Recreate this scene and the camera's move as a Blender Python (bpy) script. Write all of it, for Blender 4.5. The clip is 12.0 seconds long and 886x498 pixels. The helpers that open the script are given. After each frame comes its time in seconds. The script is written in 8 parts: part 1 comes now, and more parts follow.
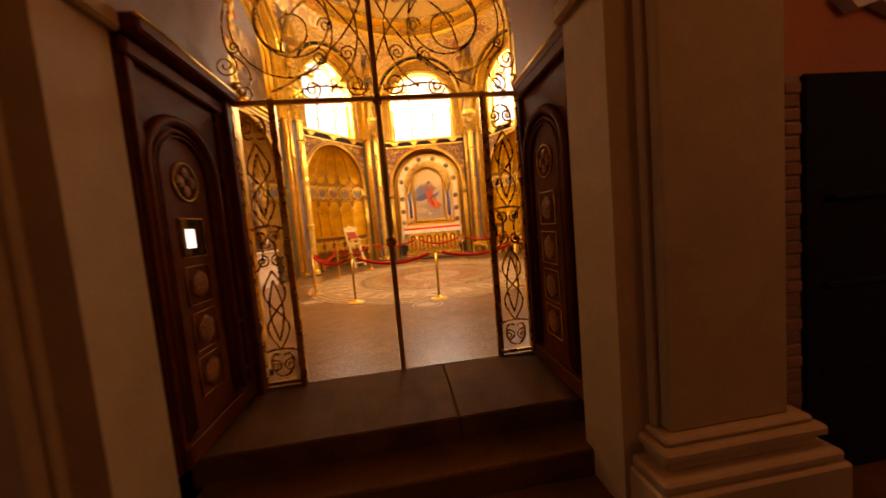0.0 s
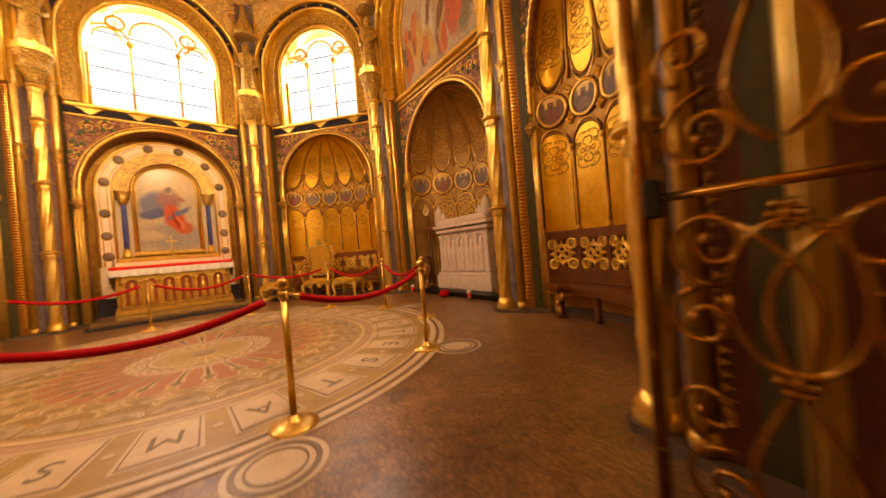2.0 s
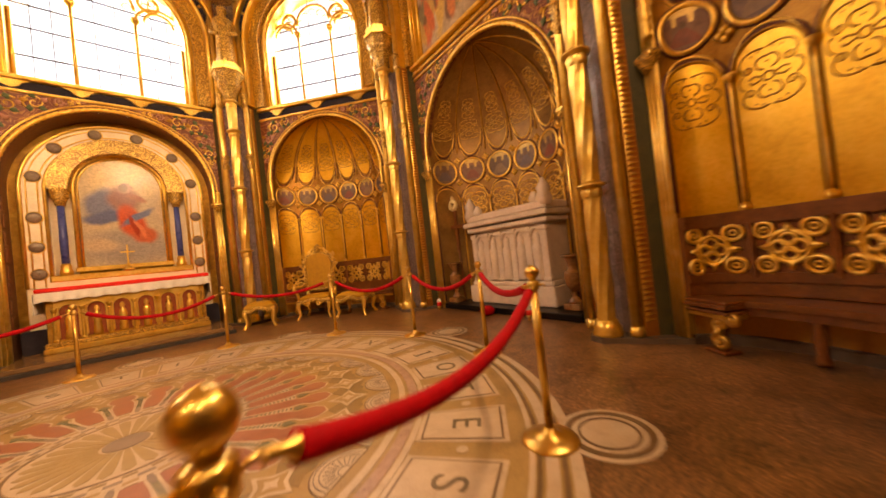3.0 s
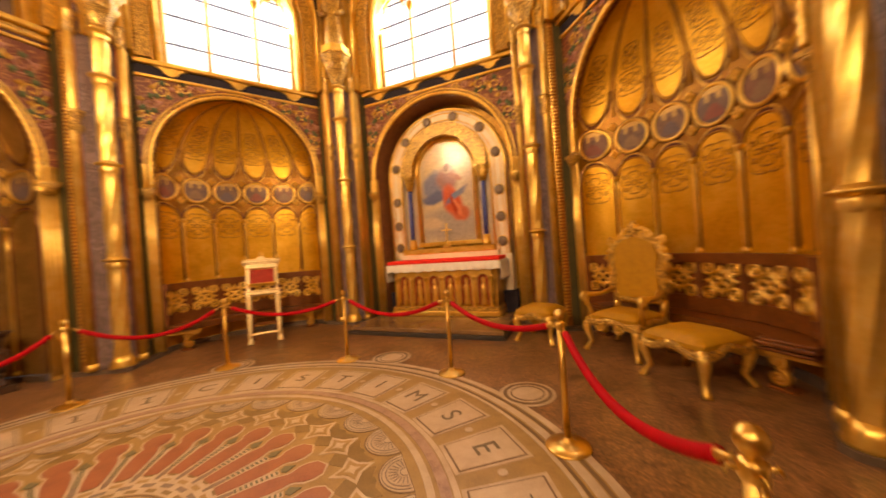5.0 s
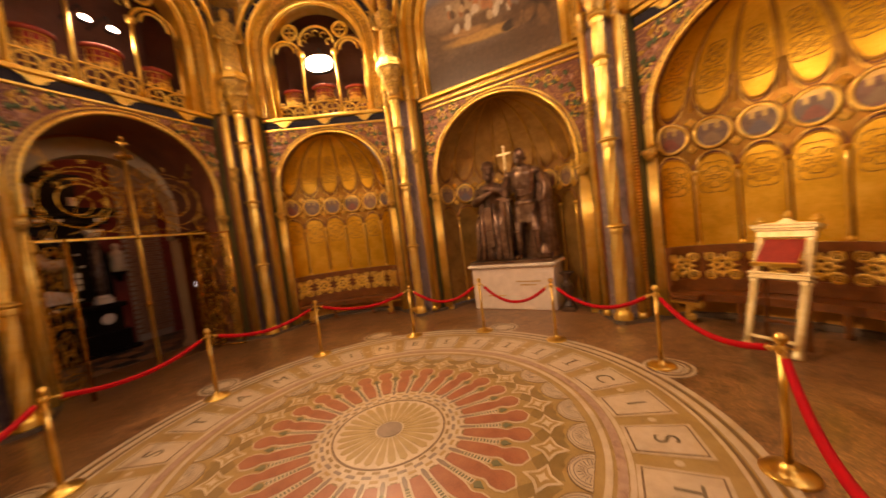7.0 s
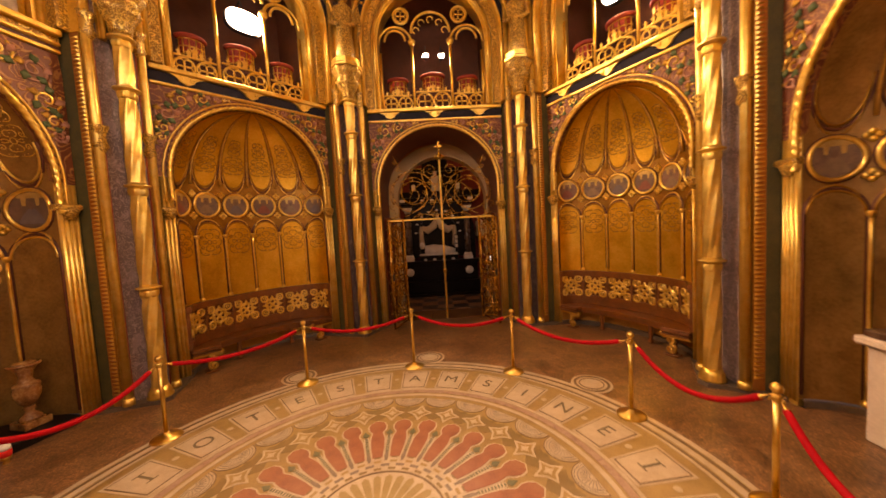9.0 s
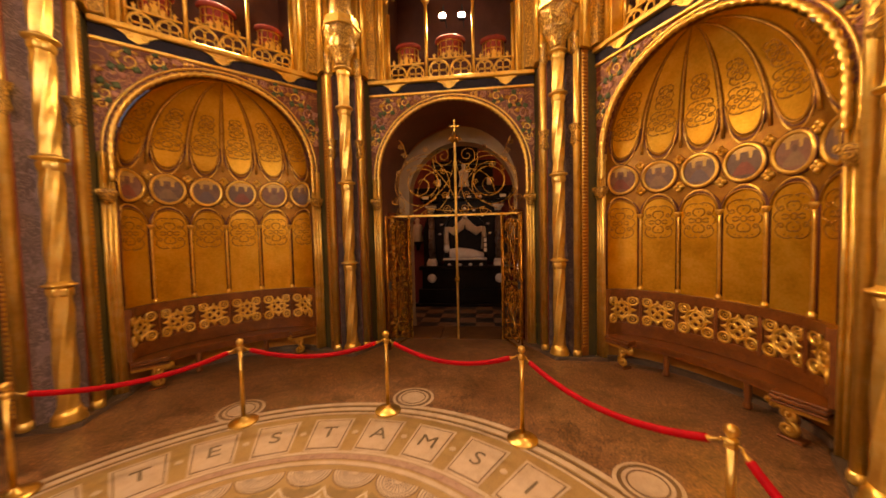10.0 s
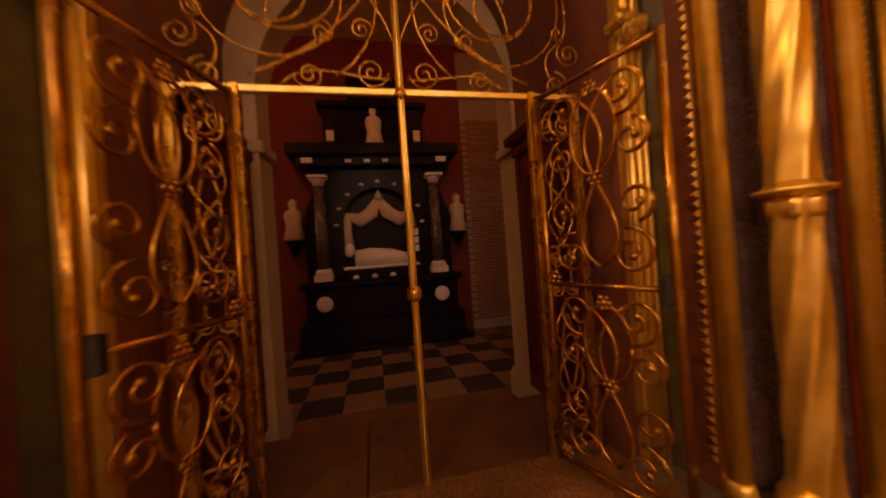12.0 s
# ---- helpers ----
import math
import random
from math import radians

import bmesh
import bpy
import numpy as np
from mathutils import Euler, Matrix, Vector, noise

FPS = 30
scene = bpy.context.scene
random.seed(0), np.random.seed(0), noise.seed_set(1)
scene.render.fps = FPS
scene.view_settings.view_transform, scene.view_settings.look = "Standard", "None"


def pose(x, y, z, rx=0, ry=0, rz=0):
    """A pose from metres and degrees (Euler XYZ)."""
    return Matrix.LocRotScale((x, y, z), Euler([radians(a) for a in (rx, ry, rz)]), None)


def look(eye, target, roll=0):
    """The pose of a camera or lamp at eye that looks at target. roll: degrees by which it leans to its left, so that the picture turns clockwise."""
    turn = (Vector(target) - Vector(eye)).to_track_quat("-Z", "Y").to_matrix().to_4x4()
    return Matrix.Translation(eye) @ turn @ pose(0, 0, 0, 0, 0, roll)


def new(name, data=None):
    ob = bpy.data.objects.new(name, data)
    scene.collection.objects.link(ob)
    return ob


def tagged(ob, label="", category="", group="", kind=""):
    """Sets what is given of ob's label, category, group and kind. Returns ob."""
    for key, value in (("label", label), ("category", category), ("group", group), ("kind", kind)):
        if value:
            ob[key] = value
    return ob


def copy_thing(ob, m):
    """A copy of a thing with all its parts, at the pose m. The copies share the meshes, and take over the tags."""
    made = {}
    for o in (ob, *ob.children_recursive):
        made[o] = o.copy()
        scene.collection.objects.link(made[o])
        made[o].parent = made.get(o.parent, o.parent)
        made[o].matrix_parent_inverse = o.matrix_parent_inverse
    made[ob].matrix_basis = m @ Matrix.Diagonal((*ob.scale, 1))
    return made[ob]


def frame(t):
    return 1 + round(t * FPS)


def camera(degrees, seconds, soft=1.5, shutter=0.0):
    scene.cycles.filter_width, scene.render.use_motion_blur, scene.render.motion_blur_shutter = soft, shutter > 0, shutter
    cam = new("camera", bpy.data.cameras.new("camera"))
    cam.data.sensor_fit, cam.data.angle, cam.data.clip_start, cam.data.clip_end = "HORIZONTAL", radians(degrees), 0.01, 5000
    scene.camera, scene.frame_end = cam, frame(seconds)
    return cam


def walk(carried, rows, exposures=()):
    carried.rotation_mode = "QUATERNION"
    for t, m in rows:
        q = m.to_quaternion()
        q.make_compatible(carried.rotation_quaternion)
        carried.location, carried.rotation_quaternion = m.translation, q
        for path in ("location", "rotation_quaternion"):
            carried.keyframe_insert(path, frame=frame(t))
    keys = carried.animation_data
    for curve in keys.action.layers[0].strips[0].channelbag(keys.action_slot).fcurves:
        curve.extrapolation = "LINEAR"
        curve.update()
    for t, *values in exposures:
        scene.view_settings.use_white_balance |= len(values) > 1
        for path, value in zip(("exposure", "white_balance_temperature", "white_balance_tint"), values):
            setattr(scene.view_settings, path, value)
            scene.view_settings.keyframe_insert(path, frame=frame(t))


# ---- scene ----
cam = camera(106.8, 12.0, soft=1.6, shutter=0.4)
PATH = [
    (0, (0.332, -8.949, 1.354), (0.349, -6.955, 1.203), -5.0),
    (0.5, (-0.11, -8.297, 1.251), (0.317, -6.347, 1.131), -4.8),
    (1, (-0.344, -7.411, 1.176), (0.471, -5.587, 1.09), -4.0),
    (1.5, (-0.419, -6.417, 1.141), (0.703, -4.761, 1.092), -4.0),
    (2, (-0.402, -5.363, 1.11), (0.925, -3.866, 1.099), -4.8),
    (2.5, (-0.15, -4.212, 1.108), (1.256, -2.79, 1.122), -5.9),
    (2.7, (-0.04, -3.914, 1.105), (1.365, -2.49, 1.128), -6.1),
    (4.5, (2.137, -1.383, 1.401), (2.135, 0.616, 1.421), -4.9),
    (5, (2.631, -0.727, 1.492), (1.87, 1.122, 1.486), -4.1),
    (5.5, (2.936, 0.035, 1.581), (1.471, 1.396, 1.543), -4.6),
    (6, (3.046, 0.752, 1.727), (1.143, 1.361, 1.651), -5.2),
    (6.5, (2.886, 1.488, 1.824), (0.898, 1.289, 1.725), -6.4),
    (7, (2.463, 2.224, 1.953), (0.734, 1.225, 1.838), -7.0),
    (7.5, (1.757, 2.815, 2.074), (0.526, 1.244, 1.946), -7.0),
    (7.7, (1.415, 2.897, 2.08), (0.398, 1.18, 1.958), -6.4),
    (9.3, (-1.112, 1.957, 2.313), (-0.802, -0.015, 2.189), -2.4),
    (9.5, (-1.234, 1.662, 2.317), (-0.868, -0.301, 2.192), -1.9),
    (10, (-1.352, 0.679, 2.153), (-0.9, -1.267, 2.062), -1.3),
    (10.5, (-1.198, -0.368, 1.962), (-0.763, -2.319, 1.904), -1.6),
    (11, (-0.91, -1.497, 1.721), (-0.567, -3.468, 1.703), -2.1),
    (11.5, (-0.529, -2.641, 1.56), (-0.381, -4.635, 1.567), -2.9),
    (12, (-0.119, -3.738, 1.492), (-0.31, -5.729, 1.504), -4.1),
]
walk(cam, [(t, look(eye, target, roll)) for t, eye, target, roll in PATH], [(0, 0.2, 11200, 34), (0.9, -0.06, 10700, 34), (1.7, 0.03, 9500, 31), (4.5, -0.06, 8700, 30), (6.5, -0.16, 8500, 29), (7.2, -0.17, 8500, 30), (8.5, 0.0, 8550, 31), (10.0, 0.06, 8600, 32), (11.0, -0.03, 9700, 39), (12, -0.22, 12200, 57)])

# world and light
world = bpy.data.worlds.new("sky_world")
scene.world = world
world.use_nodes = True
_wn = world.node_tree.nodes
_sky = _wn.new("ShaderNodeTexSky")
_sky.sky_type = "NISHITA"
_sky.sun_disc = False
_sky.sun_elevation = radians(35)
_sky.sun_rotation = radians(200)
world.node_tree.links.new(_sky.outputs[0], _wn["Background"].inputs[0])
_wn["Background"].inputs[1].default_value = 0.04

WINDOW_POWER = 190.0
LAMP_POWER = 320.0
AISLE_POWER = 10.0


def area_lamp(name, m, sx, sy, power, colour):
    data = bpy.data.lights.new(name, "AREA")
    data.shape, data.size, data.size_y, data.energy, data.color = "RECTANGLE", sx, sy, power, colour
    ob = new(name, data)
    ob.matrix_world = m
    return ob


# ---- materials ----
def nodes_of(name):
    mat = bpy.data.materials.new(name)
    mat.use_nodes = True
    nt = mat.node_tree
    return mat, nt, nt.nodes, nt.links, nt.nodes["Principled BSDF"]


def ramp(nt, fac, stops):
    r = nt.nodes.new("ShaderNodeValToRGB")
    e = r.color_ramp.elements
    while len(e) < len(stops):
        e.new(0.5)
    for el, (p, c) in zip(e, stops):
        el.position, el.color = p, (*c, 1)
    nt.links.new(fac, r.inputs[0])
    return r.outputs[0]


def noise_tex(nt, vec, scale, detail=4.0, rough=0.6, dist=0.0):
    n = nt.nodes.new("ShaderNodeTexNoise")
    n.inputs["Scale"].default_value, n.inputs["Detail"].default_value = scale, detail
    n.inputs["Roughness"].default_value, n.inputs["Distortion"].default_value = rough, dist
    nt.links.new(vec, n.inputs["Vector"])
    return n.outputs["Fac"]


def mix_col(nt, fac, a, b, mode="MIX"):
    m = nt.nodes.new("ShaderNodeMix")
    m.data_type, m.blend_type = "RGBA", mode
    for sock, val in ((m.inputs[0], fac), (m.inputs[6], a), (m.inputs[7], b)):
        if isinstance(val, (int, float)):
            sock.default_value = val
        elif isinstance(val, tuple):
            sock.default_value = (*val, 1)
        else:
            nt.links.new(val, sock)
    return m.outputs[2]


def math_node(nt, op, a, b=0.0, c=0.0):
    m = nt.nodes.new("ShaderNodeMath")
    m.operation = op
    for sock, val in zip(m.inputs, (a, b, c)):
        if isinstance(val, (int, float)):
            sock.default_value = val
        else:
            nt.links.new(val, sock)
    return m.outputs[0]


def surface(name, stops, scale=6.0, rough=(0.35, 0.6), metal=0.0, bump=0.15, fine=60.0, dist=0.02, vary=0.0, coat=0.0, spec=0.5, speck=0.0):
    """A material with colour varied at two scales, uneven gloss and fine relief."""
    mat, nt, nodes, links, b = nodes_of(name)
    tc = nodes.new("ShaderNodeTexCoord").outputs["Object"]
    if vary:
        info = nodes.new("ShaderNodeObjectInfo")
        add = nodes.new("ShaderNodeVectorMath")
        add.operation = "MULTIPLY_ADD"
        add.inputs[1].default_value = (1, 1, 1)
        links.new(tc, add.inputs[0])
        comb = nodes.new("ShaderNodeCombineXYZ")
        s = math_node(nt, "MULTIPLY", info.outputs["Random"], 37.0)
        for k in range(3):
            links.new(s, comb.inputs[k])
        links.new(comb.outputs[0], add.inputs[2])
        tc = add.outputs[0]
    big = noise_tex(nt, tc, scale, 5.0, 0.62, 0.4)
    small = noise_tex(nt, tc, fine, 3.0, 0.6)
    both = math_node(nt, "MULTIPLY_ADD", small, 0.35, math_node(nt, "MULTIPLY", big, 0.65))
    col = ramp(nt, both, stops)
    if vary:
        v = math_node(nt, "MULTIPLY_ADD", info.outputs["Random"], vary, 1.0 - vary / 2)
        hsv = nodes.new("ShaderNodeHueSaturation")
        links.new(col, hsv.inputs["Color"])
        links.new(v, hsv.inputs["Value"])
        col = hsv.outputs[0]
    if speck:
        grain = ramp(nt, noise_tex(nt, tc, speck, 2.0, 0.7), [(0.34, (0.62, 0.6, 0.58)), (0.5, (0.97, 0.97, 0.97)), (0.66, (1.55, 1.48, 1.4))])
        streak = ramp(nt, noise_tex(nt, tc, speck * 0.12, 4.0, 0.7, 1.0), [(0.35, (0.7, 0.7, 0.7)), (0.65, (1.25, 1.22, 1.2))])
        vein = math_node(nt, "ABSOLUTE", math_node(nt, "SUBTRACT", noise_tex(nt, tc, 1.3, 5.0, 0.55, 1.4), 0.5))
        veins = ramp(nt, vein, [(0.0, (0.62, 0.58, 0.55)), (0.01, (0.8, 0.77, 0.75)), (0.03, (1.0, 1.0, 1.0))])
        cloud = ramp(nt, noise_tex(nt, tc, 0.55, 3.0, 0.6, 0.6), [(0.35, (0.88, 0.85, 0.83)), (0.65, (1.12, 1.13, 1.16))])
        col = mix_col(nt, 1.0, mix_col(nt, 1.0, col, grain, "MULTIPLY"), streak, "MULTIPLY")
        col = mix_col(nt, 1.0, mix_col(nt, 1.0, col, veins, "MULTIPLY"), cloud, "MULTIPLY")
    links.new(col, b.inputs["Base Color"])
    b.inputs["Metallic"].default_value = metal
    b.inputs["Specular IOR Level"].default_value = spec
    b.inputs["Coat Weight"].default_value = coat
    r = math_node(nt, "MULTIPLY_ADD", big, rough[1] - rough[0], rough[0])
    links.new(r, b.inputs["Roughness"])
    bp = nodes.new("ShaderNodeBump")
    bp.inputs["Strength"].default_value, bp.inputs["Distance"].default_value = bump, dist
    links.new(both, bp.inputs["Height"])
    links.new(bp.outputs[0], b.inputs["Normal"])
    return mat


def ornament(name, ground, lines, scale=7.0, width=0.12, metal=0.6, rough=0.4, bump=0.4, third=None):
    """A ground with scrolling relief foliage over it."""
    mat, nt, nodes, links, b = nodes_of(name)
    tc = nodes.new("ShaderNodeTexCoord").outputs["Object"]
    n1 = noise_tex(nt, tc, scale, 1.5, 0.45, 1.6)
    band = math_node(nt, "ABSOLUTE", math_node(nt, "SUBTRACT", math_node(nt, "FRACT", math_node(nt, "MULTIPLY", n1, 6.0)), 0.5))
    mr = nodes.new("ShaderNodeMapRange")
    mr.inputs[1].default_value, mr.inputs[2].default_value = width, width + 0.12
    mr.inputs[3].default_value, mr.inputs[4].default_value = 1.0, 0.0
    links.new(band, mr.inputs[0])
    line = mr.outputs[0]
    g = mix_col(nt, noise_tex(nt, tc, 40.0), tuple(0.75 * c for c in ground), ground)
    if third:
        patch = nodes.new("ShaderNodeMapRange")
        patch.inputs[1].default_value, patch.inputs[2].default_value = 0.6, 0.64
        links.new(noise_tex(nt, tc, scale * 0.6, 1.0, 0.4), patch.inputs[0])
        g = mix_col(nt, patch.outputs[0], g, third)
    links.new(mix_col(nt, line, g, lines), b.inputs["Base Color"])
    links.new(math_node(nt, "MULTIPLY", line, metal), b.inputs["Metallic"])
    b.inputs["Roughness"].default_value = rough
    bp = nodes.new("ShaderNodeBump")
    bp.inputs["Strength"].default_value, bp.inputs["Distance"].default_value = bump, 0.02
    links.new(line, bp.inputs["Height"])
    links.new(bp.outputs[0], b.inputs["Normal"])
    return mat


def picture(name, ground, blobs, rough=0.45, wobble=0.12, grain=14.0):
    """A painting of soft plain shapes. blobs: (x, z, half width, half height, turn, colour, softness) in the object's own metres."""
    mat, nt, nodes, links, b = nodes_of(name)
    tc = nodes.new("ShaderNodeTexCoord").outputs["Object"]
    nz = nodes.new("ShaderNodeTexNoise")
    nz.inputs["Scale"].default_value, nz.inputs["Detail"].default_value = 3.5, 4.0
    links.new(tc, nz.inputs["Vector"])
    off = nodes.new("ShaderNodeVectorMath")
    off.operation = "MULTIPLY_ADD"
    off.inputs[1].default_value = (wobble * 2,) * 3
    links.new(nz.outputs["Color"], off.inputs[0])
    links.new(tc, off.inputs[2])
    sub = nodes.new("ShaderNodeVectorMath")
    sub.operation = "SUBTRACT"
    sub.inputs[1].default_value = (wobble,) * 3
    links.new(off.outputs[0], sub.inputs[0])
    vec = sub.outputs[0]
    col = ramp(nt, noise_tex(nt, tc, 1.6, 5.0, 0.65, 0.5), [(0.3, ground[0]), (0.55, ground[1]), (0.75, ground[2])])
    for x, z, rx, rz, turn, colour, soft in blobs:
        mp = nodes.new("ShaderNodeMapping")
        mp.vector_type = "TEXTURE"
        mp.inputs["Location"].default_value = (x, 0, z)
        mp.inputs["Rotation"].default_value = (0, radians(turn), 0)
        mp.inputs["Scale"].default_value = (rx, 1e4, rz)
        links.new(vec, mp.inputs["Vector"])
        ln = nodes.new("ShaderNodeVectorMath")
        ln.operation = "LENGTH"
        links.new(mp.outputs[0], ln.inputs[0])
        mr = nodes.new("ShaderNodeMapRange")
        mr.interpolation_type = "SMOOTHSTEP"
        mr.inputs[1].default_value, mr.inputs[2].default_value = 1.0 - soft, 1.0 + soft
        mr.inputs[3].default_value, mr.inputs[4].default_value = 1.0, 0.0
        links.new(ln.outputs["Value"], mr.inputs[0])
        col = mix_col(nt, mr.outputs[0], col, colour)
    fine = noise_tex(nt, tc, grain, 4.0, 0.7)
    shade = ramp(nt, fine, [(0.25, (0.6, 0.6, 0.6)), (0.75, (1.15, 1.12, 1.08))])
    links.new(mix_col(nt, 1.0, col, shade, "MULTIPLY"), b.inputs["Base Color"])
    b.inputs["Roughness"].default_value = rough
    return mat


def glow(name, colour, strength):
    mat, nt, nodes, links, b = nodes_of(name)
    b.inputs["Base Color"].default_value = (*colour, 1)
    b.inputs["Emission Color"].default_value = (*colour, 1)
    b.inputs["Emission Strength"].default_value = strength
    return mat


GOLD = surface("gilding", [(0.28, (0.66, 0.38, 0.07)), (0.48, (0.88, 0.58, 0.14)), (0.7, (0.97, 0.72, 0.25))], 5.0, (0.24, 0.42), 0.88, 0.1, 30.0, 0.01)
COLUMN_GOLD = surface("pale_gilding", [(0.28, (0.7, 0.43, 0.09)), (0.5, (0.9, 0.62, 0.17)), (0.72, (0.97, 0.77, 0.32))], 4.0, (0.3, 0.4), 0.85, 0.04, 14.0, 0.006)
GOLD_PANEL = surface("gilded_panel", [(0.3, (0.56, 0.29, 0.03)), (0.5, (0.76, 0.43, 0.055)), (0.7, (0.88, 0.55, 0.105))], 3.0, (0.25, 0.45), 0.82, 0.18, 30.0, 0.01, vary=0.12)
GOLD_DEEP = surface("aged_gilding", [(0.3, (0.3, 0.15, 0.03)), (0.55, (0.6, 0.34, 0.07)), (0.75, (0.8, 0.5, 0.13))], 7.0, (0.3, 0.55), 0.75, 0.3, 60.0, 0.012)
GOLD_CARVED = ornament("carved_gilding", (0.42, 0.22, 0.04), (0.92, 0.62, 0.17), 9.0, 0.16, 0.8, 0.34, 0.9)
BRASS = surface("satin_brass", [(0.3, (0.62, 0.38, 0.09)), (0.7, (0.84, 0.58, 0.19))], 8.0, (0.22, 0.38), 1.0, 0.08, 80.0, 0.004)
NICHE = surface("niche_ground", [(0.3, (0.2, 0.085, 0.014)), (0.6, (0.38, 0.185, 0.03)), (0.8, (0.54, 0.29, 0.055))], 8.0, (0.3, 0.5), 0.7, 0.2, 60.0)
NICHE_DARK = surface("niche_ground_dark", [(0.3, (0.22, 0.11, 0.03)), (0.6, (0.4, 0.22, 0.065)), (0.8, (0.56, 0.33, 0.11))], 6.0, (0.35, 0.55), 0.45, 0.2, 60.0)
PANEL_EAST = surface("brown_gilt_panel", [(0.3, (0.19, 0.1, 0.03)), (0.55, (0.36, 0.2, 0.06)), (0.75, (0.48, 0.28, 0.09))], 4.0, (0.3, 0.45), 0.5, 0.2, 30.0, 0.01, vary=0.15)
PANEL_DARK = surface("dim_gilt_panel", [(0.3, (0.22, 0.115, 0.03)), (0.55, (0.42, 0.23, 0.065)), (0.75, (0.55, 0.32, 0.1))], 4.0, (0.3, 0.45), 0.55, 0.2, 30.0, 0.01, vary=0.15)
PURPLE = ornament("veined_purple_marble", (0.2, 0.148, 0.155), (0.4, 0.31, 0.31), 9.0, 0.07, 0.0, 0.3, 0.25, (0.28, 0.21, 0.22))
DARK_MARBLE = ornament("veined_darker_marble", (0.075, 0.048, 0.05), (0.21, 0.15, 0.14), 13.0, 0.06, 0.0, 0.32, 0.35, (0.15, 0.1, 0.1))
GREEN = surface("green_paint", [(0.3, (0.03, 0.03, 0.01)), (0.7, (0.09, 0.075, 0.025))], 7.0, (0.4, 0.6), 0.0, 0.1, 50.0)
RED_PAINT = surface("red_paint", [(0.3, (0.3, 0.05, 0.02)), (0.7, (0.5, 0.12, 0.05))], 8.0, (0.4, 0.6), 0.0, 0.1, 60.0)
NAVY = surface("navy_paint", [(0.3, (0.012, 0.011, 0.018)), (0.7, (0.035, 0.03, 0.042))], 8.0, (0.5, 0.7), 0.0, 0.1, 60.0, spec=0.15)
BLUE = surface("blue_stone", [(0.3, (0.03, 0.05, 0.22)), (0.7, (0.09, 0.12, 0.4))], 12.0, (0.2, 0.4), 0.0, 0.05, 60.0)
SPANDREL = ornament("spandrel_paint", (0.19, 0.05, 0.02), (0.4, 0.19, 0.065), 4.0, 0.08, 0.3, 0.45, 0.35)
LEAF_GREEN = surface("painted_green_leaf", [(0.3, (0.03, 0.06, 0.02)), (0.7, (0.12, 0.17, 0.06))], 12.0, (0.4, 0.6), 0.0, 0.2, 60.0)
LEAF_PINK = surface("painted_rose_leaf", [(0.3, (0.35, 0.13, 0.09)), (0.7, (0.55, 0.3, 0.2))], 12.0, (0.4, 0.6), 0.0, 0.2, 60.0)
VAULT = ornament("painted_vault", (0.7, 0.44, 0.15), (0.9, 0.66, 0.28), 1.7, 0.15, 0.55, 0.4, 0.3, (0.45, 0.2, 0.08))
FRIEZE = ornament("gilt_frieze", (0.4, 0.2, 0.05), (0.95, 0.66, 0.2), 7.0, 0.16, 0.8, 0.35, 0.7, (0.22, 0.1, 0.05))
DOME_GOLD = surface("dome_gold", [(0.3, (0.78, 0.56, 0.2)), (0.6, (0.9, 0.7, 0.3)), (0.8, (0.96, 0.8, 0.42))], 6.0, (0.35, 0.55), 0.5, 0.3, 120.0, 0.01)
MARBLE = surface("cream_marble", [(0.3, (0.74, 0.61, 0.4)), (0.55, (0.88, 0.77, 0.56)), (0.8, (0.93, 0.86, 0.7))], 4.0, (0.25, 0.4), 0.0, 0.06, 30.0, 0.005)
SARC = surface("pinkish_marble", [(0.3, (0.54, 0.43, 0.35)), (0.6, (0.7, 0.58, 0.48)), (0.8, (0.8, 0.69, 0.58))], 5.0, (0.35, 0.55), 0.0, 0.12, 40.0)
DARK_STONE = surface("dark_stone", [(0.3, (0.02, 0.018, 0.016)), (0.7, (0.06, 0.05, 0.045))], 8.0, (0.3, 0.5), 0.0, 0.1, 60.0)
BRONZE = surface("dark_bronze", [(0.3, (0.06, 0.032, 0.02)), (0.5, (0.2, 0.115, 0.075)), (0.75, (0.46, 0.31, 0.21))], 7.0, (0.25, 0.45), 0.75, 0.25, 50.0)
WOOD = surface("dark_wood", [(0.3, (0.085, 0.022, 0.005)), (0.6, (0.21, 0.066, 0.013)), (0.8, (0.32, 0.11, 0.025))], 6.0, (0.28, 0.48), 0.0, 0.12, 40.0, 0.006, coat=0.2)
DOOR_WOOD = surface("door_wood", [(0.3, (0.07, 0.015, 0.004)), (0.6, (0.16, 0.038, 0.009)), (0.8, (0.24, 0.064, 0.016))], 9.0, (0.45, 0.65), 0.0, 0.15, 60.0, 0.006, spec=0.12)
DOOR_CARVED = ornament("carved_door_wood", (0.22, 0.07, 0.022), (0.5, 0.2, 0.06), 26.0, 0.14, 0.1, 0.4, 0.7)
IRON = surface("gilt_iron", [(0.3, (0.32, 0.14, 0.022)), (0.5, (0.62, 0.34, 0.065)), (0.75, (0.86, 0.54, 0.15))], 12.0, (0.18, 0.38), 0.9, 0.2, 80.0, 0.004)
PLASTER = surface("warm_plaster", [(0.3, (0.4, 0.285, 0.16)), (0.6, (0.49, 0.36, 0.205)), (0.8, (0.56, 0.43, 0.26))], 3.0, (0.6, 0.8), 0.0, 0.12, 40.0, 0.006)
RED_PLASTER = surface("ochre_red_plaster", [(0.3, (0.42, 0.13, 0.05)), (0.7, (0.55, 0.2, 0.08))], 3.0, (0.6, 0.8), 0.0, 0.12, 40.0, 0.006)
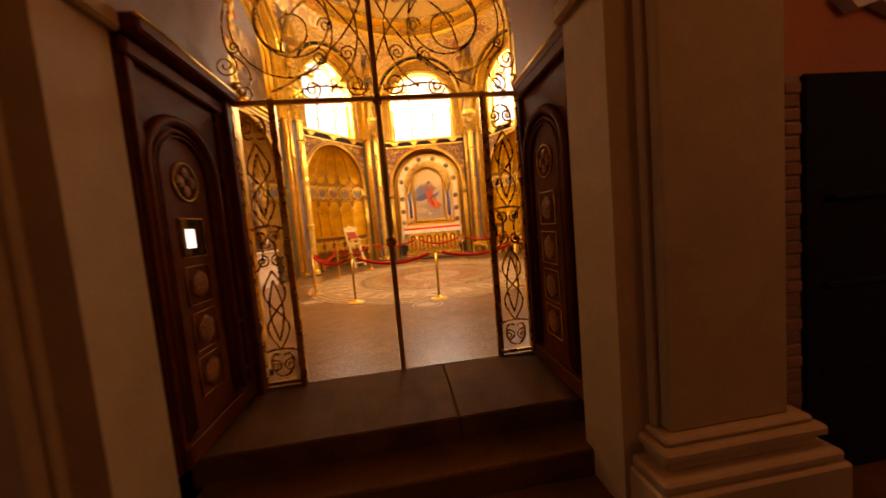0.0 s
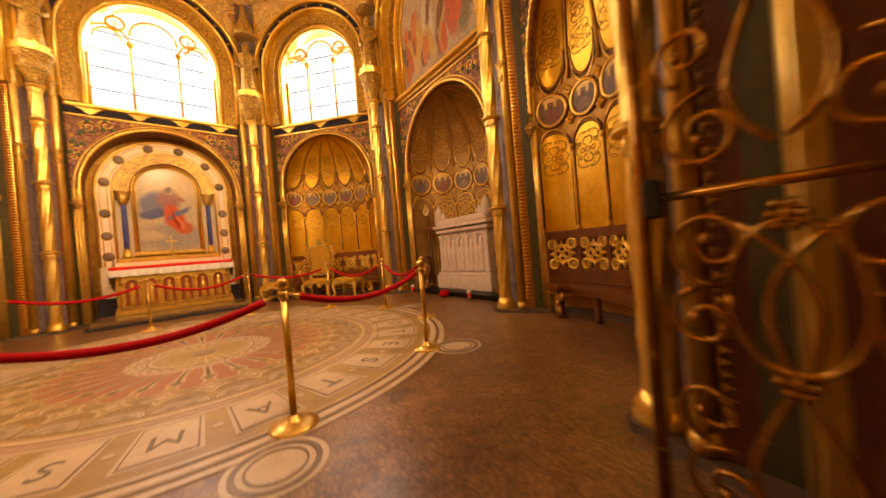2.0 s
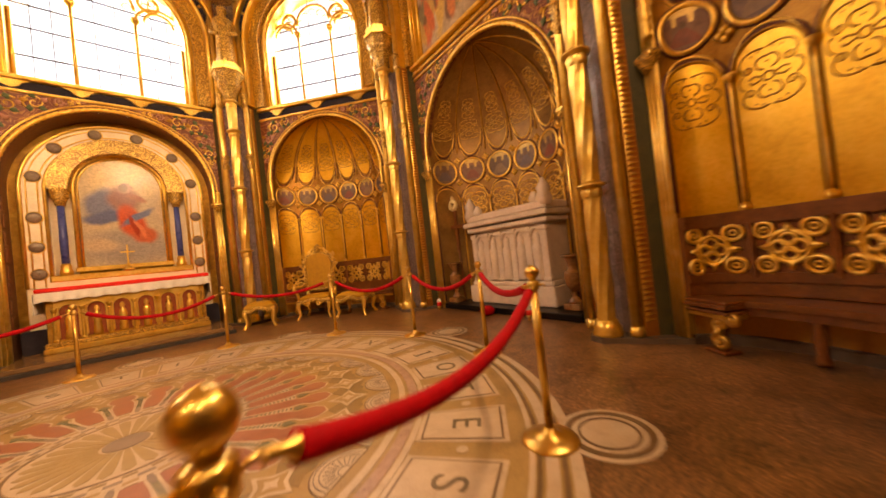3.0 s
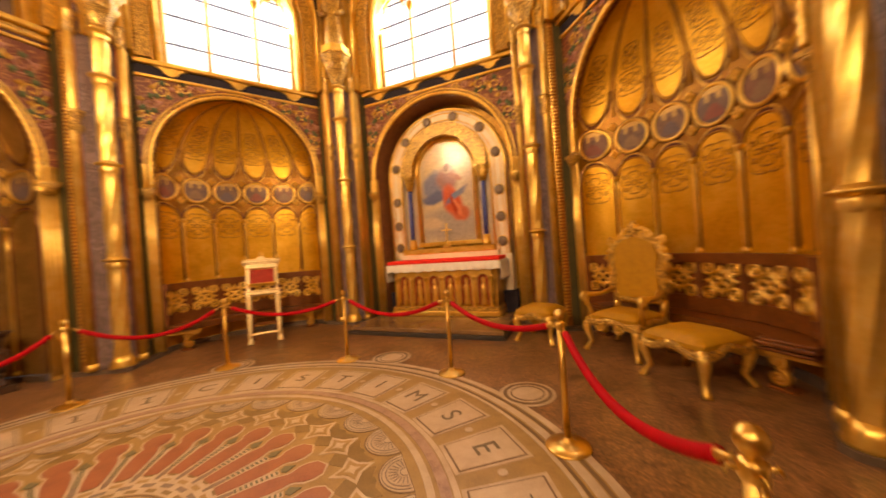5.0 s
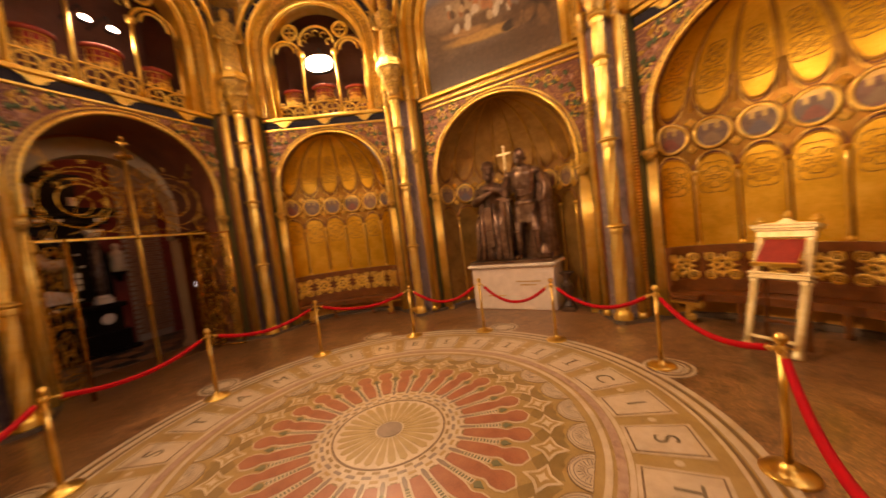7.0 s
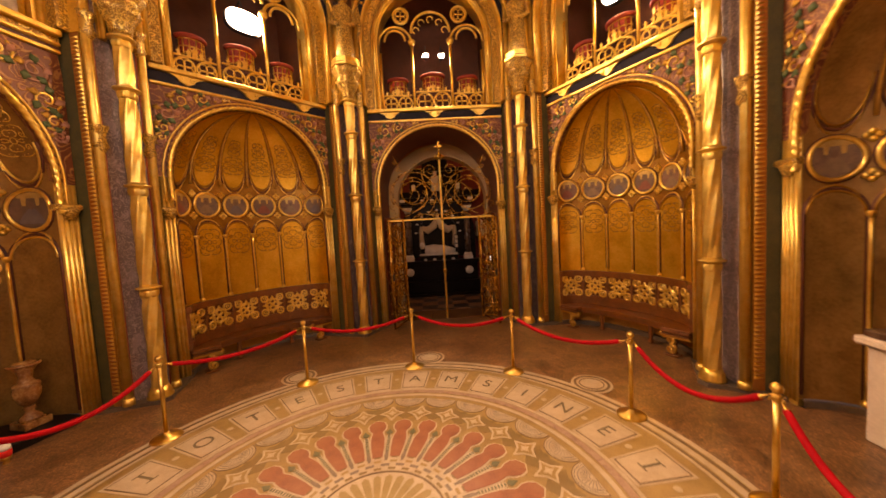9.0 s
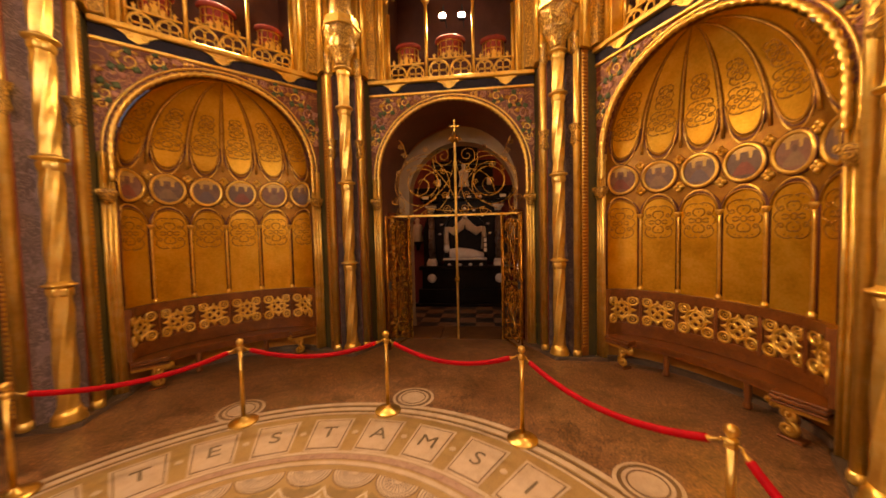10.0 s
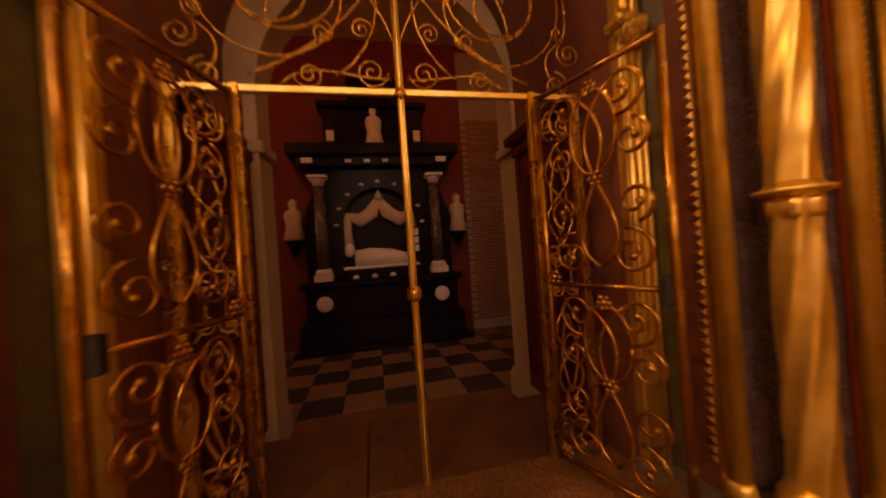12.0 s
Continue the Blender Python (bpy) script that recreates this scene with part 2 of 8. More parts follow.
BLACK = surface("black_marble", [(0.3, (0.004, 0.003, 0.003)), (0.7, (0.013, 0.009, 0.008))], 5.0, (0.25, 0.45), 0.0, 0.05, 30.0, spec=0.12)
MATTE_BLACK = surface("soot_black_stone", [(0.3, (0.004, 0.004, 0.004)), (0.7, (0.016, 0.013, 0.011))], 5.0, (0.7, 0.9), 0.0, 0.1, 40.0, spec=0.1)
GALLERY_RED = surface("dark_red_plush", [(0.3, (0.22, 0.022, 0.012)), (0.7, (0.42, 0.06, 0.035))], 16.0, (0.6, 0.8), 0.0, 0.3, 90.0)
WHITE_MARBLE = surface("white_marble", [(0.3, (0.55, 0.52, 0.48)), (0.7, (0.8, 0.78, 0.74))], 6.0, (0.35, 0.5), 0.0, 0.1, 50.0)
FLOOR = surface("terrazzo_floor", [(0.25, (0.1, 0.046, 0.019)), (0.42, (0.16, 0.08, 0.035)), (0.55, (0.215, 0.112, 0.051)), (0.7, (0.28, 0.152, 0.072)), (0.85, (0.36, 0.2, 0.1))], 1.6, (0.22, 0.44), 0.0, 0.3, 40.0, 0.006, speck=40.0)
THRESHOLD = surface("worn_stone", [(0.3, (0.075, 0.034, 0.013)), (0.6, (0.16, 0.078, 0.032)), (0.8, (0.25, 0.135, 0.062))], 3.0, (0.55, 0.8), 0.0, 0.2, 40.0, 0.008, spec=0.08)
M_CREAM = surface("cream_mosaic", [(0.3, (0.33, 0.235, 0.145)), (0.5, (0.455, 0.345, 0.235)), (0.75, (0.56, 0.45, 0.33))], 5.0, (0.24, 0.44), 0.0, 0.3, 110.0, 0.008)
M_OCHRE = surface("ochre_mosaic", [(0.3, (0.209, 0.126, 0.044)), (0.5, (0.304, 0.191, 0.070)), (0.75, (0.383, 0.252, 0.104))], 5.0, (0.24, 0.44), 0.0, 0.2, 90.0, 0.006)
M_RED = surface("red_mosaic", [(0.3, (0.18, 0.06, 0.03)), (0.5, (0.29, 0.1, 0.05)), (0.75, (0.36, 0.15, 0.075))], 6.0, (0.24, 0.44), 0.0, 0.2, 90.0, 0.006)
M_GREEN = surface("olive_mosaic", [(0.3, (0.087, 0.087, 0.044)), (0.7, (0.174, 0.157, 0.087))], 6.0, (0.24, 0.44), 0.0, 0.2, 90.0, 0.006)
M_GREY = surface("grey_brown_mosaic", [(0.3, (0.14, 0.095, 0.065)), (0.7, (0.26, 0.19, 0.14))], 6.0, (0.24, 0.44), 0.0, 0.2, 90.0, 0.006)
M_BROWN = surface("brown_mosaic", [(0.3, (0.1, 0.055, 0.025)), (0.7, (0.19, 0.11, 0.05))], 6.0, (0.24, 0.44), 0.0, 0.2, 90.0, 0.006)
M_OLIVE = surface("olive_ochre_mosaic", [(0.3, (0.15, 0.09, 0.03)), (0.7, (0.27, 0.17, 0.06))], 6.0, (0.24, 0.44), 0.0, 0.2, 90.0, 0.006)
M_PINK = surface("mottled_pink_mosaic", [(0.3, (0.2, 0.11, 0.075)), (0.5, (0.34, 0.21, 0.15)), (0.7, (0.42, 0.29, 0.21))], 12.0, (0.24, 0.44), 0.0, 0.2, 90.0, 0.006)
M_YELLOW = surface("yellow_mosaic", [(0.3, (0.25, 0.165, 0.06)), (0.7, (0.36, 0.25, 0.105))], 6.0, (0.24, 0.44), 0.0, 0.2, 90.0, 0.006)
VELVET = surface("red_velvet", [(0.3, (0.28, 0.002, 0.006)), (0.7, (0.46, 0.004, 0.01))], 20.0, (0.6, 0.8), 0.0, 0.3, 150.0, 0.004, spec=0.15)
CLOTH = surface("white_linen", [(0.3, (0.7, 0.67, 0.6)), (0.7, (0.85, 0.83, 0.77))], 8.0, (0.7, 0.9), 0.0, 0.3, 120.0, 0.006)
RED_CLOTH = surface("red_cloth", [(0.3, (0.78, 0.018, 0.014)), (0.7, (0.88, 0.04, 0.025))], 8.0, (0.7, 0.9), 0.0, 0.2, 120.0, 0.004)
CUSHION = surface("ochre_damask", [(0.3, (0.36, 0.17, 0.008)), (0.7, (0.54, 0.28, 0.02))], 14.0, (0.5, 0.7), 0.0, 0.3, 70.0, 0.005)
CREAM_PAINT = surface("cream_gilt_paint", [(0.3, (0.62, 0.43, 0.16)), (0.55, (0.82, 0.66, 0.34)), (0.8, (0.9, 0.79, 0.52))], 9.0, (0.3, 0.45), 0.25, 0.15, 50.0)
BRICK = surface("worn_brick", [(0.3, (0.2, 0.1, 0.06)), (0.7, (0.36, 0.2, 0.13))], 8.0, (0.7, 0.9), 0.0, 0.4, 50.0, 0.01, vary=0.3)
MORTAR = surface("mortar", [(0.3, (0.26, 0.22, 0.18)), (0.7, (0.4, 0.35, 0.3))], 8.0, (0.8, 0.95), 0.0, 0.3, 50.0)
TILE_LIGHT = surface("light_floor_tile", [(0.3, (0.13, 0.07, 0.035)), (0.7, (0.23, 0.135, 0.075))], 4.0, (0.3, 0.5), 0.0, 0.1, 40.0, 0.004, vary=0.15)
TILE_DARK = surface("dark_floor_tile", [(0.3, (0.02, 0.018, 0.016)), (0.7, (0.045, 0.04, 0.035))], 4.0, (0.25, 0.45), 0.0, 0.1, 40.0, 0.004, vary=0.15)
LEAD = surface("lead_came", [(0.3, (0.015, 0.015, 0.015)), (0.7, (0.04, 0.04, 0.04))], 10.0, (0.5, 0.7), 0.2, 0.1, 60.0)
SKY_GLOW = glow("bright_sky_backdrop", (0.84, 0.92, 1.0), 1.6)
LAMP_GLOW = glow("lamp_glow", (1.0, 0.9, 0.72), 40.0)
SCREEN_GLOW = glow("lit_screen", (0.85, 0.9, 1.0), 1.5)
TOOTH_GROUND = surface("brown_gilt_ground", [(0.3, (0.2, 0.04, 0.012)), (0.7, (0.4, 0.1, 0.025))], 8.0, (0.4, 0.6), 0.35, 0.2, 60.0)
# gate leaves: a darker copy of the gilt iron
LEAF_IRON = surface("darker_gilt_iron", [(0.3, (0.2, 0.075, 0.012)), (0.5, (0.46, 0.22, 0.04)), (0.75, (0.78, 0.46, 0.12))], 12.0, (0.16, 0.34), 0.9, 0.2, 80.0, 0.004)
PIER_GROUND = surface("red_brown_gilt_ground", [(0.3, (0.3, 0.1, 0.022)), (0.7, (0.54, 0.23, 0.05))], 8.0, (0.35, 0.5), 0.5, 0.2, 60.0)
CHAIR_RED = surface("worn_red_leather", [(0.3, (0.22, 0.015, 0.01)), (0.7, (0.42, 0.04, 0.025))], 12.0, (0.45, 0.65), 0.0, 0.2, 80.0)
DARK_RED = surface("dark_red_paint", [(0.3, (0.07, 0.018, 0.01)), (0.7, (0.16, 0.045, 0.02))], 8.0, (0.4, 0.6), 0.0, 0.1, 60.0)
PALE_GILT = surface("pale_gilt_paint", [(0.3, (0.42, 0.25, 0.07)), (0.7, (0.66, 0.45, 0.16))], 14.0, (0.3, 0.5), 0.5, 0.1, 60.0)
DARK_PAINT = surface("dark_painted_shape", [(0.3, (0.1, 0.05, 0.03)), (0.7, (0.2, 0.11, 0.07))], 14.0, (0.4, 0.6), 0.0, 0.1, 60.0)
ROBE_PAINT = [surface("painted_robe", [(0.3, c), (0.7, tuple(1.7 * v for v in c))], 14.0, (0.4, 0.6), 0.0, 0.1, 60.0) for c in ((0.17, 0.05, 0.03), (0.1, 0.075, 0.08), (0.17, 0.105, 0.06))]


def glass_mat(name, colour, opacity):
    mat, nt, nodes, links, b = nodes_of(name)
    tr = nodes.new("ShaderNodeBsdfTransparent")
    tr.inputs[0].default_value = (*colour, 1)
    gl = nodes.new("ShaderNodeBsdfGlossy")
    gl.inputs["Roughness"].default_value = 0.08
    mx = nodes.new("ShaderNodeMixShader")
    mx.inputs[0].default_value = opacity
    links.new(tr.outputs[0], mx.inputs[1])
    links.new(gl.outputs[0], mx.inputs[2])
    links.new(mx.outputs[0], nodes["Material Output"].inputs[0])
    return mat


RED_PLASTER_FAR = surface("deep_red_wall", [(0.3, (0.12, 0.012, 0.008)), (0.7, (0.22, 0.03, 0.018))], 4.0, (0.6, 0.8), 0.0, 0.12, 40.0, 0.006)
CREAM_MARBLE_DIM = surface("yellowed_marble", [(0.3, (0.42, 0.33, 0.22)), (0.7, (0.6, 0.5, 0.36))], 6.0, (0.4, 0.6), 0.0, 0.12, 50.0)
GLASS_PANEL = surface("dark_glass", [(0.3, (0.01, 0.01, 0.012)), (0.7, (0.02, 0.02, 0.024))], 3.0, (0.03, 0.06), 0.0, 0.0, 30.0)
DAIS_STONE = surface("brown_step_stone", [(0.3, (0.12, 0.064, 0.027)), (0.55, (0.22, 0.124, 0.056)), (0.75, (0.35, 0.215, 0.105))], 2.5, (0.14, 0.3), 0.0, 0.08, 40.0)
GLASS = glass_mat("pale_leaded_glass", (0.86, 0.92, 1.0), 0.08)


# ---- mesh helpers ----
class Geo:
    """Collects vertices and faces, then becomes one mesh object."""

    def __init__(self):
        self.v, self.f, self.s = [], [], []

    def add(self, vs, fs, smooth=False):
        k = len(self.v)
        self.v.extend(tuple(p) for p in vs)
        self.f.extend(tuple(i + k for i in f) for f in fs)
        self.s.extend([smooth] * len(fs))
        return self

    def box(self, x0, x1, y0, y1, z0, z1, bev=0.0, m=None):
        lo, hi = (min(x0, x1), min(y0, y1), min(z0, z1)), (max(x0, x1), max(y0, y1), max(z0, z1))
        b = min(bev, *(0.45 * (h - l) for l, h in zip(lo, hi)))
        if b <= 0:
            vs = [((lo, hi)[i & 1][0], (lo, hi)[i >> 1 & 1][1], (lo, hi)[i >> 2][2]) for i in range(8)]
            fs = [(0, 2, 3, 1), (4, 5, 7, 6), (0, 1, 5, 4), (2, 6, 7, 3), (0, 4, 6, 2), (1, 3, 7, 5)]
        else:
            vs, idx = [], {}
            for i in range(8):
                c = [((lo, hi)[i >> k & 1][k]) for k in range(3)]
                for ax in range(3):
                    p = [c[k] if k == ax else c[k] + (b if not i >> k & 1 else -b) for k in range(3)]
                    idx[i, ax] = len(vs)
                    vs.append(tuple(p))
            fs = []
            for ax in range(3):
                u, w = (ax + 1) % 3, (ax + 2) % 3
                for side in (0, 1):
                    q = [side << ax, side << ax | 1 << u, side << ax | 1 << u | 1 << w, side << ax | 1 << w]
                    q = [idx[i, ax] for i in q]
                    fs.append(tuple(q if side else q[::-1]))
                for i in range(8):
                    if not i >> ax & 1:
                        j = i | 1 << ax
                        flip = (i >> u & 1) ^ (i >> w & 1)
                        q = (idx[i, u], idx[i, w], idx[j, w], idx[j, u])
                        fs.append(q if not flip else q[::-1])
            for i in range(8):
                q = (idx[i, 0], idx[i, 1], idx[i, 2])
                fs.append(q if bin(i).count("1") % 2 else q[::-1])
        if m is not None:
            vs = [m @ Vector(p) for p in vs]
        return self.add(vs, fs)

    def lathe(self, prof, seg=16, at=(0, 0, 0), smooth=True, m=None, lobes=0, depth=0.0):
        vs, fs = [], []
        for r, z in prof:
            for k in range(seg):
                a = 2 * math.pi * k / seg
                rr = r * (1 + depth * math.cos(lobes * a)) if lobes else r
                vs.append(Vector((at[0] + rr * math.cos(a), at[1] + rr * math.sin(a), at[2] + z)))
        n = len(prof)
        for i in range(n - 1):
            for k in range(seg):
                k2 = (k + 1) % seg
                fs.append((i * seg + k, i * seg + k2, (i + 1) * seg + k2, (i + 1) * seg + k))
        fs.append(tuple(range(seg))[::-1])
        fs.append(tuple((n - 1) * seg + k for k in range(seg)))
        if m is not None:
            vs = [m @ p for p in vs]
        return self.add(vs, fs, smooth)

    def tube(self, pts, r, seg=8, closed=False, smooth=True, lobes=0, depth=0.25, twist=0.0, flat=1.0):
        """A round, lobed or flattened section along a line; lobes with twist make a rope."""
        P = [Vector(p) for p in pts]
        n = len(P)
        if n < 2:
            return self
        T = []
        for i in range(n):
            a = P[i - 1] if (i or closed) else P[i]
            b = P[(i + 1) % n] if (i < n - 1 or closed) else P[i]
            d = b - a
            T.append(d.normalized() if d.length > 1e-9 else Vector((0, 0, 1)))
        ref = Vector((0, 1, 0)) if abs(T[0].y) < 0.9 else Vector((1, 0, 0))
        N = (ref - T[0] * ref.dot(T[0])).normalized()
        vs, run = [], 0.0
        for i in range(n):
            if i:
                N = N - T[i] * N.dot(T[i])
                N = N.normalized() if N.length > 1e-6 else Vector((1, 0, 0))
                run += (P[i] - P[i - 1]).length
            B = T[i].cross(N)
            rr = r[i] if isinstance(r, (list, tuple)) else r
            for k in range(seg):
                a = 2 * math.pi * k / seg
                q = rr * (1 + depth * math.cos(lobes * a + twist * run)) if lobes else rr
                vs.append(P[i] + N * (q * math.cos(a) * flat) + B * (q * math.sin(a)))
        fs = []
        for i in range(n if closed else n - 1):
            j = (i + 1) % n
            for k in range(seg):
                k2 = (k + 1) % seg
                fs.append((i * seg + k, i * seg + k2, j * seg + k2, j * seg + k))
        if not closed:
            fs.append(tuple(range(seg))[::-1])
            fs.append(tuple((n - 1) * seg + k for k in range(seg)))
        return self.add(vs, fs, smooth)

    def prism(self, poly, y0, y1, fn=None):
        """A polygon of (x, z), given thickness from y0 to y1."""
        n = len(poly)
        vs = [(x, y0, z) for x, z in poly] + [(x, y1, z) for x, z in poly]
        if fn:
            vs = [fn(*p) for p in vs]
        fs = [tuple(range(n)), tuple(range(2 * n - 1, n - 1, -1))]
        fs += [((i + 1) % n, i, n + i, n + (i + 1) % n) for i in range(n)]
        return self.add(vs, fs)

    def slab(self, poly, z0, z1):
        """A polygon of (x, y), given thickness from z0 to z1."""
        n = len(poly)
        vs = [(x, y, z0) for x, y in poly] + [(x, y, z1) for x, y in poly]
        fs = [tuple(range(n))[::-1], tuple(range(n, 2 * n))]
        fs += [(i, (i + 1) % n, n + (i + 1) % n, n + i) for i in range(n)]
        return self.add(vs, fs)

    def grid(self, fn, nu, nv, smooth=True, closed=False):
        vs = [fn(i / nu, j / nv) for j in range(nv + 1) for i in range(nu + (0 if closed else 1))]
        w = nu if closed else nu + 1
        fs = []
        for j in range(nv):
            for i in range(nu):
                i2 = (i + 1) % w
                fs.append((j * w + i, j * w + i2, (j + 1) * w + i2, (j + 1) * w + i))
        return self.add(vs, fs, smooth)

    def band(self, inner, outer, y0, y1):
        """A flat band between two lines of (x, z) of equal length, from y0 (front) to y1."""
        n = len(inner)
        vs = [(x, y, z) for y in (y0, y1) for line in (inner, outer) for x, z in line]
        fs = []
        for i in range(n - 1):
            a, b, c, d = i, i + 1, n + i + 1, n + i
            fs += [(a, b, c, d), (2 * n + d, 2 * n + c, 2 * n + b, 2 * n + a)]
            fs += [(b, a, 2 * n + a, 2 * n + b), (d, c, 2 * n + c, 2 * n + d)]
        fs += [(0, n, 3 * n, 2 * n), (n - 1, 3 * n - 1, 4 * n - 1, 2 * n - 1)]
        return self.add(vs, fs)

    def mesh(self, name, mat):
        me = bpy.data.meshes.new(name)
        me.from_pydata(self.v, [], self.f)
        me.polygons.foreach_set("use_smooth", self.s)
        if mat:
            me.materials.append(mat)
        me.update()
        return me

    def make(self, name, mat, parent=None, label="", m=None):
        ob = new(name, self.mesh(name, mat))
        if parent is not None:
            ob.parent = parent
        if m is not None:
            ob.matrix_basis = m
        if label:
            ob["label"] = label
        return ob


def thing(name, m, label="", category="", group="", kind=""):
    ob = new(name)
    ob.empty_display_size = 0.1
    ob.matrix_basis = m
    return tagged(ob, label, category, group, kind)


def share(name, mesh, parent, m=None, label=""):
    ob = new(name, mesh)
    ob.parent = parent
    if m is not None:
        ob.matrix_basis = m
    if label:
        ob["label"] = label
    return ob


def arc(r, zc, a0=0.0, a1=180.0, n=24, cx=0.0):
    return [(cx + r * math.cos(radians(a0 + (a1 - a0) * i / n)), zc + r * math.sin(radians(a0 + (a1 - a0) * i / n))) for i in range(n + 1)]


def spiral(cx, cz, r, turns, start, sense=1, n=22, tight=0.12):
    """A volute that ends at its eye."""
    out = []
    for i in range(n + 1):
        k = i / n
        a = radians(start) + sense * 2 * math.pi * turns * k
        rr = r * ((1 - k) + tight * k)
        out.append((cx + rr * math.cos(a), cz + rr * math.sin(a)))
    return out


def bezier(p, n=14):
    (x0, y0), (x1, y1), (x2, y2), (x3, y3) = p
    out = []
    for i in range(n + 1):
        t = i / n
        s = 1 - t
        out.append((s ** 3 * x0 + 3 * s * s * t * x1 + 3 * s * t * t * x2 + t ** 3 * x3, s ** 3 * y0 + 3 * s * s * t * y1 + 3 * s * t * t * y2 + t ** 3 * y3))
    return out


# ---- plan: eight bays round an elongated octagon, corners at the twisted columns ----
CORNERS = {"SSE": (1.663, -4.761), "SSW": (-2.006, -5.186), "WSW": (-3.961, -2.30), "WNW": (-3.84, 1.993),
           "NNW": (-1.955, 5.101), "NNE": (2.0, 5.062), "ENE": (4.276, 2.178), "ESE": (3.838, -2.009)}
BAYS = {"south": ("SSE", "SSW"), "southwest": ("SSW", "WSW"), "west": ("WSW", "WNW"), "northwest": ("WNW", "NNW"),
        "north": ("NNW", "NNE"), "northeast": ("NNE", "ENE"), "east": ("ENE", "ESE"), "southeast": ("ESE", "SSE")}
F = 0.55          # the bay's wall lies this far behind the line of the columns
ARCH_TOP = 4.66
SILL = 5.08
UPPER = 6.55      # centre of the upper arches
RING = 8.75


def bay_frame(key):
    a, b = (Vector((*CORNERS[c], 0)) for c in BAYS[key])
    mid, d = (a + b) / 2, (b - a).normalized()
    n = Vector((-d.y, d.x, 0))
    m = Matrix.Identity(4)
    for i, col in enumerate((d, n, Vector((0, 0, 1)))):
        for j in range(3):
            m[j][i] = col[j]
    return Matrix.Translation(mid) @ m, (b - a).length


FRAMES = {k: bay_frame(k) for k in BAYS}


def sectors(a, d, n):
    """Angles that cut a half ellipse into n pieces of equal length, from left to right."""
    fine = [math.pi * (1 - i / 400) for i in range(401)]
    acc = [0.0]
    for p, q in zip(fine, fine[1:]):
        acc.append(acc[-1] + math.hypot(a * (math.cos(q) - math.cos(p)), d * (math.sin(q) - math.sin(p))))
    out, j = [], 0
    for i in range(n + 1):
        want = acc[-1] * i / n
        while j < 400 and acc[j] < want - 1e-9:
            j += 1
        out.append(fine[j])
    return out, acc[-1] / n


class Niche:
    """A half-oval niche with a ribbed half dome."""

    def __init__(self, a, depth, n=6, spring=3.28):
        self.a, self.d, self.n, self.zs = a, depth, n, spring
        self.th, self.w = sectors(a, depth, n)

    def wall(self, th, z, inset=0.0):
        return Vector(((self.a - inset) * math.cos(th), F + (self.d - inset) * math.sin(th), z))

    def dome(self, th, ph, inset=0.0):
        c = math.cos(ph)
        return Vector(((self.a - inset) * math.cos(th) * c, F + 0.02 + (self.d - inset) * math.sin(th) * c, self.zs + (ARCH_TOP - self.zs - inset * 0.6) * math.sin(ph)))

    def angle(self, i, x):
        """The angle at x (-1 to 1) across piece i."""
        return self.th[i] + (self.th[i + 1] - self.th[i]) * (x + 1) / 2


# darker gilt: the shade of the pressed lines is put into the colour
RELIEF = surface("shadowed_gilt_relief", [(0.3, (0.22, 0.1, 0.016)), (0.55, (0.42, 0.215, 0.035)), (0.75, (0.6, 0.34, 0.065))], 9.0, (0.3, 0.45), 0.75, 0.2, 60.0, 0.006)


def damask(w, h):
    """Lines of (x, z) of a scrolled cartouche within w by h, centred on 0."""
    L = [[(0.09 * w * math.cos(t), 0.09 * w * math.sin(t)) for t in (2 * math.pi * k / 9 for k in range(10))]]
    for s in (-1, 1):
        curves = [[(0.04, 0.46), (0.3, 0.54), (0.58, 0.36), (0.42, 0.2)], [(0.0, 0.32), (0.2, 0.38), (0.26, 0.16), (0.07, 0.12)], [(0.12, 0.02), (0.2, 0.06), (0.28, 0.08), (0.3, 0.02)]]
        for f in (-1, 1):
            for c in curves:
                L.append([(s * x * w, f * z * h) for x, z in bezier(c, 8)])
            L.append([(s * x, f * z) for x, z in spiral(0.33 * w, 0.2 * h, 0.1 * w, 1.25, 20, -1, 11, 0.2)])
            for x, z in ((0.12, 0.43), (0.24, 0.4), (0.0, 0.24)):
                L.append([(s * x * w - 0.006, f * z * h), (s * x * w + 0.006, f * z * h)])
        L.append([(s * x * w, z * h) for x, z in bezier([(0.42, -0.12), (0.54, -0.05), (0.54, 0.05), (0.42, 0.12)], 7)])
    return L


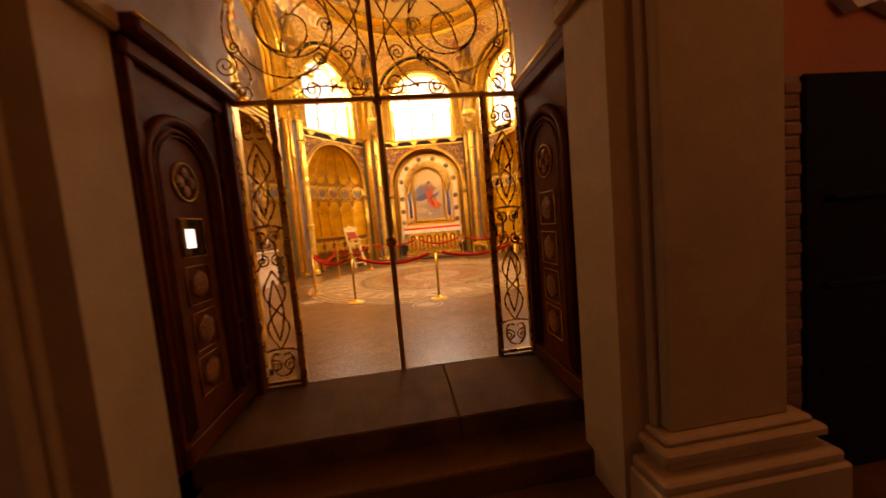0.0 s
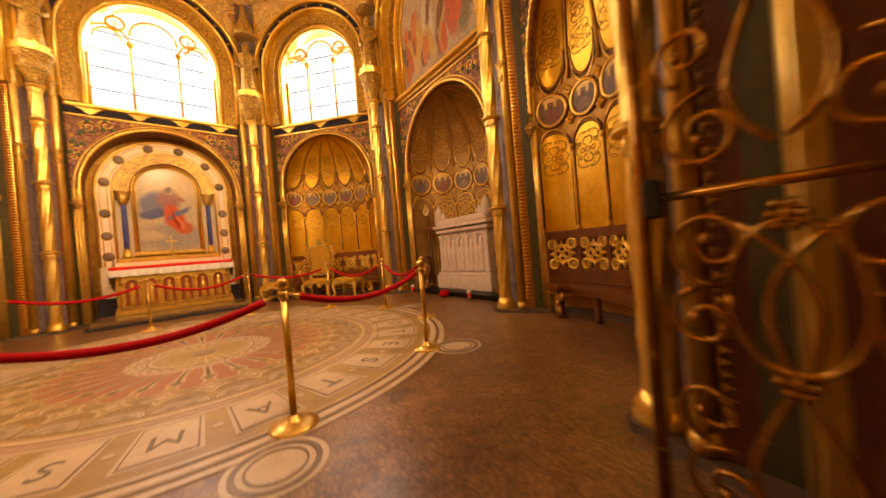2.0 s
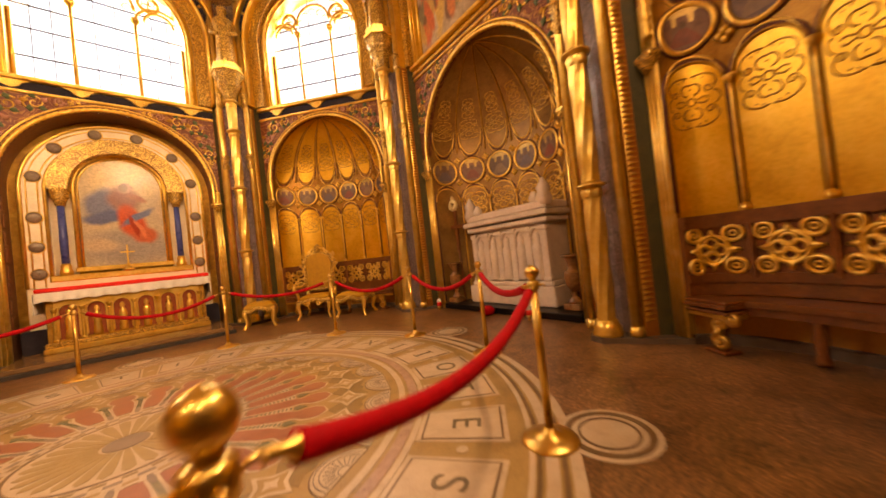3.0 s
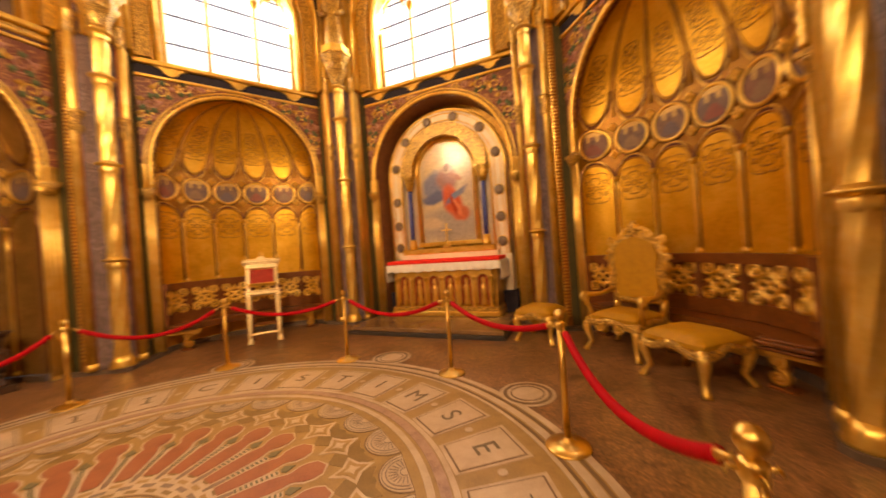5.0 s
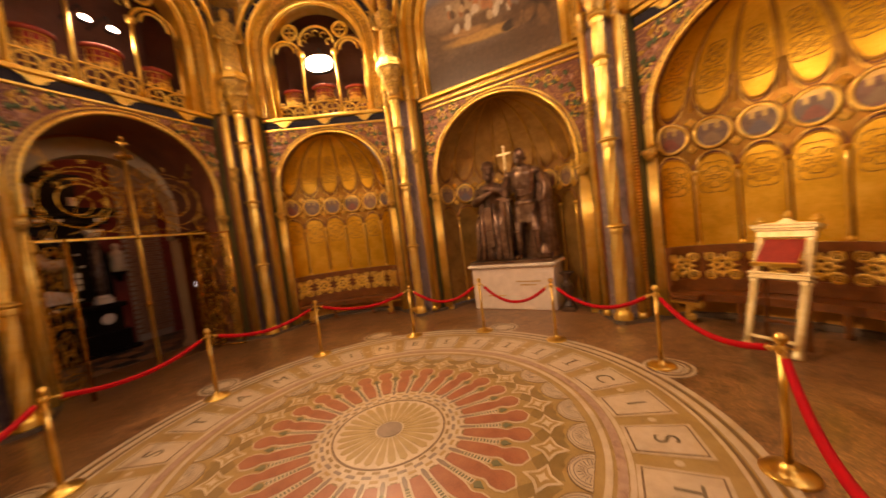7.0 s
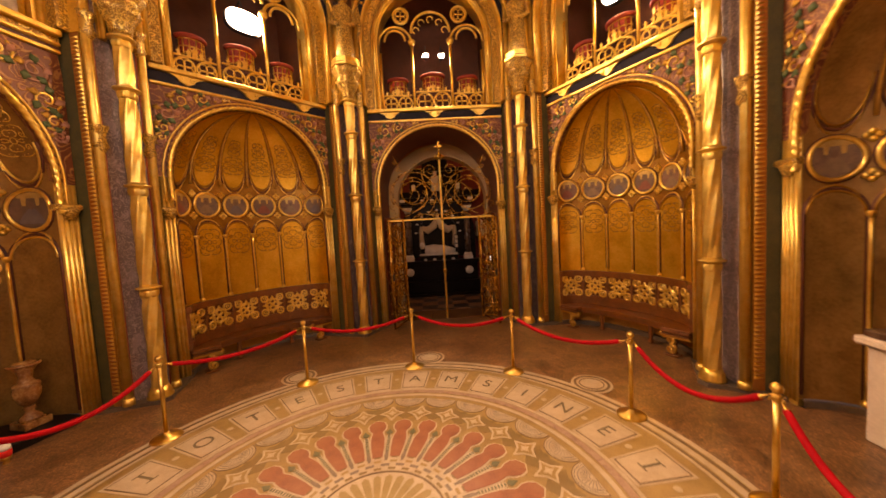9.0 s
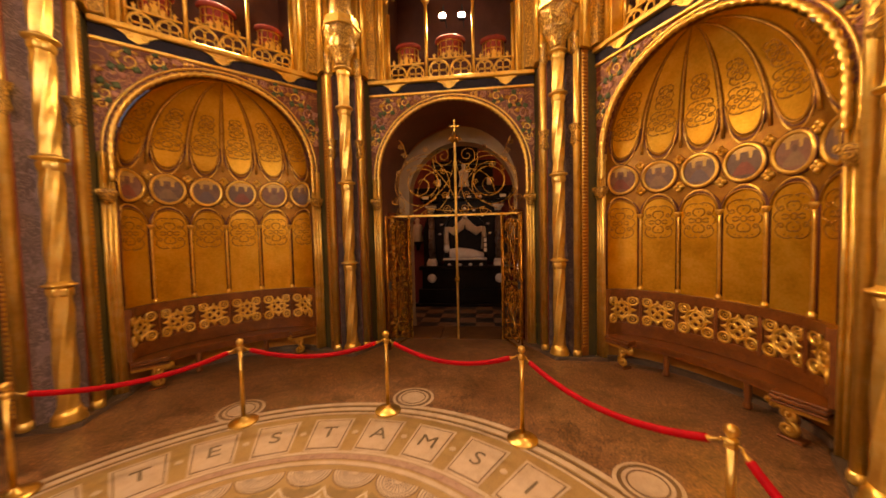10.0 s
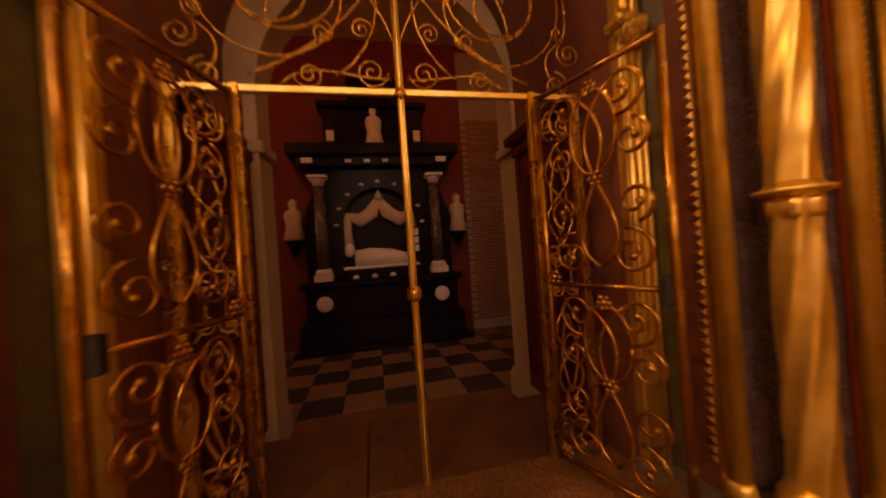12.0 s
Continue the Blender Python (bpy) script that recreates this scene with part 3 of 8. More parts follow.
def build_niche(par, ni, z0, panel_mat, ground_mat, paint, low_top=2.62, med=2.95, damask_on=True, plain=False, line_mat=None):
    """Backing, panels, medallions, ribs and half dome of one niche, as parts of a wall."""
    n, w = ni.n, ni.w
    g = Geo()
    g.grid(lambda u, v: ni.wall(math.pi * (1 - u), ni.zs * v + z0 * (1 - v)), 48, 4)
    g.grid(lambda u, v: ni.dome(math.pi * (1 - u), math.pi / 2 * v), 48, 16)
    g.make("niche_wall", ground_mat, par)
    half = 0.5 - 0.035 / w
    for i in range(n):
        def P(x, z, ins=0.0, i=i):
            return ni.wall(ni.angle(i, x), z, ins)

        def D(x, ph, ins=0.0, i=i):
            return ni.dome(ni.angle(i, x), ph, ins)
        rw = half * w
        # tall round-headed panel
        g = Geo()
        def tall(u, v):
            x = (2 * u - 1)
            top = low_top - rw + rw * math.sqrt(max(0.0, 1 - x * x))
            return P(x * 2 * half, z0 + (top - z0) * v, 0.014)
        g.grid(tall, 10, 3)
        g.make("panel", panel_mat, par)
        # gore of the half dome, round at its foot
        g = Geo()
        def gore(u, v):
            x = 2 * u - 1
            foot = 0.02 + 0.30 * (1 - math.sqrt(max(0.0, 1 - x * x)))
            return D(x * 2 * half * 0.96, foot + (1.5 - foot) * v, 0.014)
        g.grid(gore, 8, 12)
        g.make("gore_panel", panel_mat, par)
        # medallion
        rm = 0.4 * w
        g = Geo()
        def disc(u, v):
            a = 2 * math.pi * u
            return P(2 * rm * v * math.cos(a) / w, med + rm * v * math.sin(a), 0.018)
        g.grid(disc, 20, 3, closed=True)
        g.make("medallion", paint[i % len(paint)], par)
        g = Geo()

        def robe(u, v):
            x, q = 2 * u - 1, v
            half_w = rm * (0.62 - 0.5 * q ** 1.6)
            return P(2 * x * half_w / w, med + rm * (-0.72 + 0.8 * q), 0.0205)
        g.grid(robe, 6, 8)
        g.make("painted_robe", ROBE_PAINT[(2 * i + n) % 3], par)
        g = Geo()

        def top(u, v):
            a = 2 * math.pi * u
            return P(2 * 0.15 * rm * v * math.cos(a) / w, med + rm * (0.22 + 0.2 * v * math.sin(a)), 0.022)
        g.grid(top, 12, 2, closed=True)
        g.make("painted_shape", DARK_PAINT, par)
        g = Geo()

        def crest(u, v):
            x = 1.24 * (u - 0.5)
            rim = 0.93 * math.sqrt(max(0.0, 1 - x * x))
            low = 0.62 if abs(abs(x) - 0.34) > 0.1 else 0.22
            return P(2 * rm * x / w, med + rm * (rim + (min(low, rim - 0.04) - rim) * v), 0.024)
        g.grid(crest, 30, 2, smooth=False)
        g.make("gilt_cresting", PALE_GILT, par)
        g = Geo()
        ring = [P(2 * rm * 1.06 * math.cos(a) / w, med + rm * 1.06 * math.sin(a), 0.02) for a in (2 * math.pi * k / 22 for k in range(22))]
        g.tube(ring, 0.026, 7, True)
        g.make("medallion_ring", GOLD, par)
        g = Geo()
        for k_ in (0.99, 1.175):
            g.tube([P(2 * rm * k_ * math.cos(a) / w, med + rm * k_ * math.sin(a), 0.014) for a in (2 * math.pi * k / 22 for k in range(22))], 0.013, 5, True)
        g.make("ring_shadow_line", DARK_RED, par)
        g = Geo()
        line = [P(1.0 * 2 * half * math.cos(a), low_top - rw + rw * math.sin(a) * 1.28, 0.012) for a in (math.pi * k / 14 for k in range(1, 14))]
        g.tube(line, 0.013, 6)
        g.tube([D(1.0 * 2 * half * math.cos(a) * 0.98, 0.3 - 0.37 * math.sin(a), 0.012) for a in (math.pi * k / 14 for k in range(1, 14))], 0.013, 6)
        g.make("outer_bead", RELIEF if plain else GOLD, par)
        g = Geo()
        line = [P(1.1 * 2 * half * math.cos(a), low_top - rw + rw * math.sin(a) * 1.14, 0.006) for a in (math.pi * k / 14 for k in range(15))]
        line = [P(1.1 * 2 * half, z0 + 0.05, 0.006)] + line + [P(-1.1 * 2 * half, z0 + 0.05, 0.006)]
        g.tube(line, 0.019, 5)
        g.tube([D(1.1 * 2 * half * math.cos(a) * 0.98, 0.32 - 0.35 * math.sin(a), 0.008) for a in (math.pi * k / 14 for k in range(15))], 0.018, 5)
        g.make("painted_line", DARK_RED, par)
        # moulding round the tall panel and the gore's foot
        g = Geo()
        line = [P(1.02 * 2 * half * math.cos(a), low_top - rw + rw * math.sin(a) * 1.02, 0.018) for a in (math.pi * k / 14 for k in range(15))]
        g.tube(line, 0.016, 6)
        line = [D(0.98 * 2 * half * math.cos(a) * 0.98, 0.32 - 0.32 * math.sin(a), 0.018) for a in (math.pi * k / 14 for k in range(15))]
        g.tube(line, 0.016, 6)
        if damask_on:
            for ln in damask(w * 0.76, 0.5) if not line_mat or 0 < i < n - 1 else ():
                g.tube([P(2 * x / w, low_top - 0.36 - z, 0.016) for x, z in ln], 0.013 if line_mat else 0.008, 4)
            for up, wide in ((-0.2, 0.76), (0.24, 0.6)):
                for ln in damask(w * wide, 0.42):
                    g.tube([D(2 * x / w * (1 - 0.25 * (z + up + 0.4)), 0.46 + 0.62 * (z + up), 0.016) for x, z in ln], 0.008, 4)
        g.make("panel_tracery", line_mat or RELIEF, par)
    for i in range(n + 1):
        th = ni.th[i]
        if 0 < i < n:
            g = Geo()
            g.tube([ni.wall(th, z0 + 0.02 + (low_top - 0.25 - z0) * k / 6, 0.03) for k in range(7)], 0.02, 7)
            base = ni.wall(th, z0, 0.03)
            g.lathe([(0.04, 0), (0.042, 0.03), (0.024, 0.07)], 8, base)
            g.lathe([(0.022, 0), (0.045, 0.05), (0.045, 0.075)], 8, ni.wall(th, low_top - 0.3, 0.03))
            g.make("colonnette", GOLD, par)
            g = Geo()
            g.tube([ni.dome(th, 0.03 + 1.5 * k / 14, 0.022) for k in range(15)], [0.022 - 0.012 * k / 14 for k in range(15)], 7)
            g.make("rib", GOLD_DEEP, par)
            for z in (med - 0.62 * w * 0.62, med + 0.62 * w * 0.62):
                g = Geo()
                c = ni.wall(th, z, 0.022)
                t = ni.wall(th + 0.01, z, 0.022) - ni.wall(th - 0.01, z, 0.022)
                t.normalize()
                for k in range(4):
                    a = math.pi / 2 * k
                    o = c + t * (0.04 * math.cos(a)) + Vector((0, 0, 0.04 * math.sin(a)))
                    g.lathe([(0.01, -0.032), (0.026, -0.02), (0.034, 0), (0.026, 0.02), (0.01, 0.032)], 8, o)
                g.make("quatrefoil_boss", GOLD, par)


def rect_ring(a, zc, top, left, right, z0, n=24):
    """Matching lines of (x, z): an arch with legs, and the rectangle round it."""
    inner = [(a, z0), (a, (z0 + zc) / 2)] + arc(a, zc, 0, 180, n) + [(-a, (z0 + zc) / 2), (-a, z0)]
    outer = []
    for i, (x, z) in enumerate(inner):
        if i < 2:
            outer.append((right, z))
        elif i >= len(inner) - 2:
            outer.append((left, z))
        else:
            k = (i - 2) / n
            peri = [(right, zc), (right, top), (left, top), (left, zc)]
            lens = [top - zc, right - left, top - zc]
            s = k * sum(lens)
            for j in range(3):
                if s <= lens[j] + 1e-9:
                    f = s / lens[j]
                    outer.append((peri[j][0] + (peri[j + 1][0] - peri[j][0]) * f, peri[j][1] + (peri[j + 1][1] - peri[j][1]) * f))
                    break
                s -= lens[j]
    return inner, outer


def lower_front(par, w, a, side):
    """Arch front, jambs, spandrel and cornice of a bay below the sill."""
    zc = ARCH_TOP - a
    edge = w / 2 - (0.37 if side in ("west", "east") else 0.30)
    inner, outer = rect_ring(a, zc, 4.82, -edge, edge, zc - 0.02)
    Geo().band(inner, outer, F - 0.03, F + 0.05).make("spandrel", SPANDREL, par)
    top = 4.79
    for s in (-1, 1):
        ph, k = 20.0, 0
        while ph < 84.0:
            t = radians(ph)
            r0 = a + 0.125
            r1 = min((edge - 0.015) / math.cos(t), (top - zc) / math.sin(t))
            gap = r1 - r0
            if gap < 0.05:
                ph += 2.5
                continue
            rad = min(0.46 * gap, 0.15)
            rc = r0 + 0.5 * gap
            cx, cz = s * rc * math.cos(t), zc + rc * math.sin(t)
            g = Geo()
            ln = spiral(cx, cz, rad, 1.5, ph + 180 * (k % 2), s * (1 if k % 2 else -1), 20, 0.15)
            g.tube([(x, F - 0.036, z) for x, z in ln], [0.016 - 0.006 * j / 20 for j in range(21)], 6)
            g.make("spandrel_scroll", GOLD if k % 3 else LEAF_PINK, par)
            for q in range(5 if gap > 0.2 else 3):
                b = t + q * 2.0 * math.pi / (5 if gap > 0.2 else 3) + 0.4
                p0 = (cx + 0.55 * rad * math.cos(b), F - 0.036, cz + 0.55 * rad * math.sin(b))
                p2 = (cx + 1.25 * rad * math.cos(b + 0.5), F - 0.036, cz + 1.25 * rad * math.sin(b + 0.5))
                p1 = ((p0[0] + p2[0]) / 2, F - 0.052, (p0[2] + p2[2]) / 2)
                Geo().tube([p0, p1, p2], [0.012, 0.05 if gap > 0.2 else 0.026, 0.004], 8, flat=0.3).make("spandrel_leaf", LEAF_GREEN if gap > 0.2 and q in (0, 2, 3) else (GOLD_DEEP if q % 2 else LEAF_PINK), par)
            ph += math.degrees(2.05 * rad / rc)
            k += 1
    for s in (-1, 1):
        g = Geo()
        x0, x1 = sorted((s * a, s * edge))
        g.box(x0, x1, F - 0.02, F + 0.06, 0.0, zc, 0.006)
        k = max(3, int((x1 - x0) / 0.05))
        for i in range(k):
            xc = x0 + (x1 - x0) * (i + 0.5) / k
            g.tube([(xc, F - 0.025, 0.06), (xc, F - 0.025, zc - 0.02)], (x1 - x0) / k * 0.42, 8)
        g.make("jamb_moulding", COLUMN_GOLD, par)
        g = Geo()
        g.box(x0 - 0.05, x1 + 0.02, F - 0.10, F + 0.05, 2.78, 2.86, 0.02)
        g.lathe([(0.06, -0.12), (0.1, -0.02), (0.11, 0.0)], 10, ((x0 + x1) / 2, F - 0.03, 2.78))
        g.make("impost", GOLD_CARVED, par)
    line = [(a + 0.02, 0, zc - 0.4 + 0.02 * k) for k in range(20)] + [(x, 0, z) for x, z in arc(a + 0.02, zc, 0, 180, 260)] + [(-a - 0.02, 0, zc - 0.02 * k) for k in range(1, 21)]
    Geo().tube([(x, F - 0.055, z) for x, _, z in line], 0.036, 9, lobes=2, depth=0.22, twist=62).make("rope_moulding", GOLD, par)
    Geo().tube([(x * (a + 0.1) / (a + 0.02), F - 0.035, zc + (z - zc) * (a + 0.1) / (a + 0.02)) for x, _, z in line[::5]], 0.018, 6).make("arch_bead", GOLD, par)
    # cornice: red fillet, navy band with gilt crests, gilt shelf
    rich = side in ("west", "east")
    Geo().box(-edge, edge, F - 0.07, F + 0.06, 4.79, 4.84, 0.012).make("lower_fillet", GOLD, par)
    if rich:
        Geo().box(-edge, edge, F - 0.05, F + 0.06, 4.84, 4.88, 0.004).make("painted_fillet", DARK_RED, par)
        Geo().box(-edge, edge, F - 0.09, F + 0.2, 4.88, 4.94, 0.02).make("cornice_bead", GOLD, par)
    Geo().box(-edge, edge, F - 0.05, F + 0.3, 4.94 if rich else 4.84, 5.0, 0.0).make("cornice_band", GOLD_CARVED if rich else NAVY, par)
    g = Geo()
    g.box(-edge, edge, F - 0.13, F + 0.32, 5.0, SILL, 0.014)
    g.make("cornice_shelf", GOLD, par)
    cnt = 0 if rich else (4 if w > 3.9 else 3)
    for i in range(cnt):
        xc = -edge + 2 * edge * (i + 0.5) / cnt
        g = Geo()
        pts = [(-0.24, 0.0), (-0.17, -0.03), (-0.13, -0.05), (-0.1, -0.1), (0, -0.15), (0.1, -0.1), (0.13, -0.05), (0.17, -0.03), (0.24, 0.0)]
        g.prism([(xc + x, 5.0 + z) for x, z in pts][::-1], F - 0.085, F - 0.05)
        for s in (-1, 1):
            g.tube([(xc + s * p, F - 0.085, 5.0 + q) for p, q in spiral(0.09, -0.055, 0.045, 1.2, 90, 1, 12)], 0.012, 5)
        g.make("cornice_crest", GOLD, par)


def archivolt(par, w, win_r):
    """The upper arch: stepped rings and shafts from the sill up."""
    ro = w / 2 - 0.06
    spec = [(ro, ro - 0.09, 0.16, GOLD), (ro - 0.09, ro - 0.2, 0.24, NAVY), (ro - 0.2, ro - 0.27, 0.22, GOLD), (ro - 0.27, win_r + 0.14, 0.36, GOLD_CARVED), (win_r + 0.14, win_r, 0.5, GOLD)]
    for r1, r0, y, mat in spec:
        lo = [(r0, SILL)] + arc(r0, UPPER, 0, 180, 32) + [(-r0, SILL)]
        hi = [(r1, SILL)] + arc(r1, UPPER, 0, 180, 32) + [(-r1, SILL)]
        Geo().band(lo, hi, y, 0.86).make("archivolt_ring", mat, par)
    for r, y, t in ((ro - 0.045, 0.15, 0.035), (ro - 0.235, 0.21, 0.03), (win_r + 0.07, 0.48, 0.035)):
        line = [(r, y, SILL)] + [(x, y, z) for x, z in arc(r, UPPER, 0, 180, 48)] + [(-r, y, SILL)]
        Geo().tube(line, t, 7).make("arch_roll", GOLD, par)
    for k in range(11):
        a = radians(10 + 16 * k)
        r = ro - 0.145
        g = Geo()
        g.lathe([(0.012, -0.03), (0.045, 0), (0.012, 0.03)], 6, (r * math.cos(a), 0.225, UPPER + r * math.sin(a)))
        g.make("arch_boss", GOLD, par)
    inner, outer = rect_ring(ro, UPPER, RING, -w / 2 - 0.02, w / 2 + 0.02, UPPER - 0.01, 32)
    Geo().band(inner, outer, 0.2, 0.3).make("upper_spandrel", VAULT, par)


def tracery(par, r, y, lift):
    """Three lights with cusped heads; lift: how far their springing lies above the arch's centre."""
    top = UPPER + lift
    g = Geo()
    x1 = r * 0.37
    for s in (-1, 1):
        g.tube([(s * x1, y, SILL), (s * x1, y, top - 0.05)], 0.032, 8)
        g.lathe([(0.045, 0), (0.085, 0.06), (0.085, 0.12)], 8, (s * x1, y, top - 0.1))
        g.lathe([(0.075, 0), (0.07, 0.06), (0.045, 0.12)], 8, (s * x1, y, SILL))
        g.tube([(s * (r - 0.03), y, SILL), (s * (r - 0.03), y, UPPER - 0.1)], 0.034, 8)
        cx, rr = s * (x1 + r) / 2, (r - x1) / 2
        g.tube([(x, y, z) for x, z in arc(rr, top - 0.05, 0, 180, 14, cx)], 0.03, 7)
        g.tube([(x, y, z) for x, z in arc(rr * 0.62, top + 0.02, 0, 180, 10, cx)], 0.028, 6)
        rc = 0.17
        a = radians(90 - s * 43)
        qx, qz = (r - rc - 0.06) * math.cos(a), UPPER + (r - rc - 0.06) * math.sin(a)
        g.tube([(qx + rc * math.cos(t), y, qz + rc * math.sin(t)) for t in (2 * math.pi * k / 18 for k in range(18))], 0.035, 7, True)
        for k in range(4):
            t = math.pi / 2 * k + 0.7
            g.tube([(qx + 0.07 * math.cos(t) + 0.06 * math.cos(u), y, qz + 0.07 * math.sin(t) + 0.06 * math.sin(u)) for u in (2 * math.pi * j / 10 for j in range(10))], 0.011, 5, True)
    g.tube([(x, y, z) for x, z in arc(x1, top + 0.2, 0, 180, 18)], 0.032, 7)
    for k in range(5):
        t = radians(20 + 35 * k)
        cx, cz = x1 * 0.8 * math.cos(t), top + 0.12 + x1 * 0.8 * math.sin(t)
        g.tube([(x, y, z) for x, z in spiral(cx, cz, 0.075, 0.7, 0, 1, 9, 0.9)], 0.014, 5)
    g.make("tracery", GOLD, par)


def window_bay(par, key, w):
    r = w / 2 - 0.7
    archivolt(par, w, r)
    tracery(par, r, 0.74, 0.33)
    m, _ = FRAMES[key]
    win = thing("window_" + {"northwest": "1", "north": "2", "northeast": "3"}[key], m, "tall round-headed leaded window, bright with daylight, gilded tracery", "window", "chapel windows", "structure")
    x1 = r * 0.37
    cols = [(-r, -x1), (-x1, x1), (x1, r)]
    rows = [SILL, 5.62, 6.16, 6.6, 7.05, UPPER + r]
    for x0, x2 in cols:
        nx = 3
        for i in range(nx):
            for z0, z1 in zip(rows, rows[1:]):
                xa, xb = x0 + (x2 - x0) * i / nx, x0 + (x2 - x0) * (i + 1) / nx
                far = max(abs(xa), abs(xb))
                top = min(z1, UPPER + math.sqrt(max(0.0, r * r - far * far)))
                if top - z0 < 0.06:
                    continue
                p = Geo().box(xa + 0.004, xb - 0.004, 0.80, 0.806, z0 + 0.004, top - 0.004).make("pane", GLASS, win)
                p.visible_shadow = False
    g = Geo()
    for z in rows[1:-1]:
        hw = r if z < UPPER else math.sqrt(max(0.0, r * r - (z - UPPER) ** 2))
        g.box(-hw, hw, 0.78, 0.797, z - 0.012, z + 0.012)
    for x0, x2 in cols:
        for i in (1, 2):
            x = x0 + (x2 - x0) * i / 3
            g.box(x - 0.0065, x + 0.0065, 0.787, 0.797, SILL, UPPER + math.sqrt(max(0, r * r - x * x)))
    g.make("lead_bars", LEAD, win)
    Geo().grid(lambda u, v: Vector((-2.7 + 5.4 * u, 1.9, 4.4 + 4.8 * v)), 2, 2).make("backdrop", SKY_GLOW, None, "", m)
    area_lamp("window_daylight", m @ Matrix.Translation((0, 1.3, (SILL + UPPER + r) / 2 + 0.3)) @ pose(0, 0, 0, -62, 0, 0), 2 * r * 0.9, 1.8, WINDOW_POWER * (0.9 if key == "northeast" else 1.0), (1.0, 0.93, 0.8))


def gallery_bay(par, key, w):
    r = w / 2 - 0.62
    archivolt(par, w, r)
    tracery(par, r, 0.74, 0.15)
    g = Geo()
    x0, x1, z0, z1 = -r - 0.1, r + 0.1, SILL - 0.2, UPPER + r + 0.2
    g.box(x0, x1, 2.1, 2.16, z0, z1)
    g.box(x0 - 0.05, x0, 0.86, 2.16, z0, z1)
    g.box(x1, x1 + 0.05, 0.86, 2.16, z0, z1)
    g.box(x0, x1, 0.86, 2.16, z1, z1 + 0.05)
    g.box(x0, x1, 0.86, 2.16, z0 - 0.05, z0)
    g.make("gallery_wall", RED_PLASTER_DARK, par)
    m, _ = FRAMES[key]
    rail = thing("gallery_railing", m, "gilded pierced railing of circles in the gallery arch", "railing", "gallery railings")
    xm = r * 0.37
    for a, b in ((-r, -xm), (-xm, xm), (xm, r)):
        g = Geo()
        wd = (b - a) - 0.08
        cx = (a + b) / 2
        rr = wd / 4 - 0.012
        for s in (-1, 1):
            c = (cx + s * wd / 4, SILL + 0.04 + rr)
            g.tube([(c[0] + rr * math.cos(t), 0.72, c[1] + rr * math.sin(t)) for t in (2 * math.pi * k / 16 for k in range(16))], 0.018, 6, True)
            for k in range(4):
                t = math.pi / 2 * k + 0.785
                g.tube([(c[0] + 0.5 * rr * math.cos(t) + 0.42 * rr * math.cos(u), 0.72, c[1] + 0.5 * rr * math.sin(t) + 0.42 * rr * math.sin(u)) for u in (2 * math.pi * j / 10 for j in range(10))], 0.012, 5, True)
        zt = SILL + 0.08 + 2 * rr
        g.box(cx - wd / 2, cx + wd / 2, 0.70, 0.74, zt - 0.03, zt, 0.005)
        for x, h in ((-0.36, 0.1), (-0.14, 0.13), (0.0, 0.2), (0.14, 0.13), (0.36, 0.1)):
            xc = cx + x * wd
            g.prism([(xc + p * 0.3 * h, zt + q * h) for p, q in ((-0.8, 0), (0.8, 0), (0.5, 0.3), (1.1, 0.62), (0.4, 0.6), (0, 1.0), (-0.4, 0.6), (-1.1, 0.62), (-0.5, 0.3))], 0.705, 0.735)
        g.make("railing_panel", GOLD, rail)
        rb, yb, z0, z1 = 0.3 * wd, 0.92, zt + 0.08, zt + 0.34
        arcs = [math.pi + math.pi * k / 12 for k in range(13)]
        for z in (z0, (z0 + z1) / 2, z1):
            Geo().tube([(cx + rb * math.cos(t), yb + 0.75 * rb * math.sin(t), z) for t in arcs], 0.011, 5).make("basket_hoop", GOLD, rail)
        for t in arcs[1::2]:
            Geo().tube([(cx + rb * math.cos(t), yb + 0.75 * rb * math.sin(t), z) for z in (z0 - 0.05, z0, z1)], [0.004, 0.014, 0.01], 5).make("basket_rod", GOLD, rail)
        g = Geo()
        g.grid(lambda u, v: Vector((cx + 0.93 * rb * math.cos(math.pi * (1 + u)), yb + 0.7 * rb * math.sin(math.pi * (1 + u)), z0 + (z1 - z0) * v)), 12, 1)
        g.tube([(cx + 1.06 * rb * math.cos(t), yb + 0.8 * rb * math.sin(t), z1 + 0.045) for t in arcs], 0.045, 8)
        g.make("rail_cushion", GALLERY_RED, rail, "dark red padded rail top")


def lunette_bay(par, key, w, mat, label):
    r = w / 2 - 0.6
    archivolt(par, w, r)
    m, _ = FRAMES[key]
    pts = [(r, SILL)] + arc(r, UPPER, 0, 180, 32) + [(-r, SILL)]
    pic = tagged(Geo().prism(pts[::-1], 0.62, 0.66).make("lunette_painting", mat, None, "", m), label, "painting", "lunette paintings")
    fr = [(r - 0.03, 0.6, SILL + 0.03)] + [(x, 0.6, z) for x, z in arc(r - 0.03, UPPER, 0, 180, 48)] + [(-r + 0.03, 0.6, SILL + 0.03)]
    g = Geo()
    g.tube(fr, 0.03, 7)
    g.box(-r, r, 0.56, 0.62, SILL, SILL + 0.07, 0.01)
    g.make("frame", GOLD, pic)


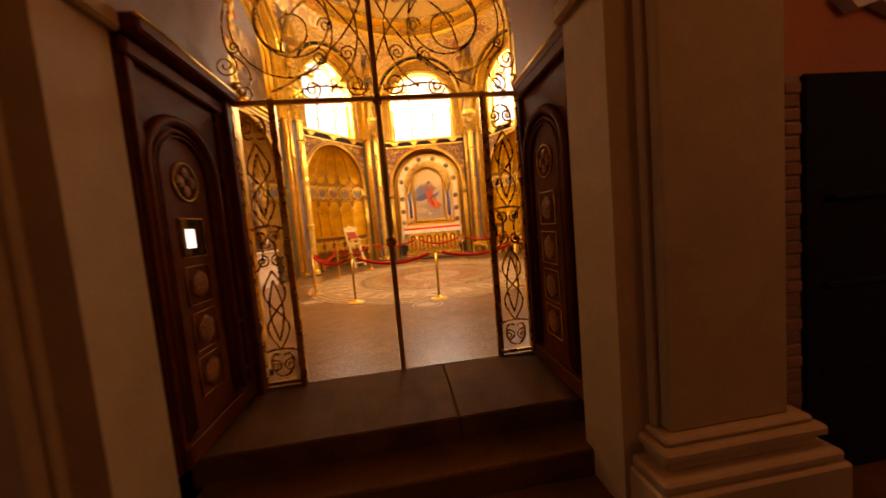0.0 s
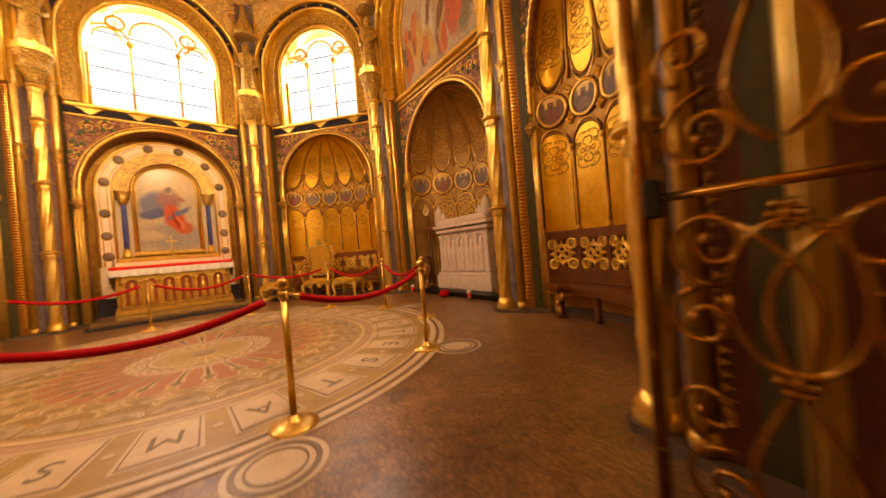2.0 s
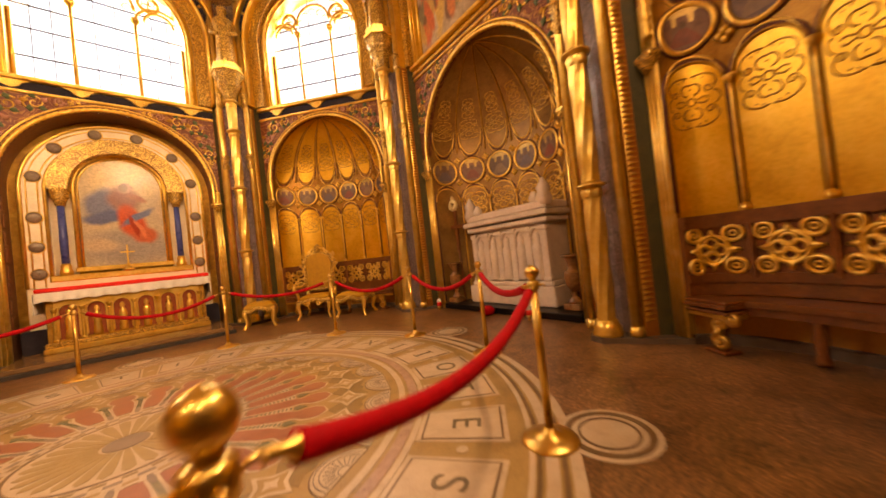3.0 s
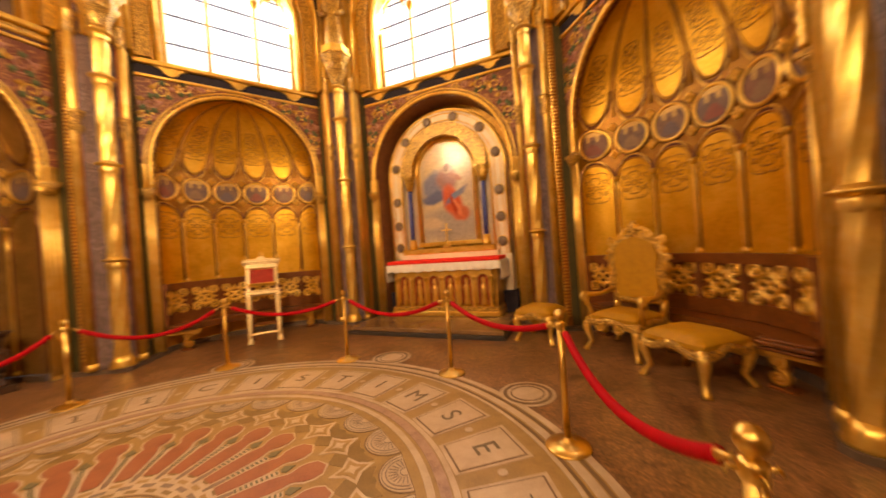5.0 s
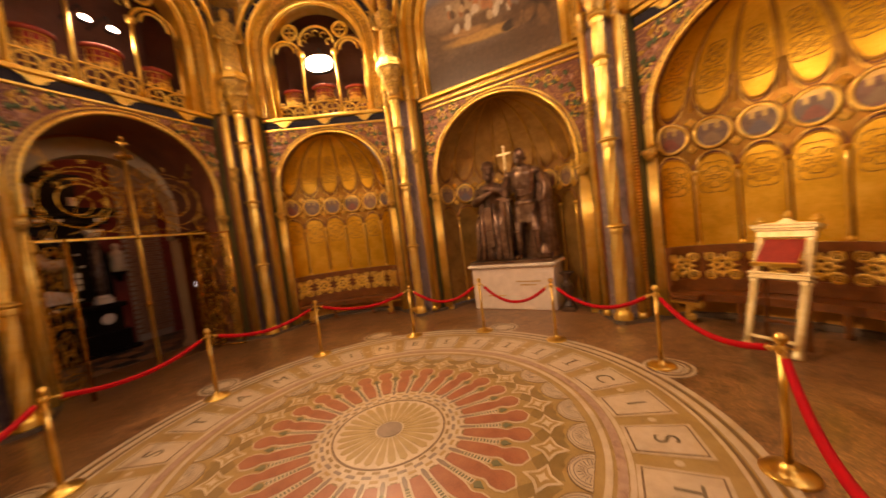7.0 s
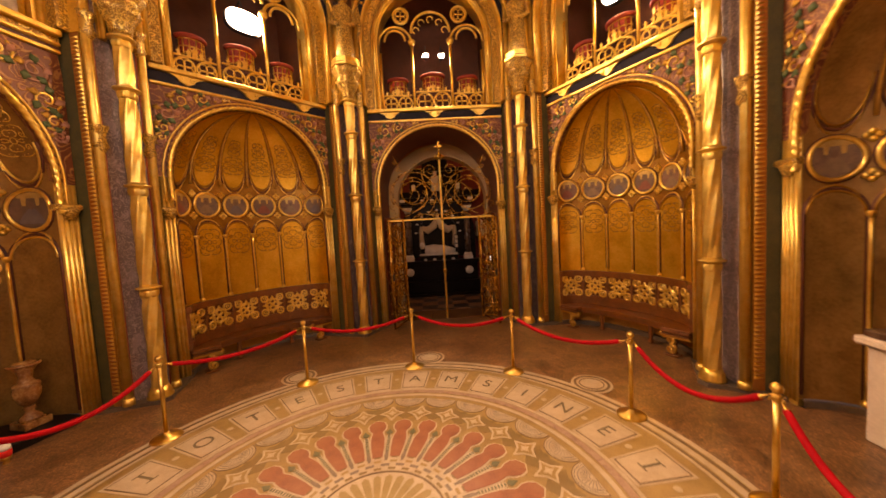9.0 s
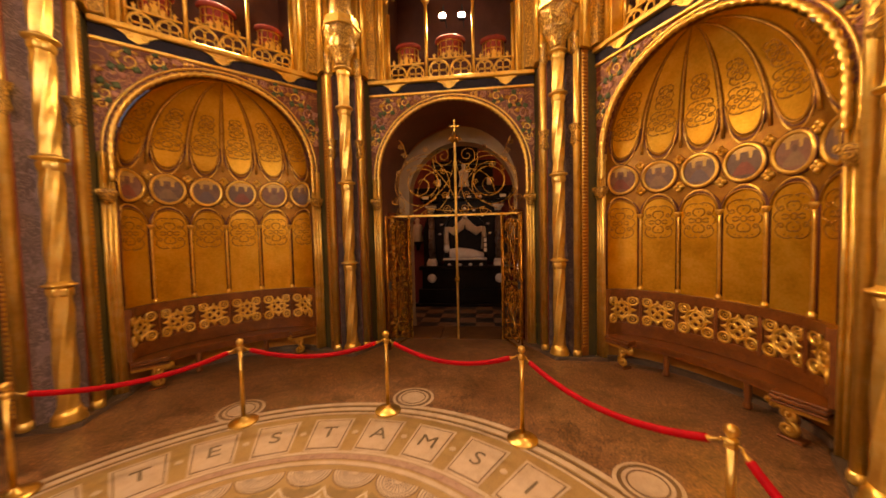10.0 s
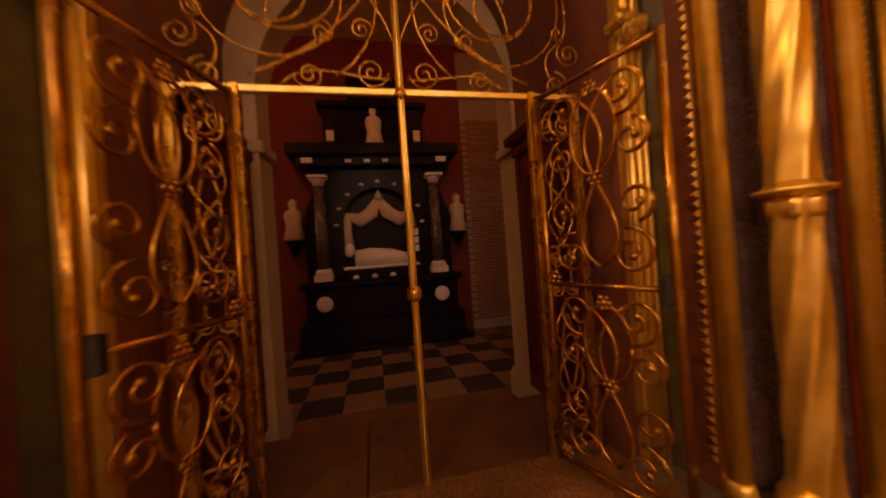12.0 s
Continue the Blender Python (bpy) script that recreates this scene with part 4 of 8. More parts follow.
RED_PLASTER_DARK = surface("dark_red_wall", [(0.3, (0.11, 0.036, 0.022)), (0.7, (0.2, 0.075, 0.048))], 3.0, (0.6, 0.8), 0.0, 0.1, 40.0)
MED = [picture("medallion_paint", ((0.12, 0.0731, 0.0525), (0.2, 0.116, 0.077), (0.3, 0.172, 0.098)), [], 0.4, 0.1, 10.0),
       surface("medallion_rose", [(0.35, (0.13, 0.065, 0.045)), (0.5, (0.24, 0.115, 0.07)), (0.65, (0.17, 0.095, 0.068))], 9.0, (0.4, 0.6)),
       surface("medallion_blue", [(0.35, (0.09, 0.06, 0.05)), (0.5, (0.17, 0.105, 0.078)), (0.65, (0.25, 0.14, 0.08))], 9.0, (0.4, 0.6)),
       surface("medallion_brown", [(0.35, (0.1, 0.06, 0.045)), (0.5, (0.2, 0.115, 0.07)), (0.65, (0.26, 0.165, 0.1))], 9.0, (0.4, 0.6))]
def crowd(seed, n, x, z, size, colours, upright=1.8):
    """Blobs of a painted crowd."""
    rnd = random.Random(seed)
    return [(rnd.uniform(*x), rnd.uniform(*z), rnd.uniform(0.7, 1.3) * size, rnd.uniform(0.8, 1.3) * size * upright, rnd.uniform(-25, 25), rnd.choice(colours), 0.22) for _ in range(n)]


CROWD_A = [(0.5, 0.36, 0.22), (0.3, 0.13, 0.06), (0.14, 0.085, 0.05), (0.62, 0.52, 0.4), (0.45, 0.2, 0.09), (0.2, 0.15, 0.12)]
CROWD_B = [(0.55, 0.13, 0.05), (0.55, 0.36, 0.12), (0.2, 0.1, 0.06), (0.48, 0.4, 0.3), (0.6, 0.2, 0.07), (0.24, 0.2, 0.12)]
LUNETTE_W = picture("battle_lunette", ((0.1, 0.055, 0.03), (0.17, 0.1, 0.055), (0.15, 0.11, 0.09)), [
    (0, 7.5, 1.7, 0.6, 0, (0.24, 0.23, 0.29), 0.4), (-0.9, 6.75, 0.6, 0.3, 5, (0.3, 0.2, 0.13), 0.4), (0.1, 6.75, 0.95, 0.28, 0, (0.42, 0.3, 0.18), 0.35),
    (0.0, 5.98, 0.85, 0.1, 5, (0.5, 0.29, 0.09), 0.4), (-0.5, 6.2, 0.5, 0.08, 8, (0.4, 0.22, 0.09), 0.4), (-0.3, 5.5, 1.8, 0.27, 0, (0.1, 0.055, 0.028), 0.4),
    (0.55, 5.95, 0.2, 0.1, -12, (0.05, 0.028, 0.018), 0.2), (0.95, 6.0, 0.16, 0.2, 0, (0.06, 0.035, 0.022), 0.25), (1.2, 6.2, 0.2, 0.32, 0, (0.07, 0.04, 0.025), 0.25),
    (-0.12, 7.35, 0.15, 0.09, 20, (0.5, 0.07, 0.05), 0.25), (0.32, 7.28, 0.12, 0.11, 10, (0.5, 0.1, 0.06), 0.25)]
    + crowd(3, 44, (-0.95, 0.95), (6.3, 6.95), 0.062, CROWD_A + [(0.6, 0.5, 0.38), (0.42, 0.28, 0.15)]) + crowd(4, 10, (0.5, 1.35), (5.85, 6.5), 0.1, [(0.05, 0.03, 0.02), (0.12, 0.065, 0.035), (0.2, 0.11, 0.05)]), 0.45, 0.04)
LUNETTE_E = picture("court_lunette", ((0.34, 0.22, 0.12), (0.5, 0.4, 0.28), (0.42, 0.34, 0.28)), [
    (-1.2, 6.0, 0.16, 0.7, 0, (0.6, 0.14, 0.06), 0.2), (-0.8, 5.9, 0.18, 0.6, 5, (0.6, 0.4, 0.12), 0.2), (-0.3, 6.2, 0.25, 0.7, 0, (0.55, 0.48, 0.38), 0.2),
    (0.2, 5.8, 0.2, 0.5, 0, (0.2, 0.1, 0.08), 0.25), (0.6, 6.1, 0.2, 0.6, -5, (0.5, 0.12, 0.08), 0.2), (1.0, 6.0, 0.22, 0.6, 0, (0.2, 0.22, 0.14), 0.25), (0.0, 7.5, 1.2, 0.4, 0, (0.5, 0.42, 0.34), 0.4)] + crowd(7, 30, (-1.4, 1.4), (5.5, 6.6), 0.12, CROWD_B, 2.6), 0.45, 0.07)

OCHRE_WALL = surface("ochre_dado", [(0.3, (0.42, 0.18, 0.03)), (0.7, (0.62, 0.3, 0.06))], 5.0, (0.4, 0.6), 0.1, 0.1, 40.0)
DARK_STONE_GREY = surface("brown_plinth_stone", [(0.3, (0.075, 0.05, 0.033)), (0.7, (0.165, 0.115, 0.078))], 6.0, (0.3, 0.5), 0.0, 0.15, 50.0)


def skirting(par, ni):
    """Low curved stone kerb along the foot of a niche."""
    g = Geo()
    sec = ((-0.03, 0.0), (0.035, 0.0), (0.035, 0.07), (0.02, 0.085), (-0.03, 0.085))
    g.grid(lambda u, v: ni.wall(math.pi * (0.995 - 0.99 * u), sec[round(v * 4)][1], sec[round(v * 4)][0]), 40, 4, False)
    g.make("skirting", DARK_STONE_GREY, par)


NICHES = {}
for key, (m, w) in FRAMES.items():
    wall = thing("wall_" + key, m, "gilded chapel wall bay with arch, cornice and painted upper zone", "wall", "chapel bays", "structure")
    a = w / 2 - (0.58 if key in ("west", "east") else 0.46)
    lower_front(wall, w, a, key)
    if key in ("southeast", "southwest", "northeast", "northwest"):
        ni = Niche(a, 0.62)
        NICHES[key] = ni
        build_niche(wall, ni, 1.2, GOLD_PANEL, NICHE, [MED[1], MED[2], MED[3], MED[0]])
        Geo().grid(lambda u, v: ni.wall(math.pi * (1 - u), 1.25 * v, -0.02), 32, 2).make("niche_foot", OCHRE_WALL, wall)
    elif key in ("west", "east"):
        ni = Niche(a, 1.15, 8 if key == "west" else 7, 3.15)
        NICHES[key] = ni
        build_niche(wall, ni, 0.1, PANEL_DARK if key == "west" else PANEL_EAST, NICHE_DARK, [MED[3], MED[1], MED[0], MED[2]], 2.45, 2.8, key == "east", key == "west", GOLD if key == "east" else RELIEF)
    if key in NICHES:
        skirting(wall, NICHES[key])
    if key in ("northwest", "north", "northeast"):
        window_bay(wall, key, w)
    elif key in ("south", "southeast", "southwest"):
        gallery_bay(wall, key, w)
    elif key == "west":
        lunette_bay(wall, key, w, LUNETTE_W, "arched mural of a battle crowd in brown and ochre, gilt frame")
    else:
        lunette_bay(wall, key, w, LUNETTE_E, "arched mural of standing robed shapes in warm colours, gilt frame")


# corner piers behind the columns
def pier(name, p, left, right):
    """left: bay whose right end is here; right: bay whose left end is here."""
    par = thing("pier_" + name, Matrix.Identity(4), "corner pier of purple marble, gilt rods and green reveals", "pier", "chapel piers", "structure")
    # piers beside the doorway take a darker marble than the rest
    stone = DARK_MARBLE if "south" in (left, right) else PURPLE
    for key, s in ((left, 1), (right, -1)):
        m, w = FRAMES[key]

        sh = 0.07 if key in ("west", "east") else 0.0

        def L(u, y, z, m=m, w=w, s=s, sh=sh):
            return m @ Vector((s * (w / 2 - u - (sh if u > 0.13 else 0.0)), y, z))
        g = Geo()
        g.grid(lambda u, v: L(-0.02 + 0.19 * u, 0.2, 8.7 * v), 1, 1, False)
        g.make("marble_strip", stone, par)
        g = Geo()
        g.grid(lambda u, v: L(0.17, 0.2 + 0.05 * u, 8.7 * v), 1, 1, False)
        g.make("red_strip", DARK_RED, par)
        Geo().tube([L(0.146, 0.19, 0.08), L(0.146, 0.19, 8.0)], 0.011, 6).make("red_line", RED_PAINT, par)
        g = Geo()
        g.grid(lambda u, v: L(0.17 + 0.075 * u, 0.25 + 0.01 * u, 8.7 * v), 1, 1, False)
        g.make("gilt_reveal", GOLD_DEEP, par)
        g = Geo()
        g.grid(lambda u, v: L(0.245 + 0.012 * u, 0.26 + 0.13 * u, 8.7 * v), 1, 1, False)
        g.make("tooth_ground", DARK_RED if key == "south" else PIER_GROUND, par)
        g = Geo()
        g.grid(lambda u, v: L(0.257 + 0.05 * u, 0.39 + 0.17 * u, 8.7 * v), 1, 1, False)
        g.make("green_reveal", GREEN, par)
        g = Geo()
        g.tube([L(0.205, 0.195, 0.1), L(0.205, 0.195, 8.0)], 0.054, 14)
        g.lathe([(0.068, 0), (0.072, 0.05), (0.058, 0.1)], 14, L(0.205, 0.195, 0.06))
        g.make("gilt_rod", COLUMN_GOLD, par)
        for z in (3.75, 5.2):
            g = Geo()
            g.lathe([(0.03, -0.22), (0.075, -0.14), (0.05, 0), (0.085, 0.1), (0.09, 0.14), (0.03, 0.16)], 10, L(0.19, 0.18, z), lobes=5, depth=0.12)
            g.make("leaf_bracket", GOLD_CARVED, par)
        g = Geo()
        n_ = (L(1.0, -0.1, 0) - L(0.9, -0.09, 0)).normalized()
        for k in range(88):
            z = 0.2 + 0.055 * k
            p0, p1, p2 = (L(0.248 + 0.011 * q, 0.268 + 0.112 * q, z + dz) for q, dz in ((0, 0), (0.45 if key == "south" else 1, 0.025), (0, 0.049)))
            g.add([p0, p1, p2, (p0 + p1 + p2) / 3 + 0.02 * n_], [(0, 1, 3), (1, 2, 3), (2, 0, 3)])
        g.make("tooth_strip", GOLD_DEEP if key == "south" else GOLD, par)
    g = Geo()
    mL, wL = FRAMES[left]
    mR, wR = FRAMES[right]
    qa, qb = mL @ Vector((wL / 2 + 0.02, 0.2, 0)), mR @ Vector((-wR / 2 - 0.02, 0.2, 0))
    Geo().add([qa, qb, qb + Vector((0, 0, 8.7)), qa + Vector((0, 0, 8.7))], [(0, 1, 2, 3)]).make("marble_strip", stone, par)
    pts = [mL @ Vector((wL / 2 - 0.5, F + 0.05, 0)), mL @ Vector((wL / 2 - 0.42, 0.42, 0)), mL @ Vector((wL / 2 - 0.2, 0.04, 0)), mL @ Vector((wL / 2 - 0.12, -0.14, 0)),
           mR @ Vector((-wR / 2 + 0.12, -0.14, 0)), mR @ Vector((-wR / 2 + 0.2, 0.04, 0)), mR @ Vector((-wR / 2 + 0.42, 0.42, 0)), mR @ Vector((-wR / 2 + 0.5, F + 0.05, 0)), p * 1.25]
    g.slab([(q.x, q.y) for q in pts], 0.0, 0.055)
    g.make("plinth", DARK_STONE_GREY, par)


ORDER = list(BAYS)
for i, key in enumerate(ORDER):
    nxt = ORDER[(i + 1) % 8]
    name = BAYS[key][1]
    pier(name.lower(), Vector((*CORNERS[name], 0)), key, nxt)

# vault: octagon to oval, ring cornice, dome
RX, RY, CX, CY = 4.05, 5.05, 0.05, 0.0


def oval(t, k=1.0):
    return CX + RX * k * math.cos(t), CY + RY * k * math.sin(t)


vault = thing("ceiling", Matrix.Identity(4), "gilded dome on a ring cornice over painted pendentives", "dome", "", "structure")
g = Geo()
octo = []
for key in ORDER[::-1]:
    m, w = FRAMES[key]
    for u in (0.5, 0.25, 0.0, -0.25):
        octo.append(m @ Vector((u * w, 0.22, 0)))
octo.sort(key=lambda q: math.atan2(q.y, q.x))
N = len(octo)
prof = [(0.0, 8.55), (0.35, 8.72), (0.75, 8.86), (1.0, 8.95)]
vs, fs = [], []
for k, z in prof:
    for q in octo:
        t = math.atan2((q.y - CY) / RY, (q.x - CX) / RX)
        ex, ey = oval(t)
        vs.append((q.x + (ex - q.x) * k, q.y + (ey - q.y) * k, z))
for j in range(len(prof) - 1):
    for i in range(N):
        fs.append((j * N + i, j * N + (i + 1) % N, (j + 1) * N + (i + 1) % N, (j + 1) * N + i))
g.add(vs, fs, True)
g.make("pendentive_ring", VAULT, vault)
for k0, z0, k1, z1, mat in ((1.0, 8.95, 0.975, 9.0, GOLD), (0.975, 9.0, 0.985, 9.3, FRIEZE), (0.985, 9.3, 0.94, 9.42, GOLD), (0.94, 9.42, 0.93, 9.55, FRIEZE)):
    Geo().grid(lambda u, v: Vector((*oval(2 * math.pi * u, k0 + (k1 - k0) * v), z0 + (z1 - z0) * v)), 72, 1, True, True).make("ring_cornice", mat, vault)
g = Geo()
g.grid(lambda u, v: Vector((*oval(2 * math.pi * u, 0.93 * math.cos(1.5 * v)), 9.55 + 3.9 * math.sin(1.5 * v))), 72, 18, True, True)
g.make("dome_shell", DOME_GOLD, vault)
for i in range(72):
    g = Geo()
    t = 2 * math.pi * i / 72
    g.lathe([(0.02, -0.05), (0.06, 0), (0.02, 0.05)], 6, (*oval(t, 0.955), 9.2))
    g.make("ring_boss", GOLD, vault)
ROBES = [surface("robe_paint", [(0.3, c), (0.7, tuple(min(1, 1.6 * v + 0.05) for v in c))], 5.0, (0.5, 0.7)) for c in ((0.28, 0.08, 0.05), (0.1, 0.11, 0.16), (0.3, 0.2, 0.12), (0.14, 0.12, 0.06))]
for i in range(20):
    t0 = 2 * math.pi * i / 20

    def robe(u, v, t0=t0):
        x = 2 * u - 1
        wd = 0.068 * (0.85 - 0.35 * v + 0.12 * math.sin(5 * v))
        vv = 0.1 + 0.3 * v - 0.02 * x * x
        t = t0 + wd * x
        k = 0.93 * math.cos(1.5 * vv) * 0.993
        return Vector((*oval(t, k), 9.55 + 3.87 * math.sin(1.5 * vv)))
    Geo().grid(robe, 4, 8).make("painted_figure_shape", ROBES[i % 4], vault)


# ---- chapel floor ----
M_LETTER = surface("dark_letter_mosaic", [(0.3, (0.09, 0.06, 0.03)), (0.7, (0.18, 0.13, 0.07))], 9.0, (0.4, 0.6), 0.0, 0.2, 90.0)
MX, MY = 0.035, -0.06
floor = tagged(new("floor"), "brown terrazzo chapel floor with a large round mosaic", "floor", "", "structure")
pts = []
for key in ORDER:
    m, w = FRAMES[key]
    ni = NICHES.get(key)
    if ni:
        pts.append(m @ Vector((-w / 2 + 0.02, 0.7, 0)))
        pts += [m @ (ni.wall(math.pi * (1 - k / 12), 0, -0.3)) for k in range(13)]
        pts.append(m @ Vector((w / 2 - 0.02, 0.7, 0)))
    elif key == "north":
        pts += [m @ Vector(p) for p in ((-w / 2 + 0.02, 0.7, 0), (-w / 2 + 0.3, 1.3, 0), (w / 2 - 0.3, 1.3, 0), (w / 2 - 0.02, 0.7, 0))]
    else:
        pts += [m @ Vector(p) for p in ((-w / 2 + 0.02, 0.7, 0), (-w / 2 + 0.3, 0.9, 0), (w / 2 - 0.3, 0.9, 0), (w / 2 - 0.02, 0.7, 0))]
Geo().slab([(p.x, p.y) for p in pts][::-1], -0.12, 0.0).make("terrazzo", FLOOR, floor)


def ring(name, r0, r1, z, mat, n=96, parent=None, at=(MX, MY)):
    g = Geo()
    vs = [(at[0] + r * math.cos(2 * math.pi * k / n), at[1] + r * math.sin(2 * math.pi * k / n), zz) for zz in (0.001, z) for r in (r0, r1) for k in range(n)]
    fs = []
    for k in range(n):
        j = (k + 1) % n
        fs += [(2 * n + k, 3 * n + k, 3 * n + j, 2 * n + j), (n + k, n + j, 3 * n + j, 3 * n + k)]
        if r0 > 0:
            fs.append((j, k, 2 * n + k, 2 * n + j))
    g.add(vs, fs)
    return g.make(name, mat, parent or floor)


def disc(name, r, z, mat, at, parent, n=32):
    g = Geo()
    g.slab([(at[0] + r * math.cos(2 * math.pi * k / n), at[1] + r * math.sin(2 * math.pi * k / n)) for k in range(n)], 0.001, z)
    return g.make(name, mat, parent)


disc("mosaic_bed", 3.12, 0.003, M_OCHRE, (MX, MY), floor, 128)
for r0, r1, mat in ((3.06, 3.12, M_CREAM), (3.02, 3.045, M_BROWN), (2.94, 3.005, M_CREAM), (2.9, 2.92, M_BROWN), (2.86, 2.89, M_CREAM),
                    (2.14, 2.18, M_CREAM), (2.06, 2.13, M_PINK), (1.98, 2.03, M_CREAM), (0.575, 0.765, M_CREAM), (0.55, 0.568, M_BROWN)):
    ring("mosaic_ring", r0, r1, 0.007, mat)
disc("mosaic_disc", 0.55, 0.006, M_CREAM, (MX, MY), floor, 64)
disc("mosaic_hub", 0.13, 0.011, M_GREY, (MX, MY), floor)


def polar(r, a):
    return r * math.cos(a), r * math.sin(a)


NP = 28
PHASE = radians(2.65)
STEP = 2 * math.pi / NP


def keyhole(grow=0.0):
    """Outline of a petal with a round head, as (along the radius, across it)."""
    half = [(0.79, 0.05), (0.92, 0.066), (1.08, 0.076), (1.15, 0.068), (1.2, 0.054), (1.23, 0.06), (1.28, 0.092), (1.345, 0.1), (1.41, 0.08), (1.45, 0.0)]
    half = [(r + (grow if k == len(half) - 1 else (-grow if k == 0 else 0)), a + (grow * 0.9 if a else 0)) for k, (r, a) in enumerate(half)]
    return [(r, -a) for r, a in half[:-1]] + [half[-1]] + [(r, a) for r, a in half[-2::-1]]


def radial(name, geo_mesh, count=NP, phase=0.0, label="", size=0.975):
    for k in range(count):
        share(name, geo_mesh, floor, Matrix.Translation((MX, MY, 0)) @ Matrix.Rotation(PHASE + STEP * (k + phase), 4, "Z") @ Matrix.Diagonal((size, size, 1, 1)), label)


def flat(pts, z, ccw=True):
    area = sum(p[0] * q[1] - q[0] * p[1] for p, q in zip(pts, pts[1:] + pts[:1]))
    return Geo().slab(pts if area > 0 else pts[::-1], 0.001, z)


radial("yellow_petal", flat([(0.15, -0.014), (0.4, -0.034), (0.5, -0.036), (0.535, 0), (0.5, 0.036), (0.4, 0.034), (0.15, 0.014)], 0.009).mesh("yellow_petal", M_YELLOW))
radial("keyhole_border", flat(keyhole(0.02), 0.006).mesh("keyhole_border", M_CREAM))
radial("keyhole_petal", flat(keyhole(), 0.009).mesh("keyhole_petal", M_RED))
radial("inner_scallop", flat([(0.74, -0.075), (0.79, -0.08), (0.83, -0.05), (0.84, 0.0), (0.83, 0.05), (0.79, 0.08), (0.74, 0.075)], 0.0052).mesh("inner_scallop", M_CREAM))
radial("cog_gap", flat([(0.735, -0.012), (0.8, -0.022), (0.87, -0.014), (0.885, 0.0), (0.87, 0.014), (0.8, 0.022), (0.735, 0.012)], 0.0078).mesh("cog_gap", M_GREY), NP, 0.5)
radial("cog_block", flat([(0.772, -0.03), (0.8, -0.034), (0.8, 0.034), (0.772, 0.03)], 0.0082).mesh("cog_block", M_OLIVE), NP, 0.0)
for r0, r1, half, shift, mat in ((0.605, 0.636, 0.036, 0.0, M_OLIVE), (0.655, 0.69, 0.042, 0.5, M_GREY), (0.708, 0.74, 0.036, 0.0, M_OCHRE)):
    radial("hub_block", flat([(r0, -half), (r1, -half * r1 / r0), (r1, half * r1 / r0), (r0, half)], 0.0082).mesh("hub_block", mat), NP, shift)
radial("ladder_strip", flat([(0.86, -0.028), (1.16, -0.03), (1.16, 0.03), (0.86, 0.028)], 0.0055).mesh("ladder_strip", M_CREAM), NP, 0.5)
g = Geo()
for k in range(9):
    g.slab([(0.88 + 0.032 * k, -0.018), (0.896 + 0.032 * k, -0.018), (0.896 + 0.032 * k, 0.018), (0.88 + 0.032 * k, 0.018)], 0.004, 0.0085)
radial("ladder", g.mesh("ladder", M_GREEN), NP, 0.5)
radial("leaf_tip", flat([(1.17, -0.012), (1.2, -0.04), (1.27, 0), (1.2, 0.04), (1.17, 0.012)], 0.0085).mesh("leaf_tip", M_GREEN), NP, 0.5)
# four-pointed stars and the leaves between them
star = []
for k in range(4):
    a0 = math.pi / 2 * k
    star.append((1.6 + 0.165 * math.cos(a0), 0.165 * math.sin(a0)))
    for f in (0.3, 0.5, 0.7):
        a = a0 + f * math.pi / 2
        star.append((1.6 + 0.085 * (1 + 0.35 * abs(f - 0.5) * 2) * math.cos(a), 0.085 * (1 + 0.35 * abs(f - 0.5) * 2) * math.sin(a)))
inner = [(1.6 + (r - 1.6) * 0.72, a * 0.72) for r, a in star]
core = [(1.6 + (r - 1.6) * 0.35, a * 0.35) for r, a in star]
radial("star_piece", flat(star, 0.007).mesh("star_piece", M_CREAM), NP, 0.5)
radial("star_inset", flat(inner, 0.009).mesh("star_inset", M_OCHRE), NP, 0.5)
radial("star_core", flat(core, 0.011).mesh("star_core", M_CREAM), NP, 0.5)
radial("leaf_brown", flat([(1.46, 0.0), (1.54, 0.1), (1.66, 0.155), (1.76, 0.16), (1.72, 0.06), (1.74, 0.0), (1.72, -0.06), (1.76, -0.16), (1.66, -0.155), (1.54, -0.1)], 0.0048).mesh("leaf_brown", M_OLIVE), NP, 0.0)
sc = [(1.95 - 0.19 * math.sin(math.pi * k / 14), 0.2 * math.cos(math.pi * k / 14)) for k in range(15)]
radial("scallop", flat(sc, 0.007).mesh("scallop", M_CREAM))
radial("scallop_edge", flat([(1.955 - 0.205 * math.sin(math.pi * k / 14), 0.212 * math.cos(math.pi * k / 14)) for k in range(15)], 0.0058).mesh("scallop_edge", M_BROWN))
g = Geo()
for k in range(11):
    a = math.pi * (k + 0.5) / 11
    d = (-math.sin(a), math.cos(a))
    n_ = (-d[1] * 0.004, d[0] * 0.004)
    p0, p1 = (1.945 + d[0] * 0.06, d[1] * 0.06), (1.945 + d[0] * 0.125, d[1] * 0.125)
    g.slab([(p0[0] - n_[0], p0[1] - n_[1]), (p1[0] - n_[0], p1[1] - n_[1]), (p1[0] + n_[0], p1[1] + n_[1]), (p0[0] + n_[0], p0[1] + n_[1])][::1], 0.004, 0.0095)
for ra, rb_ in ((0.04, 0.048), (0.14, 0.149), (0.17, 0.177)):
    for k in range(12):
        a, b = math.pi * k / 12, math.pi * (k + 1) / 12
        g.slab([(1.945 - ra * math.sin(a), ra * math.cos(a)), (1.945 - rb_ * math.sin(a), rb_ * math.cos(a)), (1.945 - rb_ * math.sin(b), rb_ * math.cos(b)), (1.945 - ra * math.sin(b), ra * math.cos(b))][::-1], 0.004, 0.0092)
